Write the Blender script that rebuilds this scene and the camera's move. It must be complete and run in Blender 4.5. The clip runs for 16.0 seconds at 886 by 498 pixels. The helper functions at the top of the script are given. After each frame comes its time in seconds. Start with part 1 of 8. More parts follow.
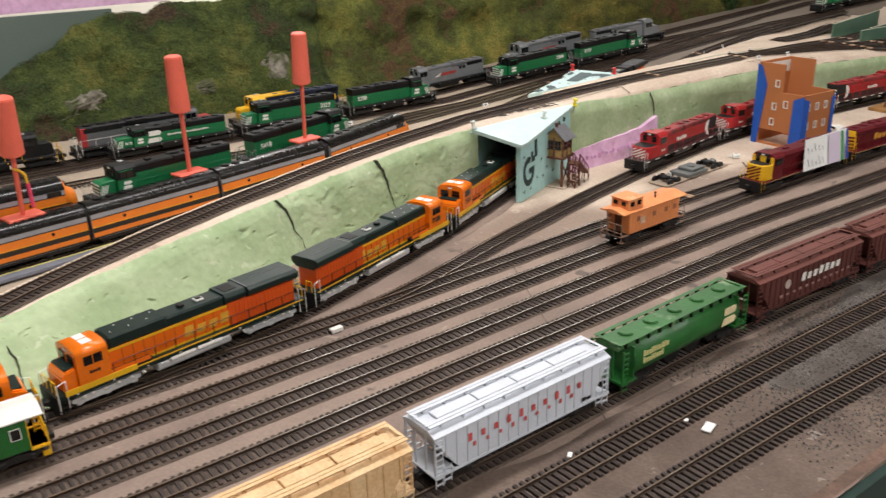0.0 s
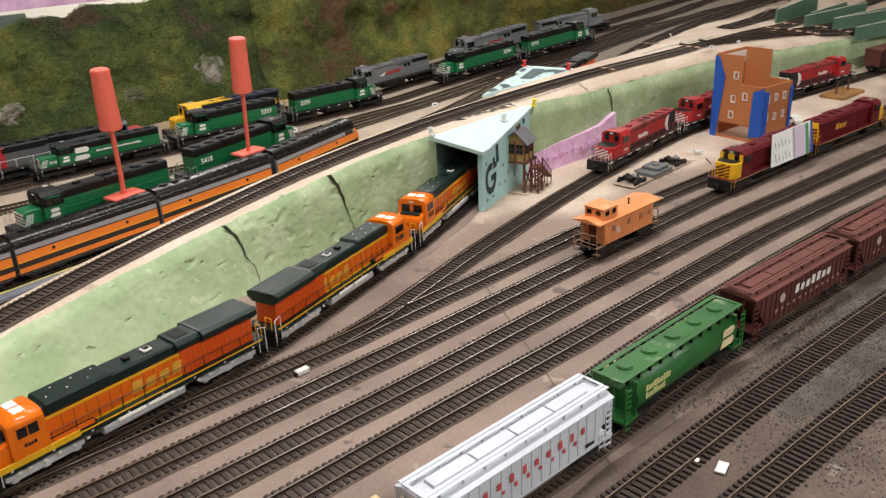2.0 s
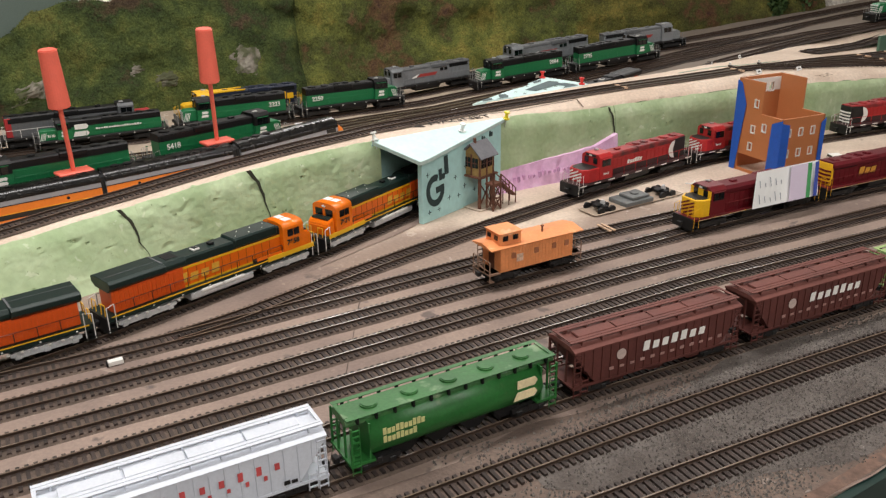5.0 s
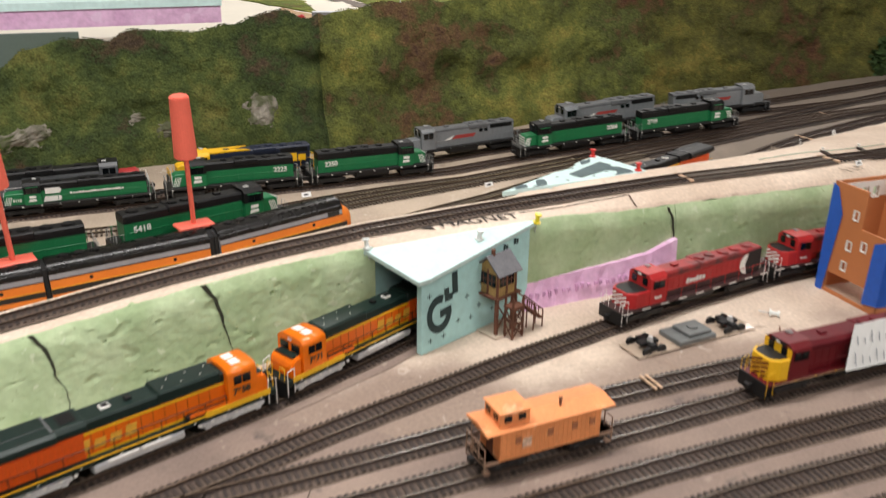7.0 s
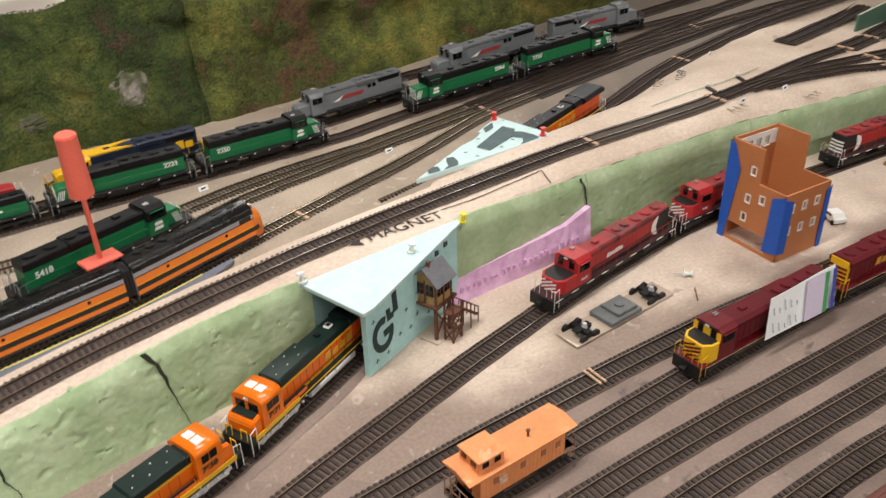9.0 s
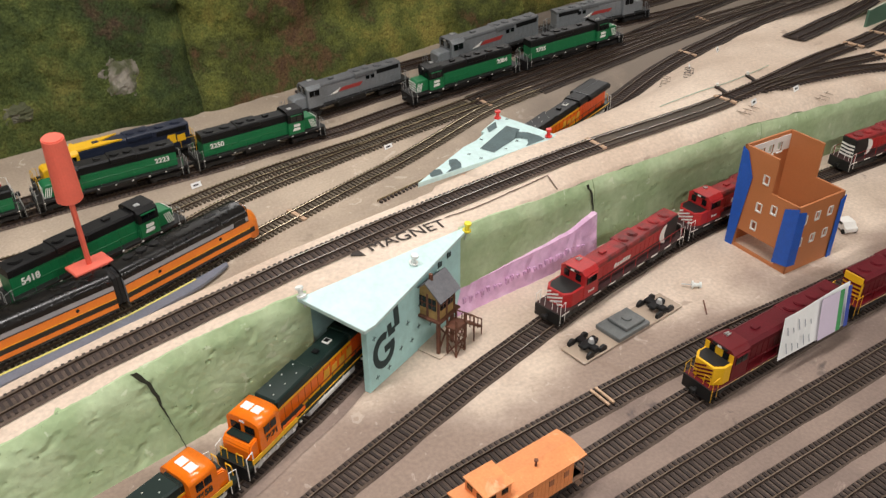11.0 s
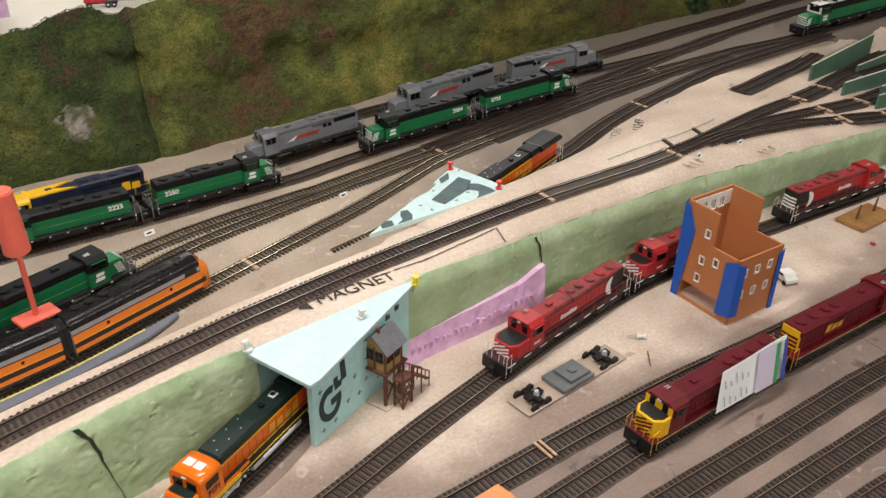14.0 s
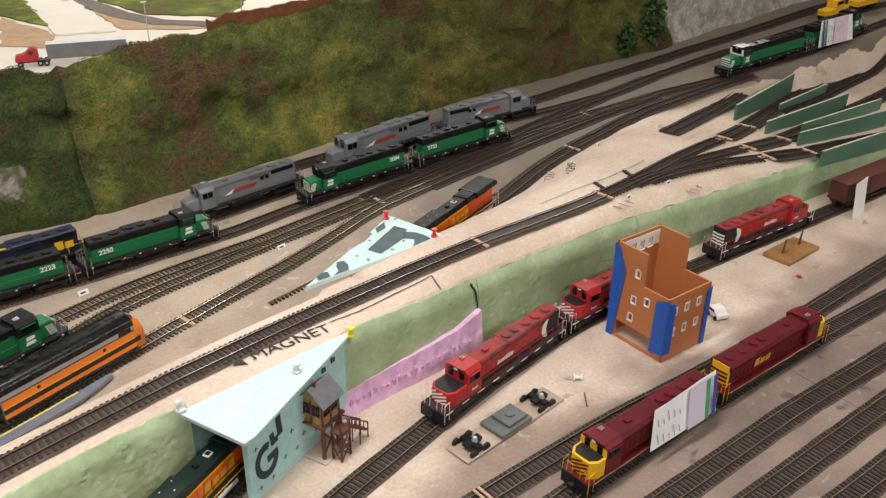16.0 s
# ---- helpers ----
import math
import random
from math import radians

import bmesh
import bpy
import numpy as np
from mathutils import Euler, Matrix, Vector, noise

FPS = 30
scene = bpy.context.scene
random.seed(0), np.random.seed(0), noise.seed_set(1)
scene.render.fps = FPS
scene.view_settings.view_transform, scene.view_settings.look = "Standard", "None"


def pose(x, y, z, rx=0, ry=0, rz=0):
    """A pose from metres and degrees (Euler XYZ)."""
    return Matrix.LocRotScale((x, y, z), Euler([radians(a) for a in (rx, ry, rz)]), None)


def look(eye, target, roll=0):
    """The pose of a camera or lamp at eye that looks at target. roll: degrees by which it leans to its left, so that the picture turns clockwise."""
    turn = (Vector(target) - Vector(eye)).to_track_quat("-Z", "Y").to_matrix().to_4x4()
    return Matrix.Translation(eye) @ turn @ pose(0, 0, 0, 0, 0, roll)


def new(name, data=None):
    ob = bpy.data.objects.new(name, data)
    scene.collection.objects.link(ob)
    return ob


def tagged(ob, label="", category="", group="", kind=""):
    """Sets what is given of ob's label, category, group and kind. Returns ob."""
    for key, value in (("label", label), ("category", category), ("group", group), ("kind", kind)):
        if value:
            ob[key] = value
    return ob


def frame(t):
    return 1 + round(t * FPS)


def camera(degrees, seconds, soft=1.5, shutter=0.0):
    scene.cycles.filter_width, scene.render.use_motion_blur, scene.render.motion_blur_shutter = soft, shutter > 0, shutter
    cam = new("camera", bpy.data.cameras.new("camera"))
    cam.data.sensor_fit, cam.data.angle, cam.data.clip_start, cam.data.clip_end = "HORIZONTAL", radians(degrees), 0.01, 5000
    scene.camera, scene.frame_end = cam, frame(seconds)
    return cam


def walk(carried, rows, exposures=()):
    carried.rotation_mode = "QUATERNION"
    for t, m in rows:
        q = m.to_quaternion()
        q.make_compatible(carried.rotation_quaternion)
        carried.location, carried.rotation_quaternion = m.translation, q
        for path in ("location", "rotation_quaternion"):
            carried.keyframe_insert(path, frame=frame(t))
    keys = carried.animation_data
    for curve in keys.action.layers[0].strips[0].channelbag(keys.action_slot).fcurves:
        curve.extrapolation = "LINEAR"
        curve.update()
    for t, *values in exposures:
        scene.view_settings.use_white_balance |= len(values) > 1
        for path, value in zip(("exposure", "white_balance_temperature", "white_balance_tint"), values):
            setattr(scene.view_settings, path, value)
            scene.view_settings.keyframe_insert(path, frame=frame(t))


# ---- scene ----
cam = camera(55.3, 16.0, 1.3, 0.5)
PATH = [
    (0, (0.034, -0.026, 0.366), (1.072, 1.514, -0.376), -1.7),
    (0.5, (0.045, -0.026, 0.362), (1.132, 1.476, -0.387), -1.2),
    (1, (0.049, -0.01, 0.37), (1.107, 1.529, -0.345), -1.7),
    (1.5, (0.049, 0.027, 0.371), (1.128, 1.533, -0.382), -2.4),
    (2, (0.053, 0.053, 0.374), (1.203, 1.495, -0.4), -2.5),
    (2.5, (0.06, 0.066, 0.374), (1.231, 1.488, -0.406), -2.9),
    (3, (0.111, 0.053, 0.365), (1.224, 1.532, -0.393), -3.7),
    (3.2, (0.153, 0.029, 0.365), (1.206, 1.554, -0.386), -2.9),
    (5.3, (0.322, -0.068, 0.354), (1.135, 1.597, -0.399), -0.9),
    (5.5, (0.305, -0.067, 0.351), (1.163, 1.56, -0.434), -1.7),
    (6, (0.295, -0.046, 0.364), (1.193, 1.584, -0.368), 0.2),
    (6.5, (0.362, 0.027, 0.366), (1.207, 1.686, -0.365), 0.7),
    (7, (0.475, 0.12, 0.4), (1.152, 1.853, -0.334), 0.9),
    (7.5, (0.515, 0.14, 0.451), (1.126, 1.87, -0.338), 0.5),
    (8, (0.495, 0.169, 0.475), (1.189, 1.849, -0.361), 1.1),
    (8.5, (0.459, 0.209, 0.5), (1.295, 1.775, -0.421), 0.0),
    (9, (0.443, 0.211, 0.531), (1.346, 1.676, -0.488), -1.6),
    (9.2, (0.442, 0.21, 0.545), (1.377, 1.663, -0.462), -1.3),
    (11.3, (0.457, 0.261, 0.549), (1.346, 1.67, -0.557), 0.1),
    (11.5, (0.448, 0.259, 0.551), (1.291, 1.676, -0.581), 1.1),
    (12, (0.439, 0.251, 0.554), (1.253, 1.663, -0.605), 2.2),
    (12.5, (0.441, 0.249, 0.557), (1.279, 1.666, -0.579), 2.2),
    (13, (0.449, 0.253, 0.56), (1.339, 1.678, -0.525), 1.9),
    (13.5, (0.463, 0.252, 0.566), (1.407, 1.672, -0.478), 1.6),
    (14, (0.473, 0.245, 0.572), (1.463, 1.663, -0.433), 1.2),
    (14.5, (0.479, 0.243, 0.577), (1.504, 1.653, -0.402), 1.2),
    (15, (0.482, 0.237, 0.578), (1.538, 1.639, -0.38), 1.2),
    (15.5, (0.484, 0.232, 0.582), (1.564, 1.63, -0.355), 1.1),
    (16, (0.488, 0.228, 0.585), (1.591, 1.621, -0.333), 0.8),
]
walk(cam, [(t, look(eye, target, roll)) for t, eye, target, roll in PATH], [(0, 0.07), (5, 0.07), (6.5, 0.18), (7.5, 0.16), (9, 0.05), (14, -0.02), (16, 0.03)])

# ---- light: a club room under rows of ceiling tubes ----
world = bpy.data.worlds.new("room_air")
world.use_nodes = True
world.node_tree.nodes["Background"].inputs[0].default_value = (1.0, 0.95, 0.88, 1)
world.node_tree.nodes["Background"].inputs[1].default_value = 0.12
scene.world = world
CEIL = 1.62
# x, y, turn and power of each tube
LAMPS = [(0.1, -1.0, 0, 24.0), (2.1, -1.0, 0, 24.0), (0.4, 0.75, 0, 24.0), (1.45, 3.2, 90, 17.0), (2.3, 2.85, 90, 17.0), (3.4, 3.1, 90, 17.0)]
for lx, ly, turn, power in LAMPS:
    data = bpy.data.lights.new("tube_light", "AREA")
    data.shape, data.size, data.size_y = "RECTANGLE", 1.25, 0.16
    data.energy, data.color = power, (1.0, 0.965, 0.945)
    new("tube_light", data).matrix_world = pose(lx, ly, CEIL - 0.075, 0, 0, turn)



# ---- materials ----
def lin(r, g, b):
    return tuple(((c / 255 + 0.055) / 1.055) ** 2.4 if c > 10 else c / 255 / 12.92 for c in (r, g, b))


MATS = {}


def mat(name, rgb, rough=0.5, metal=0.0, var=0.18, scale=45.0, bump=0.15, fine=420.0, rgb2=None, spread=0.0, spec=0.5, stain=None, wear=None, facet=0.0, dust=None):
    """Procedural surface: two scales of colour noise and a fine relief."""
    if name in MATS:
        return MATS[name]
    m = bpy.data.materials.new(name)
    m.use_nodes = True
    nt = m.node_tree
    n, l = nt.nodes, nt.links
    b = n["Principled BSDF"]
    b.inputs["Roughness"].default_value, b.inputs["Metallic"].default_value = rough, metal
    b.inputs["Specular IOR Level"].default_value = spec
    c1 = lin(*rgb)
    c2 = lin(*rgb2) if rgb2 else tuple(c * (1 - var) for c in c1)
    tc = n.new("ShaderNodeTexCoord")
    n1, n2 = n.new("ShaderNodeTexNoise"), n.new("ShaderNodeTexNoise")
    n1.inputs["Scale"].default_value, n1.inputs["Detail"].default_value = scale, 5
    n2.inputs["Scale"].default_value, n2.inputs["Detail"].default_value = fine, 3
    l.new(tc.outputs["Object"], n1.inputs["Vector"])
    l.new(tc.outputs["Object"], n2.inputs["Vector"])
    ramp = n.new("ShaderNodeValToRGB")
    ramp.color_ramp.elements[0].position, ramp.color_ramp.elements[1].position = 0.36, 0.64
    ramp.color_ramp.elements[0].color, ramp.color_ramp.elements[1].color = (*c2, 1), (*c1, 1)
    l.new(n1.outputs["Fac"], ramp.inputs["Fac"])
    mix = n.new("ShaderNodeMix")
    mix.data_type, mix.blend_type = "RGBA", "MULTIPLY"
    mix.inputs["Factor"].default_value = 1.0
    fr = n.new("ShaderNodeMapRange")
    fr.inputs["From Min"].default_value, fr.inputs["From Max"].default_value = 0.3, 0.7
    fr.inputs["To Min"].default_value, fr.inputs["To Max"].default_value = 1 - var * 0.6, 1 + var * 0.35
    l.new(n2.outputs["Fac"], fr.inputs["Value"])
    tone = ramp.outputs["Color"]
    if dust:
        # grey dust trodden from the yard on to the plaster, thinning out towards the back
        px, py = dust[1:3]
        sep = n.new("ShaderNodeSeparateXYZ")
        l.new(tc.outputs["Object"], sep.inputs["Vector"])

        def step(op, a, b_):
            nd = n.new("ShaderNodeMath")
            nd.operation = op
            for sock, v in zip(nd.inputs, (a, b_)):
                if isinstance(v, float):
                    sock.default_value = v
                else:
                    l.new(v, sock)
            return nd.outputs[0]
        lag = step("MULTIPLY", step("MAXIMUM", step("SUBTRACT", px, sep.outputs["X"]), 0.0), 0.35)
        e = step("SUBTRACT", step("SUBTRACT", sep.outputs["Y"], py), lag)
        e = step("ADD", e, step("MULTIPLY", step("SUBTRACT", n1.outputs["Fac"], 0.5), 0.16))
        fade, dm = n.new("ShaderNodeMapRange"), n.new("ShaderNodeMix")
        fade.interpolation_type = "SMOOTHSTEP"
        fade.inputs["From Max"].default_value = 0.085
        dm.data_type = "RGBA"
        dm.inputs["A"].default_value = (*lin(*dust[0]), 1)
        l.new(e, fade.inputs["Value"])
        l.new(fade.outputs["Result"], dm.inputs["Factor"])
        l.new(tone, dm.inputs["B"])
        tone = dm.outputs["Result"]
    l.new(tone, mix.inputs["A"])
    l.new(fr.outputs["Result"], mix.inputs["B"])
    out = mix.outputs["Result"]
    if spread:
        oi, mr, mx = n.new("ShaderNodeObjectInfo"), n.new("ShaderNodeMapRange"), n.new("ShaderNodeMix")
        mr.inputs["To Min"].default_value, mr.inputs["To Max"].default_value = 1 - spread, 1 + spread
        mx.data_type, mx.blend_type = "RGBA", "MULTIPLY"
        mx.inputs["Factor"].default_value = 1.0
        l.new(oi.outputs["Random"], mr.inputs["Value"])
        l.new(out, mx.inputs["A"])
        l.new(mr.outputs["Result"], mx.inputs["B"])
        out = mx.outputs["Result"]
    for k, (extra, size, cut, soft, amount) in enumerate([e for e in (stain, wear) if e]):
        # blots with a shape of their own: spills, scuffs, tears
        nz, mr, mx = n.new("ShaderNodeTexNoise"), n.new("ShaderNodeMapRange"), n.new("ShaderNodeMix")
        nz.inputs["Scale"].default_value, nz.inputs["Detail"].default_value = size, 4 + 4 * k
        nz.inputs["Distortion"].default_value = 0.4 + k
        mr.inputs["From Min"].default_value, mr.inputs["From Max"].default_value = cut, cut + soft
        mr.inputs["To Max"].default_value = amount
        mx.data_type = "RGBA"
        mx.inputs["B"].default_value = (*lin(*extra), 1)
        l.new(tc.outputs["Object"], nz.inputs["Vector"])
        l.new(nz.outputs["Fac"], mr.inputs["Value"])
        l.new(mr.outputs["Result"], mx.inputs["Factor"])
        l.new(out, mx.inputs["A"])
        out = mx.outputs["Result"]
    l.new(out, b.inputs["Base Color"])
    if bump:
        bp = n.new("ShaderNodeBump")
        bp.inputs["Strength"].default_value, bp.inputs["Distance"].default_value = bump, 0.0008
        l.new(n2.outputs["Fac"], bp.inputs["Height"])
        l.new(bp.outputs["Normal"], b.inputs["Normal"])
        if facet:
            # chipped, torn faces
            vo, bw = n.new("ShaderNodeTexVoronoi"), n.new("ShaderNodeBump")
            vo.inputs["Scale"].default_value, vo.inputs["Randomness"].default_value = facet, 1.0
            bw.inputs["Strength"].default_value, bw.inputs["Distance"].default_value = 0.16, 0.0022
            wob = n.new("ShaderNodeMix")
            wob.data_type = "VECTOR"
            wob.inputs["Factor"].default_value = 0.04
            l.new(tc.outputs["Object"], wob.inputs["A"])
            l.new(n1.outputs["Color"], wob.inputs["B"])
            l.new(wob.outputs["Result"], vo.inputs["Vector"])
            l.new(vo.outputs["Distance"], bw.inputs["Height"])
            l.new(bw.outputs["Normal"], bp.inputs["Normal"])
    rr = n.new("ShaderNodeMapRange")
    rr.inputs["To Min"].default_value, rr.inputs["To Max"].default_value = max(0.02, rough - 0.1), min(1, rough + 0.12)
    l.new(n1.outputs["Fac"], rr.inputs["Value"])
    l.new(rr.outputs["Result"], b.inputs["Roughness"])
    MATS[name] = m
    return m


BOARD = mat("plaster_board", (222, 204, 186), 0.85, var=0.22, scale=7, bump=0.6, fine=240, rgb2=(200, 179, 160), stain=((150, 128, 112), 26, 0.66, 0.06, 0.55), wear=((236, 226, 212), 60, 0.64, 0.05, 0.25))
YARDPLASTER = mat("dusty_yard_plaster", (220, 202, 184), 0.85, var=0.22, scale=9, bump=0.6, fine=240, rgb2=(196, 176, 158), stain=((140, 120, 106), 26, 0.65, 0.06, 0.6), wear=((232, 220, 206), 60, 0.64, 0.05, 0.25), dust=((150, 131, 118), 0.86, 0.690))
REARPAINT = mat("tan_grey_yard_paint", (188, 171, 152), 0.9, var=0.2, scale=8, bump=0.4, fine=300, rgb2=(164, 148, 131), stain=((96, 84, 74), 24, 0.66, 0.08, 0.5), wear=((206, 194, 178), 45, 0.64, 0.05, 0.6))
YARD = mat("painted_yard", (150, 131, 119), 0.85, var=0.18, scale=9, bump=0.4, fine=300, rgb2=(126, 109, 100), stain=((84, 75, 73), 30, 0.64, 0.06, 0.75), wear=((176, 160, 146), 38, 0.63, 0.06, 0.5))
GREYBALLAST = mat("grey_ballast", (104, 97, 92), 0.95, var=0.4, scale=22, bump=1.0, fine=520, rgb2=(80, 72, 67), wear=((140, 134, 128), 160, 0.68, 0.03, 0.5))
DARKYARD = mat("dark_brown_yard", (112, 96, 86), 0.95, var=0.3, scale=16, bump=0.7, fine=380, rgb2=(88, 74, 66), stain=((60, 52, 48), 20, 0.62, 0.1, 0.6), wear=((150, 140, 132), 70, 0.66, 0.04, 0.6))
BROWNBALLAST = mat("brown_ballast", (72, 61, 53), 0.95, var=0.4, scale=60, bump=0.9, fine=600, rgb2=(52, 44, 38))
EDGE = mat("worn_board_edge", (124, 98, 84), 0.9, var=0.3, scale=40, bump=0.5, fine=300, rgb2=(92, 72, 62), wear=((70, 62, 58), 50, 0.56, 0.1, 0.7))
TIE = mat("brown_plastic_tie", (58, 46, 41), 0.7, var=0.25, scale=200, bump=0.3, fine=900, spread=0.3)
TIEPALE = mat("weathered_tie", (112, 100, 84), 0.8, var=0.3, scale=200, bump=0.3, fine=900, spread=0.3)
RUST = mat("brown_rail_side", (74, 58, 48), 0.6, 0.3, var=0.25, scale=60)
STEEL = mat("nickel_rail_head", (122, 106, 92), 0.24, 0.0, var=0.3, scale=14, bump=0.05, spec=0.65)
DULLRAIL = mat("dull_brown_rail_head", (112, 98, 84), 0.5, 0.6, var=0.3, scale=14, bump=0.05)
BRASS = mat("brass_rail_head", (176, 158, 124), 0.25, 0.4, var=0.3, scale=14, bump=0.05)
FASCIA = mat("dark_green_paint", (34, 55, 51), 0.4, var=0.15, scale=6, bump=0.08, fine=120)
GFOAM = mat("green_painted_foam", (180, 197, 158), 0.8, var=0.16, scale=22, bump=0.8, fine=130, rgb2=(156, 177, 134), stain=((206, 214, 186), 80, 0.66, 0.03, 0.5), wear=((104, 120, 88), 130, 0.690, 0.012, 0.6), facet=120)
PINKMARK = mat("pressed_pink_foam", (219, 174, 209), 0.85, var=0.2, scale=90)
PFOAM = mat("pink_foam", (228, 186, 218), 0.8, var=0.16, scale=30, bump=1.0, fine=120, rgb2=(212, 166, 202), wear=((232, 200, 226), 40, 0.62, 0.04, 0.7), facet=60)
CFOAM = mat("aqua_foam", (176, 218, 216), 0.75, var=0.1, scale=30, bump=0.5, fine=160)
WFOAM = mat("pale_foam_face", (206, 232, 230), 0.8, var=0.09, scale=40, bump=0.6, fine=160)
CRACK = mat("dark_joint", (52, 54, 40), 0.9)
INK = mat("dark_ink", (44, 62, 62), 0.8, var=0.1)
PENCIL = mat("black_marker", (66, 58, 54), 0.85, var=0.3, scale=150)
GLOSSBLACK = mat("gloss_black_roof", (12, 11, 11), 0.26, var=0.2, bump=0.03, spec=0.4)
BLACK = mat("black_plastic", (24, 23, 23), 0.55)
SOOT = mat("sooty_black_paint", (18, 18, 19), 0.5, var=0.3, scale=40, spec=0.3)
GLASS = mat("dark_window", (14, 18, 20), 0.12, var=0.05, bump=0)
WHITE = mat("white_paint", (232, 230, 224), 0.5, var=0.05)
RAILGREY = mat("worn_white_rail", (168, 168, 164), 0.5, var=0.2)
CHROME = mat("silver_paint", (196, 197, 196), 0.33, 0.45, var=0.15)
YELLOW = mat("yellow_paint", (240, 186, 30), 0.45, var=0.1)
ORANGE = mat("bright_orange_paint", (240, 112, 18), 0.32, var=0.07, bump=0.05)
DKGREEN = mat("dark_green_roof_paint", (22, 40, 36), 0.42, var=0.12, bump=0.05, spec=0.35)
BNGREEN = mat("cascade_green_paint", (24, 112, 66), 0.4, var=0.1, bump=0.05)
RED = mat("bright_red_paint", (182, 38, 40), 0.45, var=0.2, bump=0.05)
MAROON = mat("maroon_paint", (104, 20, 28), 0.45, var=0.15, bump=0.05, spec=0.35)
MAROONROOF = mat("dusty_maroon_paint", (98, 20, 30), 0.55, var=0.2, scale=30, spec=0.25)
SILVER = mat("grey_silver_paint", (140, 144, 147), 0.36, 0.25, var=0.22, scale=25)
BROWN = mat("mineral_brown_paint", (92, 47, 41), 0.6, var=0.22, scale=25, bump=0.15)
GREYROOF = mat("grey_roof_paint", (98, 100, 102), 0.5, var=0.2)
CARGREEN = mat("bright_green_paint", (42, 110, 50), 0.38, var=0.25, scale=30, wear=((96, 112, 74), 50, 0.62, 0.1, 0.6))
CARGREENTOP = mat("dusty_green_paint", (58, 110, 58), 0.5, var=0.25, scale=30, wear=((150, 168, 136), 45, 0.58, 0.12, 0.7))
TAN = mat("weathered_cream_paint", (226, 194, 150), 0.65, var=0.25, scale=40, rgb2=(214, 174, 126), wear=((150, 104, 60), 60, 0.62, 0.08, 0.7))
HOPWHITE = mat("light_grey_paint", (208, 213, 222), 0.5, var=0.08, scale=30)
CABORANGE = mat("faded_orange_paint", (238, 152, 94), 0.6, var=0.15, scale=40, stain=((200, 120, 74), 60, 0.6, 0.1, 0.5), wear=((242, 200, 160), 50, 0.6, 0.12, 0.6))
GNORANGE = mat("deep_orange_paint", (232, 128, 36), 0.4, var=0.08)
NAVY = mat("navy_blue_paint", (32, 39, 58), 0.45, var=0.15)
TERRA = mat("terracotta_plastic", (188, 118, 72), 0.5, var=0.05, bump=0.05)
BLUETAPE = mat("blue_tape", (36, 92, 190), 0.6, var=0.1, scale=120, bump=0.2)
CORAL = mat("coral_plastic", (238, 112, 92), 0.5, var=0.07, bump=0.04)
WOODBROWN = mat("brown_stained_wood", (112, 70, 52), 0.75, var=0.3, scale=120)
PALEWOOD = mat("worn_pale_wood", (206, 172, 142), 0.75, var=0.3, scale=150)
WOODTAN = mat("tan_boards", (168, 138, 84), 0.75, var=0.25, scale=120)
PAPER = mat("white_paper", (236, 236, 234), 0.8, var=0.03, bump=0.05)
TYRE = mat("black_rubber", (22, 22, 22), 0.8)
ROADTOP = mat("pale_plaster_road", (236, 230, 216), 0.8, var=0.06, scale=9)
CONCRETE = mat("grey_cast_rock", (190, 184, 174), 0.9, var=0.4, scale=40, bump=1.0, fine=160)
ROCK = mat("grey_rock_face", (140, 134, 122), 0.9, var=0.4, scale=50, bump=1.0, fine=180, rgb2=(112, 106, 94), wear=((70, 74, 46), 36, 0.44, 0.12, 0.9))
ROOMWALL = mat("cream_room_wall", (222, 218, 210), 0.9, var=0.06, scale=3)
ROOMFLOOR = mat("grey_floor_tile", (120, 112, 104), 0.6, var=0.15, scale=4)


# the rear paint turns darker and greyer towards the throat
rn_, rl_ = REARPAINT.node_tree.nodes, REARPAINT.node_tree.links
rb = rn_["Principled BSDF"]
plain = rb.inputs["Base Color"].links[0].from_socket
co, sx_, nz_, ad, fd, mg = (rn_.new(k) for k in ("ShaderNodeTexCoord", "ShaderNodeSeparateXYZ", "ShaderNodeTexNoise", "ShaderNodeMath", "ShaderNodeMapRange", "ShaderNodeMix"))
nz_.inputs["Scale"].default_value, nz_.inputs["Detail"].default_value = 14.0, 5
ad.operation = "MULTIPLY_ADD"
ad.inputs[1].default_value = 0.5
fd.inputs["From Min"].default_value, fd.inputs["From Max"].default_value, fd.inputs["To Max"].default_value = 1.25, 1.65, 0.85
mg.data_type = "RGBA"
mg.inputs["B"].default_value = (*lin(112, 102, 93), 1)
rl_.new(co.outputs["Object"], sx_.inputs["Vector"])
rl_.new(co.outputs["Object"], nz_.inputs["Vector"])
rl_.new(nz_.outputs["Fac"], ad.inputs[0])
rl_.new(sx_.outputs["X"], ad.inputs[2])
rl_.new(ad.outputs[0], fd.inputs["Value"])
rl_.new(fd.outputs["Result"], mg.inputs["Factor"])
rl_.new(plain, mg.inputs["A"])
rl_.new(mg.outputs["Result"], rb.inputs["Base Color"])


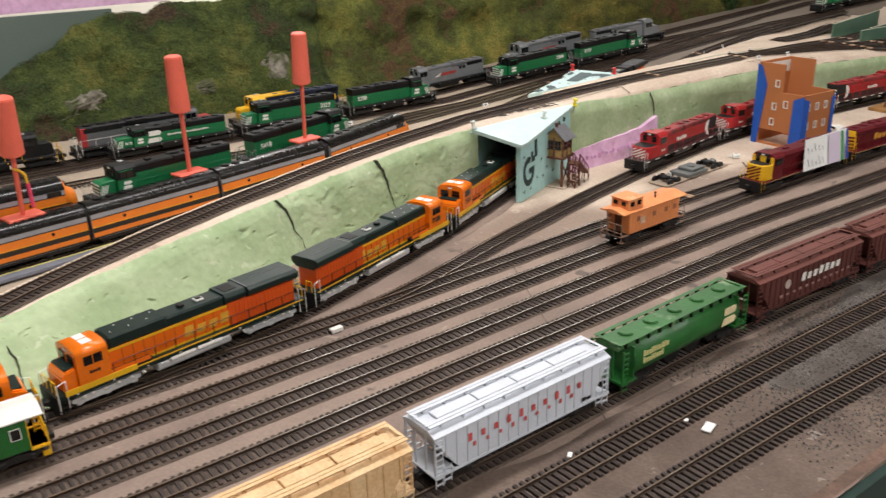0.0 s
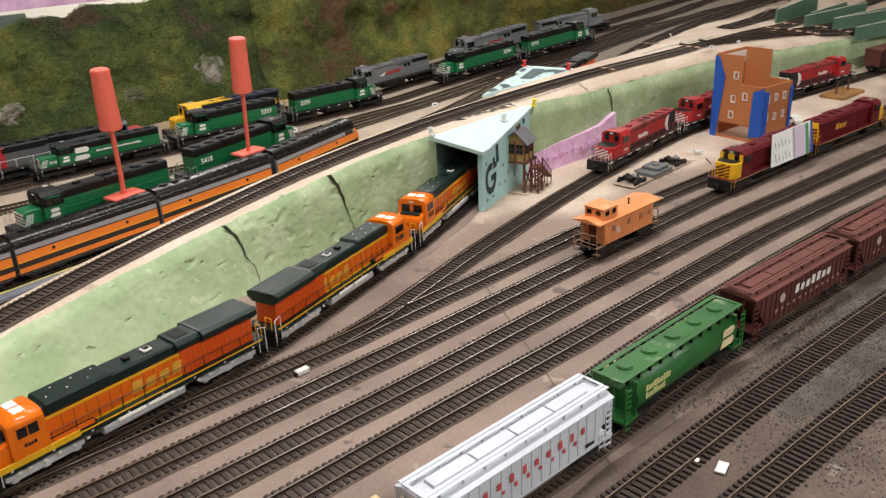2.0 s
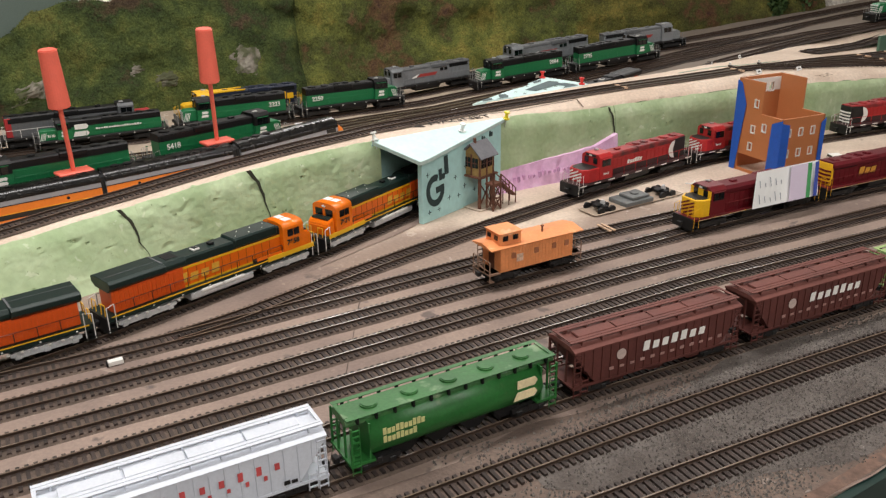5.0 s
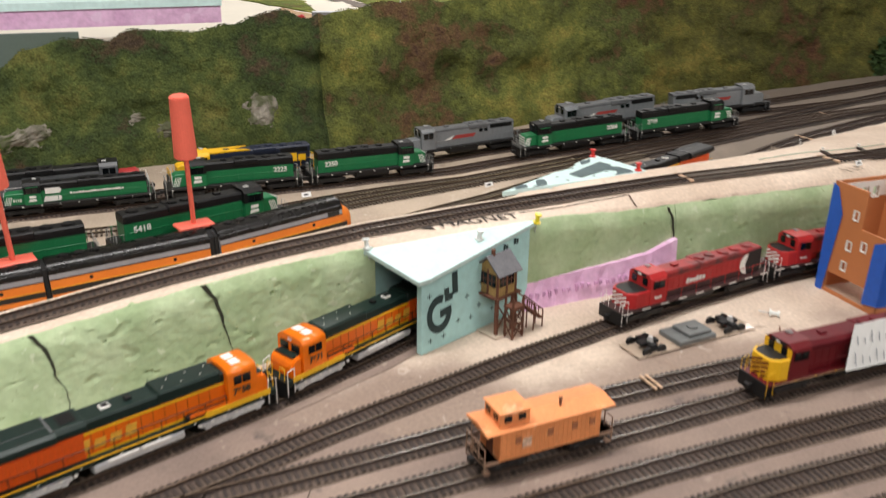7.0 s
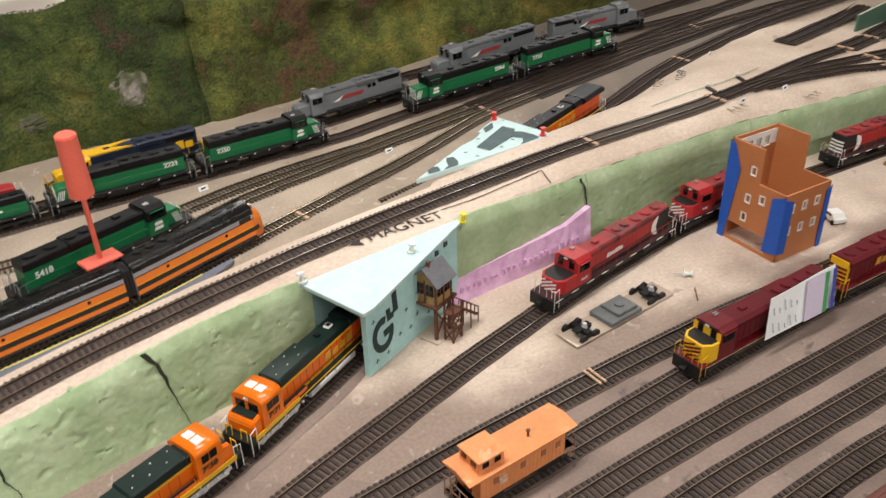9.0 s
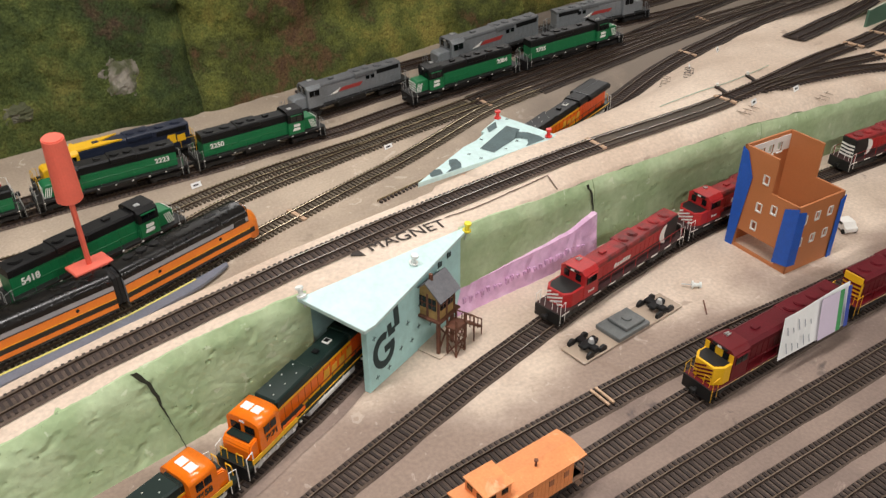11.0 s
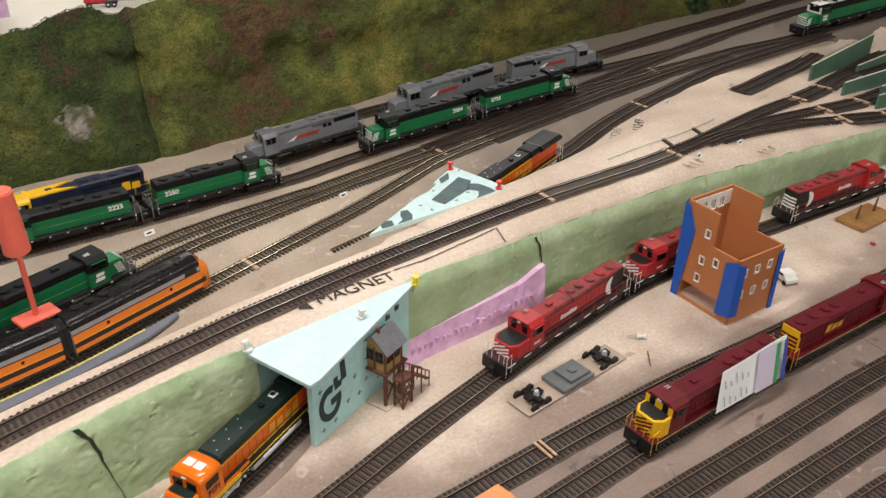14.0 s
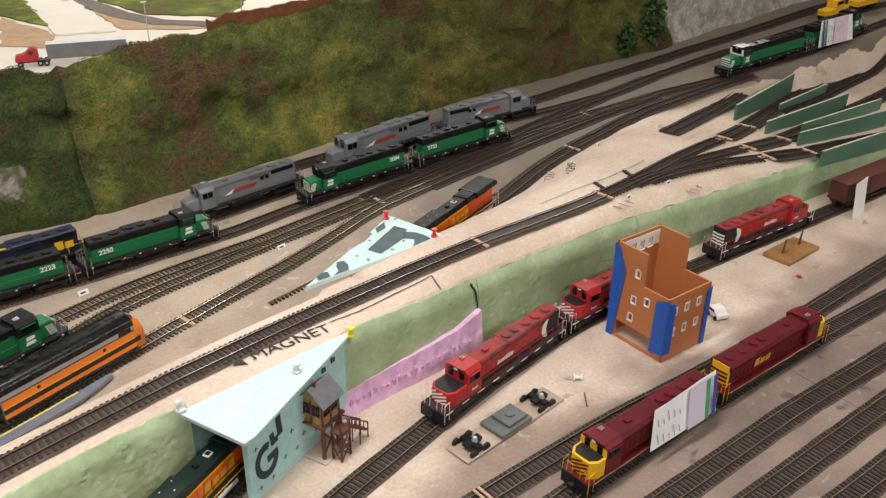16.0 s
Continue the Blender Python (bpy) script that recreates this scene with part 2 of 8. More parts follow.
# ---- mesh helpers ----
def box(bm, x0, x1, y0, y1, z0, z1, bevel=0.0):
    m = Matrix.Translation(((x0 + x1) / 2, (y0 + y1) / 2, (z0 + z1) / 2)) @ Matrix.Diagonal((abs(x1 - x0), abs(y1 - y0), abs(z1 - z0), 1))
    vs = bmesh.ops.create_cube(bm, size=1, matrix=m)["verts"]
    if bevel:
        es = list({e for v in vs for e in v.link_edges})
        bmesh.ops.bevel(bm, geom=es, offset=bevel, segments=1, affect="EDGES")
    return vs


def prism(bm, prof, a, b, axis="x"):
    """A closed outline drawn across an axis, pulled from a to b along it."""
    def at(u, v, w):
        return (w, u, v) if axis == "x" else (u, w, v) if axis == "y" else (u, v, w)
    va, vb = ([bm.verts.new(at(u, v, w)) for u, v in prof] for w in (a, b))
    k = len(prof)
    bm.faces.new(va)
    bm.faces.new(vb[::-1])
    for i in range(k):
        bm.faces.new((va[i], vb[i], vb[(i + 1) % k], va[(i + 1) % k]))


def cyl(bm, p, q, r, n=8, r2=None):
    p, q = Vector(p), Vector(q)
    d = q - p
    m = Matrix.Translation((p + q) / 2) @ d.to_track_quat("Z", "Y").to_matrix().to_4x4()
    bmesh.ops.create_cone(bm, cap_ends=True, segments=n, radius1=r, radius2=r if r2 is None else r2, depth=d.length, matrix=m)


def part(name, bm, material, parent=None, label="", at=None):
    """Links a bmesh (or a mesh that is shared) as one object under its thing."""
    if isinstance(bm, bmesh.types.BMesh):
        bmesh.ops.recalc_face_normals(bm, faces=bm.faces)
        me = bpy.data.meshes.new(name)
        bm.to_mesh(me)
        bm.free()
        for one in material if isinstance(material, (list, tuple)) else (material,):
            me.materials.append(one)
    else:
        me = bm
    ob = new(name, me)
    if parent is not None:
        ob.parent = parent
    if at is not None:
        ob.matrix_basis = at
    if label:
        tagged(ob, label)
    return ob


def thing(name, label, category, group="", kind=""):
    return tagged(new(name), label, category, group, kind)


def quick(name, material, parent, *boxes, bevel=0.0, label=""):
    bm = bmesh.new()
    for b in boxes:
        box(bm, *b, bevel)
    return part(name, bm, material, parent, label)


def each(name, material, parent, *boxes, bevel=0.0, label=""):
    """One object for each box."""
    return [quick(name, material, parent, b, bevel=bevel, label=label) for b in boxes]


def lettering(word, size, material, parent, m, name="lettering", bold=0.0):
    """Raised letters in the built-in font, as a mesh."""
    cu = bpy.data.curves.new("letters", "FONT")
    cu.body, cu.size, cu.extrude, cu.offset = word, size, 0.00015, bold
    cu.align_x, cu.align_y = "CENTER", "CENTER"
    tmp = bpy.data.objects.new("letters", cu)
    scene.collection.objects.link(tmp)
    dg = bpy.context.evaluated_depsgraph_get()
    me = bpy.data.meshes.new_from_object(tmp.evaluated_get(dg))
    bpy.data.objects.remove(tmp)
    me.materials.clear()
    me.materials.append(material)
    return part(name, me, material, parent, at=m)


def blocks(n, w, h, gap, material, parent, m, name="lettering_bar", slant=0.0):
    """A row of plain bars in place of a name."""
    bm = bmesh.new()
    for i in range(n):
        x = (i - (n - 1) / 2) * (w + gap)
        hh = h * (1.0 if i % 4 in (0, 3) else 0.78)
        prism(bm, [(x - w / 2, -h / 2), (x + w / 2, -h / 2), (x + w / 2 + slant, -h / 2 + hh), (x - w / 2 + slant, -h / 2 + hh)], 0, 0.00025, "z")
    return part(name, bm, material, parent, at=m)


RIGHTSIDE = pose(0, 0, 0, 90, 0, 0)      # faces -y
LEFTSIDE = pose(0, 0, 0, 90, 0, 180)     # faces +y


def side(x, z, y):
    """A plane on a vehicle's flank, at y below zero (near) or above (far)."""
    return Matrix.Translation((x, y, z)) @ (RIGHTSIDE if y < 0 else LEFTSIDE)


# ---- lines of the tracks, y and z as functions of x ----
class Line:
    def __init__(self, pts, z=0.0, smooth=0.05):
        p = np.array(pts, float)
        self.xs = np.arange(p[0, 0], p[-1, 0], 0.005)
        y = np.interp(self.xs, p[:, 0], p[:, 1])
        k = max(1, int(smooth / 0.005))
        ker = np.hanning(2 * k + 3)[1:-1]
        ker /= ker.sum()
        for _ in range(2):
            lead = y[0] + (y[0] - y[1]) * -np.arange(-len(ker), 0) * 1.0
            tail = y[-1] + (y[-1] - y[-2]) * np.arange(1, len(ker) + 1)
            y = np.convolve(np.concatenate((lead, y, tail)), ker, "same")[len(ker):-len(ker)]
        self.ys = y
        self.zf = z if callable(z) else (lambda x, z=z: z)
        d = np.hypot(np.diff(self.xs), np.diff(self.ys))
        self.s = np.concatenate(([0], np.cumsum(d)))

    def y(self, x):
        return float(np.interp(x, self.xs, self.ys))

    def at(self, x):
        return Vector((x, self.y(x), self.zf(x)))

    def at_s(self, s):
        return self.at(float(np.interp(s, self.s, self.xs)))

    def s_of(self, x):
        return float(np.interp(x, self.xs, self.s))


def main_z(x):
    return float(np.interp(x, [-0.5, 0.1, 0.2, 0.3, 0.4, 0.5, 0.6, 0.7, 0.9, 1.35, 1.66, 2.04, 3.2], [0.040, 0.054, 0.057, 0.062, 0.070, 0.081, 0.091, 0.097, 0.1, 0.104, 0.086, 0.066, 0.06]))


REAR = 0.027


def rear_z(x):
    """The rear yard climbs towards the throat."""
    return float(np.interp(x, [0.95, 1.4, 1.8, 2.1, 2.6, 3.3], [REAR, 0.055, 0.085, 0.115, 0.15, 0.17]))


L_A = Line([(-0.7, 0.60), (0, 0.622), (0.139, 0.629), (0.264, 0.635), (0.352, 0.638), (0.401, 0.641), (0.5, 0.650), (0.58, 0.656), (0.671, 0.664), (0.75, 0.672), (0.935, 0.680), (1.09, 0.683), (1.24, 0.677), (1.42, 0.676), (1.66, 0.684), (2.4, 0.70)])
L_BN = Line([(0.08, 0.628), (0.139, 0.632), (0.2, 0.640), (0.304, 0.667), (0.39, 0.698), (0.491, 0.737), (0.553, 0.762), (0.615, 0.790), (0.685, 0.822), (0.743, 0.853), (0.80, 0.893), (0.88, 0.960), (0.97, 1.01), (1.08, 1.062), (1.19, 1.102), (1.3, 1.135), (1.35, 1.149), (1.451, 1.176), (1.511, 1.183), (1.586, 1.19), (1.70, 1.207), (1.785, 1.213), (1.92, 1.2), (2.0, 1.19), (2.1, 1.18)], lambda x: float(np.interp(x, [0.8, 1.12, 1.34, 1.55], [0, 0.026, 0.034, rear_z(1.55)])) if x < 1.55 else rear_z(x))
L_CP = Line([(0.36, 0.637), (0.43, 0.648), (0.5, 0.670), (0.572, 0.695), (0.625, 0.713), (0.684, 0.730), (0.752, 0.750), (0.81, 0.768), (0.9, 0.790), (1.0, 0.816), (1.15, 0.842), (1.3, 0.856), (1.521, 0.848), (1.755, 0.838), (2.4, 0.82)])
L_B = Line([(-0.7, 0.55), (0.131, 0.580), (0.254, 0.585), (0.462, 0.597), (0.622, 0.609), (0.889, 0.627), (0.995, 0.634), (1.2, 0.641), (1.422, 0.640), (1.569, 0.635), (2.4, 0.61)])
L_C = Line([(-0.7, 0.49), (0.118, 0.527), (0.232, 0.533), (0.424, 0.542), (0.573, 0.554), (0.841, 0.570), (0.94, 0.572), (1.1, 0.572), (1.254, 0.574), (1.436, 0.567), (2.4, 0.55)])
L_D = Line([(-0.7, 0.44), (0.142, 0.477), (0.209, 0.480), (0.408, 0.493), (0.521, 0.498), (0.664, 0.507), (0.889, 0.521), (1.067, 0.520), (1.345, 0.518), (2.4, 0.50)])
L_E0 = Line([(0.3, 0.40), (0.45, 0.435), (0.6, 0.452), (0.8, 0.466), (1.012, 0.473), (1.2, 0.466), (2.4, 0.45)])
L_E = Line([(-0.7, 0.33), (0.1, 0.368), (0.265, 0.378), (0.45, 0.388), (0.64, 0.402), (0.82, 0.404), (1.2, 0.408), (2.4, 0.40)])
L_F1 = Line([(-0.7, 0.28), (0.3, 0.325), (0.52, 0.337), (0.614, 0.341), (0.722, 0.344), (0.861, 0.346), (2.4, 0.345)])
L_F2 = Line([(-0.7, 0.235), (0.3, 0.272), (0.459, 0.278), (0.55, 0.281), (0.709, 0.281), (0.831, 0.279), (2.4, 0.27)])
L_M = Line([(-0.5, 0.31), (-0.2, 0.532), (0.0, 0.688), (0.1, 0.759), (0.2, 0.809), (0.3, 0.848), (0.4, 0.872), (0.5, 0.886), (0.6, 0.893), (0.7, 0.905), (0.8, 0.918), (0.9, 0.928), (1.0, 0.937), (1.1, 0.944), (1.22, 0.944), (1.337, 0.946), (1.44, 0.966), (1.545, 0.992), (1.65, 1.015), (1.74, 1.027), (1.84, 1.047), (1.94, 1.075), (2.134, 1.125), (2.244, 1.14), (2.543, 1.193), (3.2, 1.3)], lambda x: main_z(x) + 0.001)


def gn_z(x):
    """The streamliner's track dips below the rest of the rear yard."""
    return float(np.interp(x, [0.2, 0.39, 0.56, 0.72, 0.85, 0.95], [0.001, 0.004, 0.008, 0.016, 0.024, REAR])) if x < 0.95 else rear_z(x)


L_GN = Line([(-0.5, 0.86), (0.0, 0.958), (0.1, 0.976), (0.221, 0.998), (0.39, 1.026), (0.56, 1.057), (0.65, 1.081), (0.735, 1.107), (0.8, 1.121), (0.889, 1.144), (0.993, 1.172), (1.07, 1.197), (1.14, 1.222), (1.3, 1.238), (1.5, 1.252), (1.7, 1.255), (1.85, 1.25)], gn_z)
L_R2 = Line([(-0.5, 0.95), (0.0, 1.005), (0.2, 1.033), (0.3, 1.050), (0.46, 1.084), (0.55, 1.107), (0.62, 1.133), (0.676, 1.163), (0.73, 1.186), (0.802, 1.202), (0.944, 1.230), (1.107, 1.242), (1.3, 1.250), (1.5, 1.263), (1.7, 1.266), (1.85, 1.252)], rear_z)
L_R2B = Line([(-0.5, 1.15), (0.2, 1.186), (0.4, 1.187), (0.55, 1.188), (0.655, 1.202), (0.723, 1.222), (0.802, 1.236), (0.944, 1.250), (1.107, 1.259), (1.3, 1.278), (1.45, 1.293), (1.6, 1.308), (1.75, 1.322), (1.92, 1.326)], rear_z)
L_R3 = Line([(-0.5, 1.23), (0.3, 1.277), (0.49, 1.286), (0.72, 1.290), (0.926, 1.301), (1.06, 1.311), (1.27, 1.305), (1.476, 1.294), (1.55, 1.287), (1.673, 1.272), (1.837, 1.255), (1.925, 1.23), (2.0, 1.212), (2.22, 1.186), (2.46, 1.186), (3.2, 1.19)], rear_z)
L_R4 = Line([(-0.5, 1.285), (0.3, 1.312), (0.5, 1.324), (0.7, 1.340), (0.913, 1.366), (1.114, 1.374), (1.16, 1.378), (1.385, 1.386), (1.5, 1.372), (1.6, 1.347), (1.776, 1.322), (1.917, 1.323), (2.073, 1.314), (2.26, 1.30), (2.478, 1.291), (3.2, 1.27)], rear_z)
L_R5 = Line([(0.95, 1.462), (1.35, 1.443), (1.651, 1.405), (1.815, 1.403), (1.99, 1.386), (2.15, 1.376), (2.36, 1.371), (2.59, 1.372), (3.2, 1.37)], rear_z)
RAIL = 0.0056


# ---- the room ----
def slab(name, x0, x1, y0, y1, z0, z1, material, label, category):
    return tagged(quick(name, material, None, (x0, x1, y0, y1, z0, z1)), label, category, kind="structure")


FLOOR = -0.95
slab("floor", -2.6, 5.0, -2.4, 4.4, FLOOR - 0.1, FLOOR, ROOMFLOOR, "grey vinyl floor of the club room", "floor")
slab("ceiling", -2.6, 5.0, -2.4, 4.4, CEIL, CEIL + 0.1, ROOMWALL, "pale ceiling of the club room", "ceiling")
slab("wall_south", -2.6, 5.0, -2.5, -2.4, FLOOR, CEIL, ROOMWALL, "cream wall of the club room", "wall")
slab("wall_north", -2.6, 5.0, 4.4, 4.5, FLOOR, CEIL, ROOMWALL, "cream wall of the club room", "wall")
slab("wall_west", -2.7, -2.6, -2.4, 4.4, FLOOR, CEIL, ROOMWALL, "cream wall of the club room", "wall")
slab("wall_east", 5.0, 5.1, -2.4, 4.4, FLOOR, CEIL, ROOMWALL, "cream wall of the club room", "wall")
for lx, ly, turn, power in LAMPS:
    t = thing("ceiling_light", "white strip light fixture on the ceiling", "ceiling light", "strip lights")
    quick("housing", WHITE, t, (-0.66, 0.66, -0.1, 0.1, CEIL - 0.065, CEIL), bevel=0.005)
    t.matrix_basis = pose(lx, ly, 0, 0, 0, turn)

# ---- the layout's boards ----
def board_edge(x):
    """The front edge of the board draws in towards the tracks on the right."""
    return float(np.interp(x, [-0.9, 0.5, 0.66, 0.8, 1.0, 3.4], [0.207, 0.208, 0.213, 0.229, 0.240, 0.246]))


def board_prism(name, near, far, z0, z1, material, label, category):
    xs = [-0.9, 0.5, 0.66, 0.8, 1.0, 3.4]
    bm = bmesh.new()
    prism(bm, [(x, near(x)) for x in xs] + [(x, far(x)) for x in xs[::-1]], z0, z1, "z")
    return tagged(part(name, bm, material), label, category, kind="structure")


board_prism("layout_board", lambda x: board_edge(x) + 0.0015, lambda x: 2.9, -0.05, 0.0, YARDPLASTER, "pale plastered layout board", "ground")
board_prism("fascia", lambda x: board_edge(x) - 0.0065, board_edge, -0.32, -0.001, FASCIA, "dark green painted fascia below the board edge", "fascia")


def sheet(name, x0, x1, lo, hi, z, material, label, step=0.02, wob=0.004, rows=2, lump=0.0):
    """A thin coat on the board between two lines, with an uneven edge."""
    bm = bmesh.new()
    xs = np.arange(x0, x1 + step / 2, step)
    cols = []
    for x in xs:
        a = lo(x) + wob * noise.noise((x * 14, 1.3, 0))
        b = hi(x) + wob * noise.noise((x * 14, 7.7, 0))
        cols.append([bm.verts.new((x, a + (b - a) * i / (rows - 1), (z(x) if callable(z) else z) + lump * noise.noise((x * 30, i * 0.9, 4)))) for i in range(rows)])
    for p, q in zip(cols, cols[1:]):
        for i in range(rows - 1):
            bm.faces.new((p[i], q[i], q[i + 1], p[i + 1]))
    ob = part(name, bm, material, None)
    return tagged(ob, label, "ground", kind="structure")


def yard_top(x):
    if x > 0.66:
        return L_A.y(x) + 0.0165
    return float(np.interp(x, [-0.9, 0.2, 0.52, 0.575, 0.60, 0.66, 0.9, 2.5, 3.4], [0.67, 0.70, 0.772, 0.74, 0.715, 0.692, 0.703, 0.715, 0.72]))


sheet("ground_yard", -0.9, 3.4, lambda x: board_edge(x) + 0.0017, yard_top, 0.0005, YARD, "mauve-grey painted yard surface", wob=0.006)
sheet("ground_strip", 0.5, 0.80, lambda x: L_BN.y(x) - 0.03, lambda x: L_BN.y(x) + 0.03, 0.0008, YARD, "grey painted strip below the tunnel track")
sheet("ground_front", -0.9, 3.4, lambda x: board_edge(x) + 0.006, lambda x: L_E.y(x) - 0.022, 0.0009, DARKYARD, "dark brown dusty ground along the front tracks", wob=0.012)
for sx, slope in ((0.484, 0.481), (1.32, 0.05)):
    # a joint between two boards, filled with dirt
    bm = bmesh.new()
    rows = []
    for y in np.arange(0.235, 0.665, 0.01):
        x = sx + slope * (y - 0.45) + 0.0006 * noise.noise((y * 60, sx, 0))
        w = 0.0004 + 0.0003 * abs(noise.noise((y * 40, sx, 4)))
        rows.append([bm.verts.new((x - w, y, 0.00085)), bm.verts.new((x + w, y, 0.00085))])
    for p, q in zip(rows, rows[1:]):
        bm.faces.new((p[0], p[1], q[1], q[0]))
    tagged(part("board_seam", bm, mat("dirt_filled_seam", (84, 72, 64), 0.9)), "thin dirt-filled joint between two layout boards", "seam", kind="structure")
def ballast_cover(x, y):
    """How thickly the grey ballast lies: it thins out towards the left and the board's edge."""
    k = min(1, max(0, (x - 0.50) / 0.20 - max(0, y - 0.33) * 3)) * min(1, max(0, (y - board_edge(x) - 0.008) / 0.02)) * min(1, max(0, (L_E.y(x) - 0.012 - y) / 0.018))
    return k + 0.55 * noise.noise((x * 22, y * 22, 5)) * (0 < k < 1)


def ballast():
    """Loose grey stones, each a small pointed chip."""
    rnd = random.Random(41)
    verts, faces, tone = [], [], []
    for _ in range(60000):
        x, y = rnd.uniform(0.42, 1.5), rnd.uniform(0.215, 0.40)
        if rnd.random() > ballast_cover(x, y) * (1.0 if x < 1.1 else 0.6):
            continue
        r, k = rnd.uniform(0.0006, 0.0015), len(verts)
        a0 = rnd.uniform(0, 6.28)
        for i in range(3):
            a_ = a0 + i * 2.09 + rnd.uniform(-0.4, 0.4)
            verts.append((x + r * math.cos(a_), y + r * math.sin(a_), 0.0008))
        verts.append((x + r * rnd.uniform(-0.4, 0.4), y + r * rnd.uniform(-0.4, 0.4), 0.0012 + r * rnd.uniform(0.7, 1.3)))
        faces += [(k, k + 1, k + 3), (k + 1, k + 2, k + 3), (k + 2, k, k + 3)]
    me = bpy.data.meshes.new("ballast")
    me.from_pydata(verts, [], faces)
    me.materials.append(CHIPS)
    tagged(new("ballast", me), "loose grey ballast chips between the front tracks", "ballast", kind="stuff")


def wedge(x, y, sign):
    """The ballast bed narrows to a point on the left."""
    k = min(1, max(0, (x - 0.575) / 0.22)) ** 0.7
    return 0.318 + (y - 0.318) * k + sign * 0.0005


sheet("ground_ballast", 0.58, 3.4, lambda x: wedge(x, board_edge(x) + 0.020, -1), lambda x: wedge(x, L_E.y(x) - 0.020, 1), 0.00125, GREYBALLAST, "grey ballast bed between the front tracks", wob=0.014)
CHIPS = bpy.data.materials.new("grey_ballast_chips")
CHIPS.use_nodes = True
cn, cl = CHIPS.node_tree.nodes, CHIPS.node_tree.links
geo, cr = cn.new("ShaderNodeNewGeometry"), cn.new("ShaderNodeValToRGB")
cr.color_ramp.elements[0].color, cr.color_ramp.elements[1].color = (*lin(78, 73, 69), 1), (*lin(126, 119, 113), 1)
cl.new(geo.outputs["Random Per Island"], cr.inputs["Fac"])
cl.new(cr.outputs["Color"], cn["Principled BSDF"].inputs["Base Color"])
cn["Principled BSDF"].inputs["Roughness"].default_value = 0.95
ballast()
sheet("ground_edge", -0.9, 3.4, lambda x: board_edge(x) + 0.0016, lambda x: board_edge(x) + 0.011, 0.0012, EDGE, "worn brown edge of the board", wob=0.0012)


def back_ground(x, y):
    """Height of the plastered ground behind the foam wall."""
    m = L_M.y(x)
    top, rear = main_z(x), rear_z(x)
    wide = float(np.interp(x, [0.9, 1.3, 1.9, 2.4], [0.036, 0.06, 0.11, 0.2]))
    fall = float(np.interp(x, [0.9, 1.2, 1.6], [0.05, 0.12, 0.15]))
    k = min(1, max(0, (y - m - wide * (0.8 if x < 0.9 else 1)) / fall))
    if x > 1.72:
        # beyond the short track panel the plaster climbs straight to the far main track
        lo = min(m + 0.05, L_R3.y(x) - 0.06)
        far = min(1, max(0, (y - lo) / (L_R3.y(x) - 0.022 - lo)))
        k += (far - k) * min(1, (x - 1.72) / 0.2)
    k = k * k * (3 - 2 * k)
    if x < 0.95:
        # the ground drops to the streamliner's track and climbs again behind it
        f = min(1, max(0, (y - L_GN.y(x) - 0.016) / 0.008))
        rear = gn_z(x) + (rear - gn_z(x)) * f
    base = top + (rear - top) * k
    if 1.2 < x < 2.05:
        # a cutting for the track that climbs out of the tunnel
        c = min(1, max(0, 1.6 - abs(y - L_BN.y(x)) / 0.03))
        base -= max(0, base - L_BN.zf(x) - 0.0005) * c * min(1, (x - 1.2) / 0.05)
    if x > 0.9:
        # the plaster rounds off towards the crest of the foam
        base -= crest_drop(x) * (1 - min(1, max(0, (y - FOAM_TOP.y(x)) / 0.030))) ** 1.5
    bumpy = 0.0012 * noise.noise((x * 25, y * 25, 0)) * min(1, abs(y - m) / 0.06)
    return base + bumpy


def crest_drop(x):
    return float(np.interp(x, [0.90, 1.02, 1.4, 1.7, 2.0], [0.0, 0.010, 0.015, 0.012, 0.006]))


FOAM_TOP = Line([(-0.5, 0.265), (-0.2, 0.49), (0.0, 0.652), (0.09, 0.722), (0.15, 0.757), (0.2, 0.771), (0.255, 0.793), (0.315, 0.811), (0.39, 0.829), (0.46, 0.839), (0.55, 0.855), (0.60, 0.859), (0.68, 0.862), (0.8, 0.868), (0.869, 0.872), (1.059, 0.893), (1.322, 0.897), (1.66, 0.893), (2.04, 0.885), (3.3, 0.87)], main_z, 0.03)
FOAM_BOT = Line([(-0.5, 0.20), (-0.2, 0.41), (0.0, 0.575), (0.094, 0.64), (0.175, 0.715), (0.29, 0.768), (0.416, 0.812), (0.548, 0.838), (0.68, 0.862), (0.8, 0.866), (0.869, 0.870), (1.07, 0.889), (1.349, 0.900), (1.66, 0.892), (2.04, 0.882), (3.3, 0.865)], 0, 0.03)

def plaster_edge(x):
    """Where the pale plaster meets the painted ground of the rear yard."""
    e = L_M.y(x) + (0.115 if x < 0.95 else 0.075) + 0.012 * noise.noise((x * 12, 7, 6)) + max(0, x - 1.15) * 0.55
    e = min(e, L_R3.y(x) - 0.035 + 0.012 * noise.noise((x * 12, 2, 8)))
    if 1.28 < x < 1.95:
        e = min(e, L_BN.y(x) - 0.006)
    return e + 0.004 * noise.noise((x * 60, 4, 3))


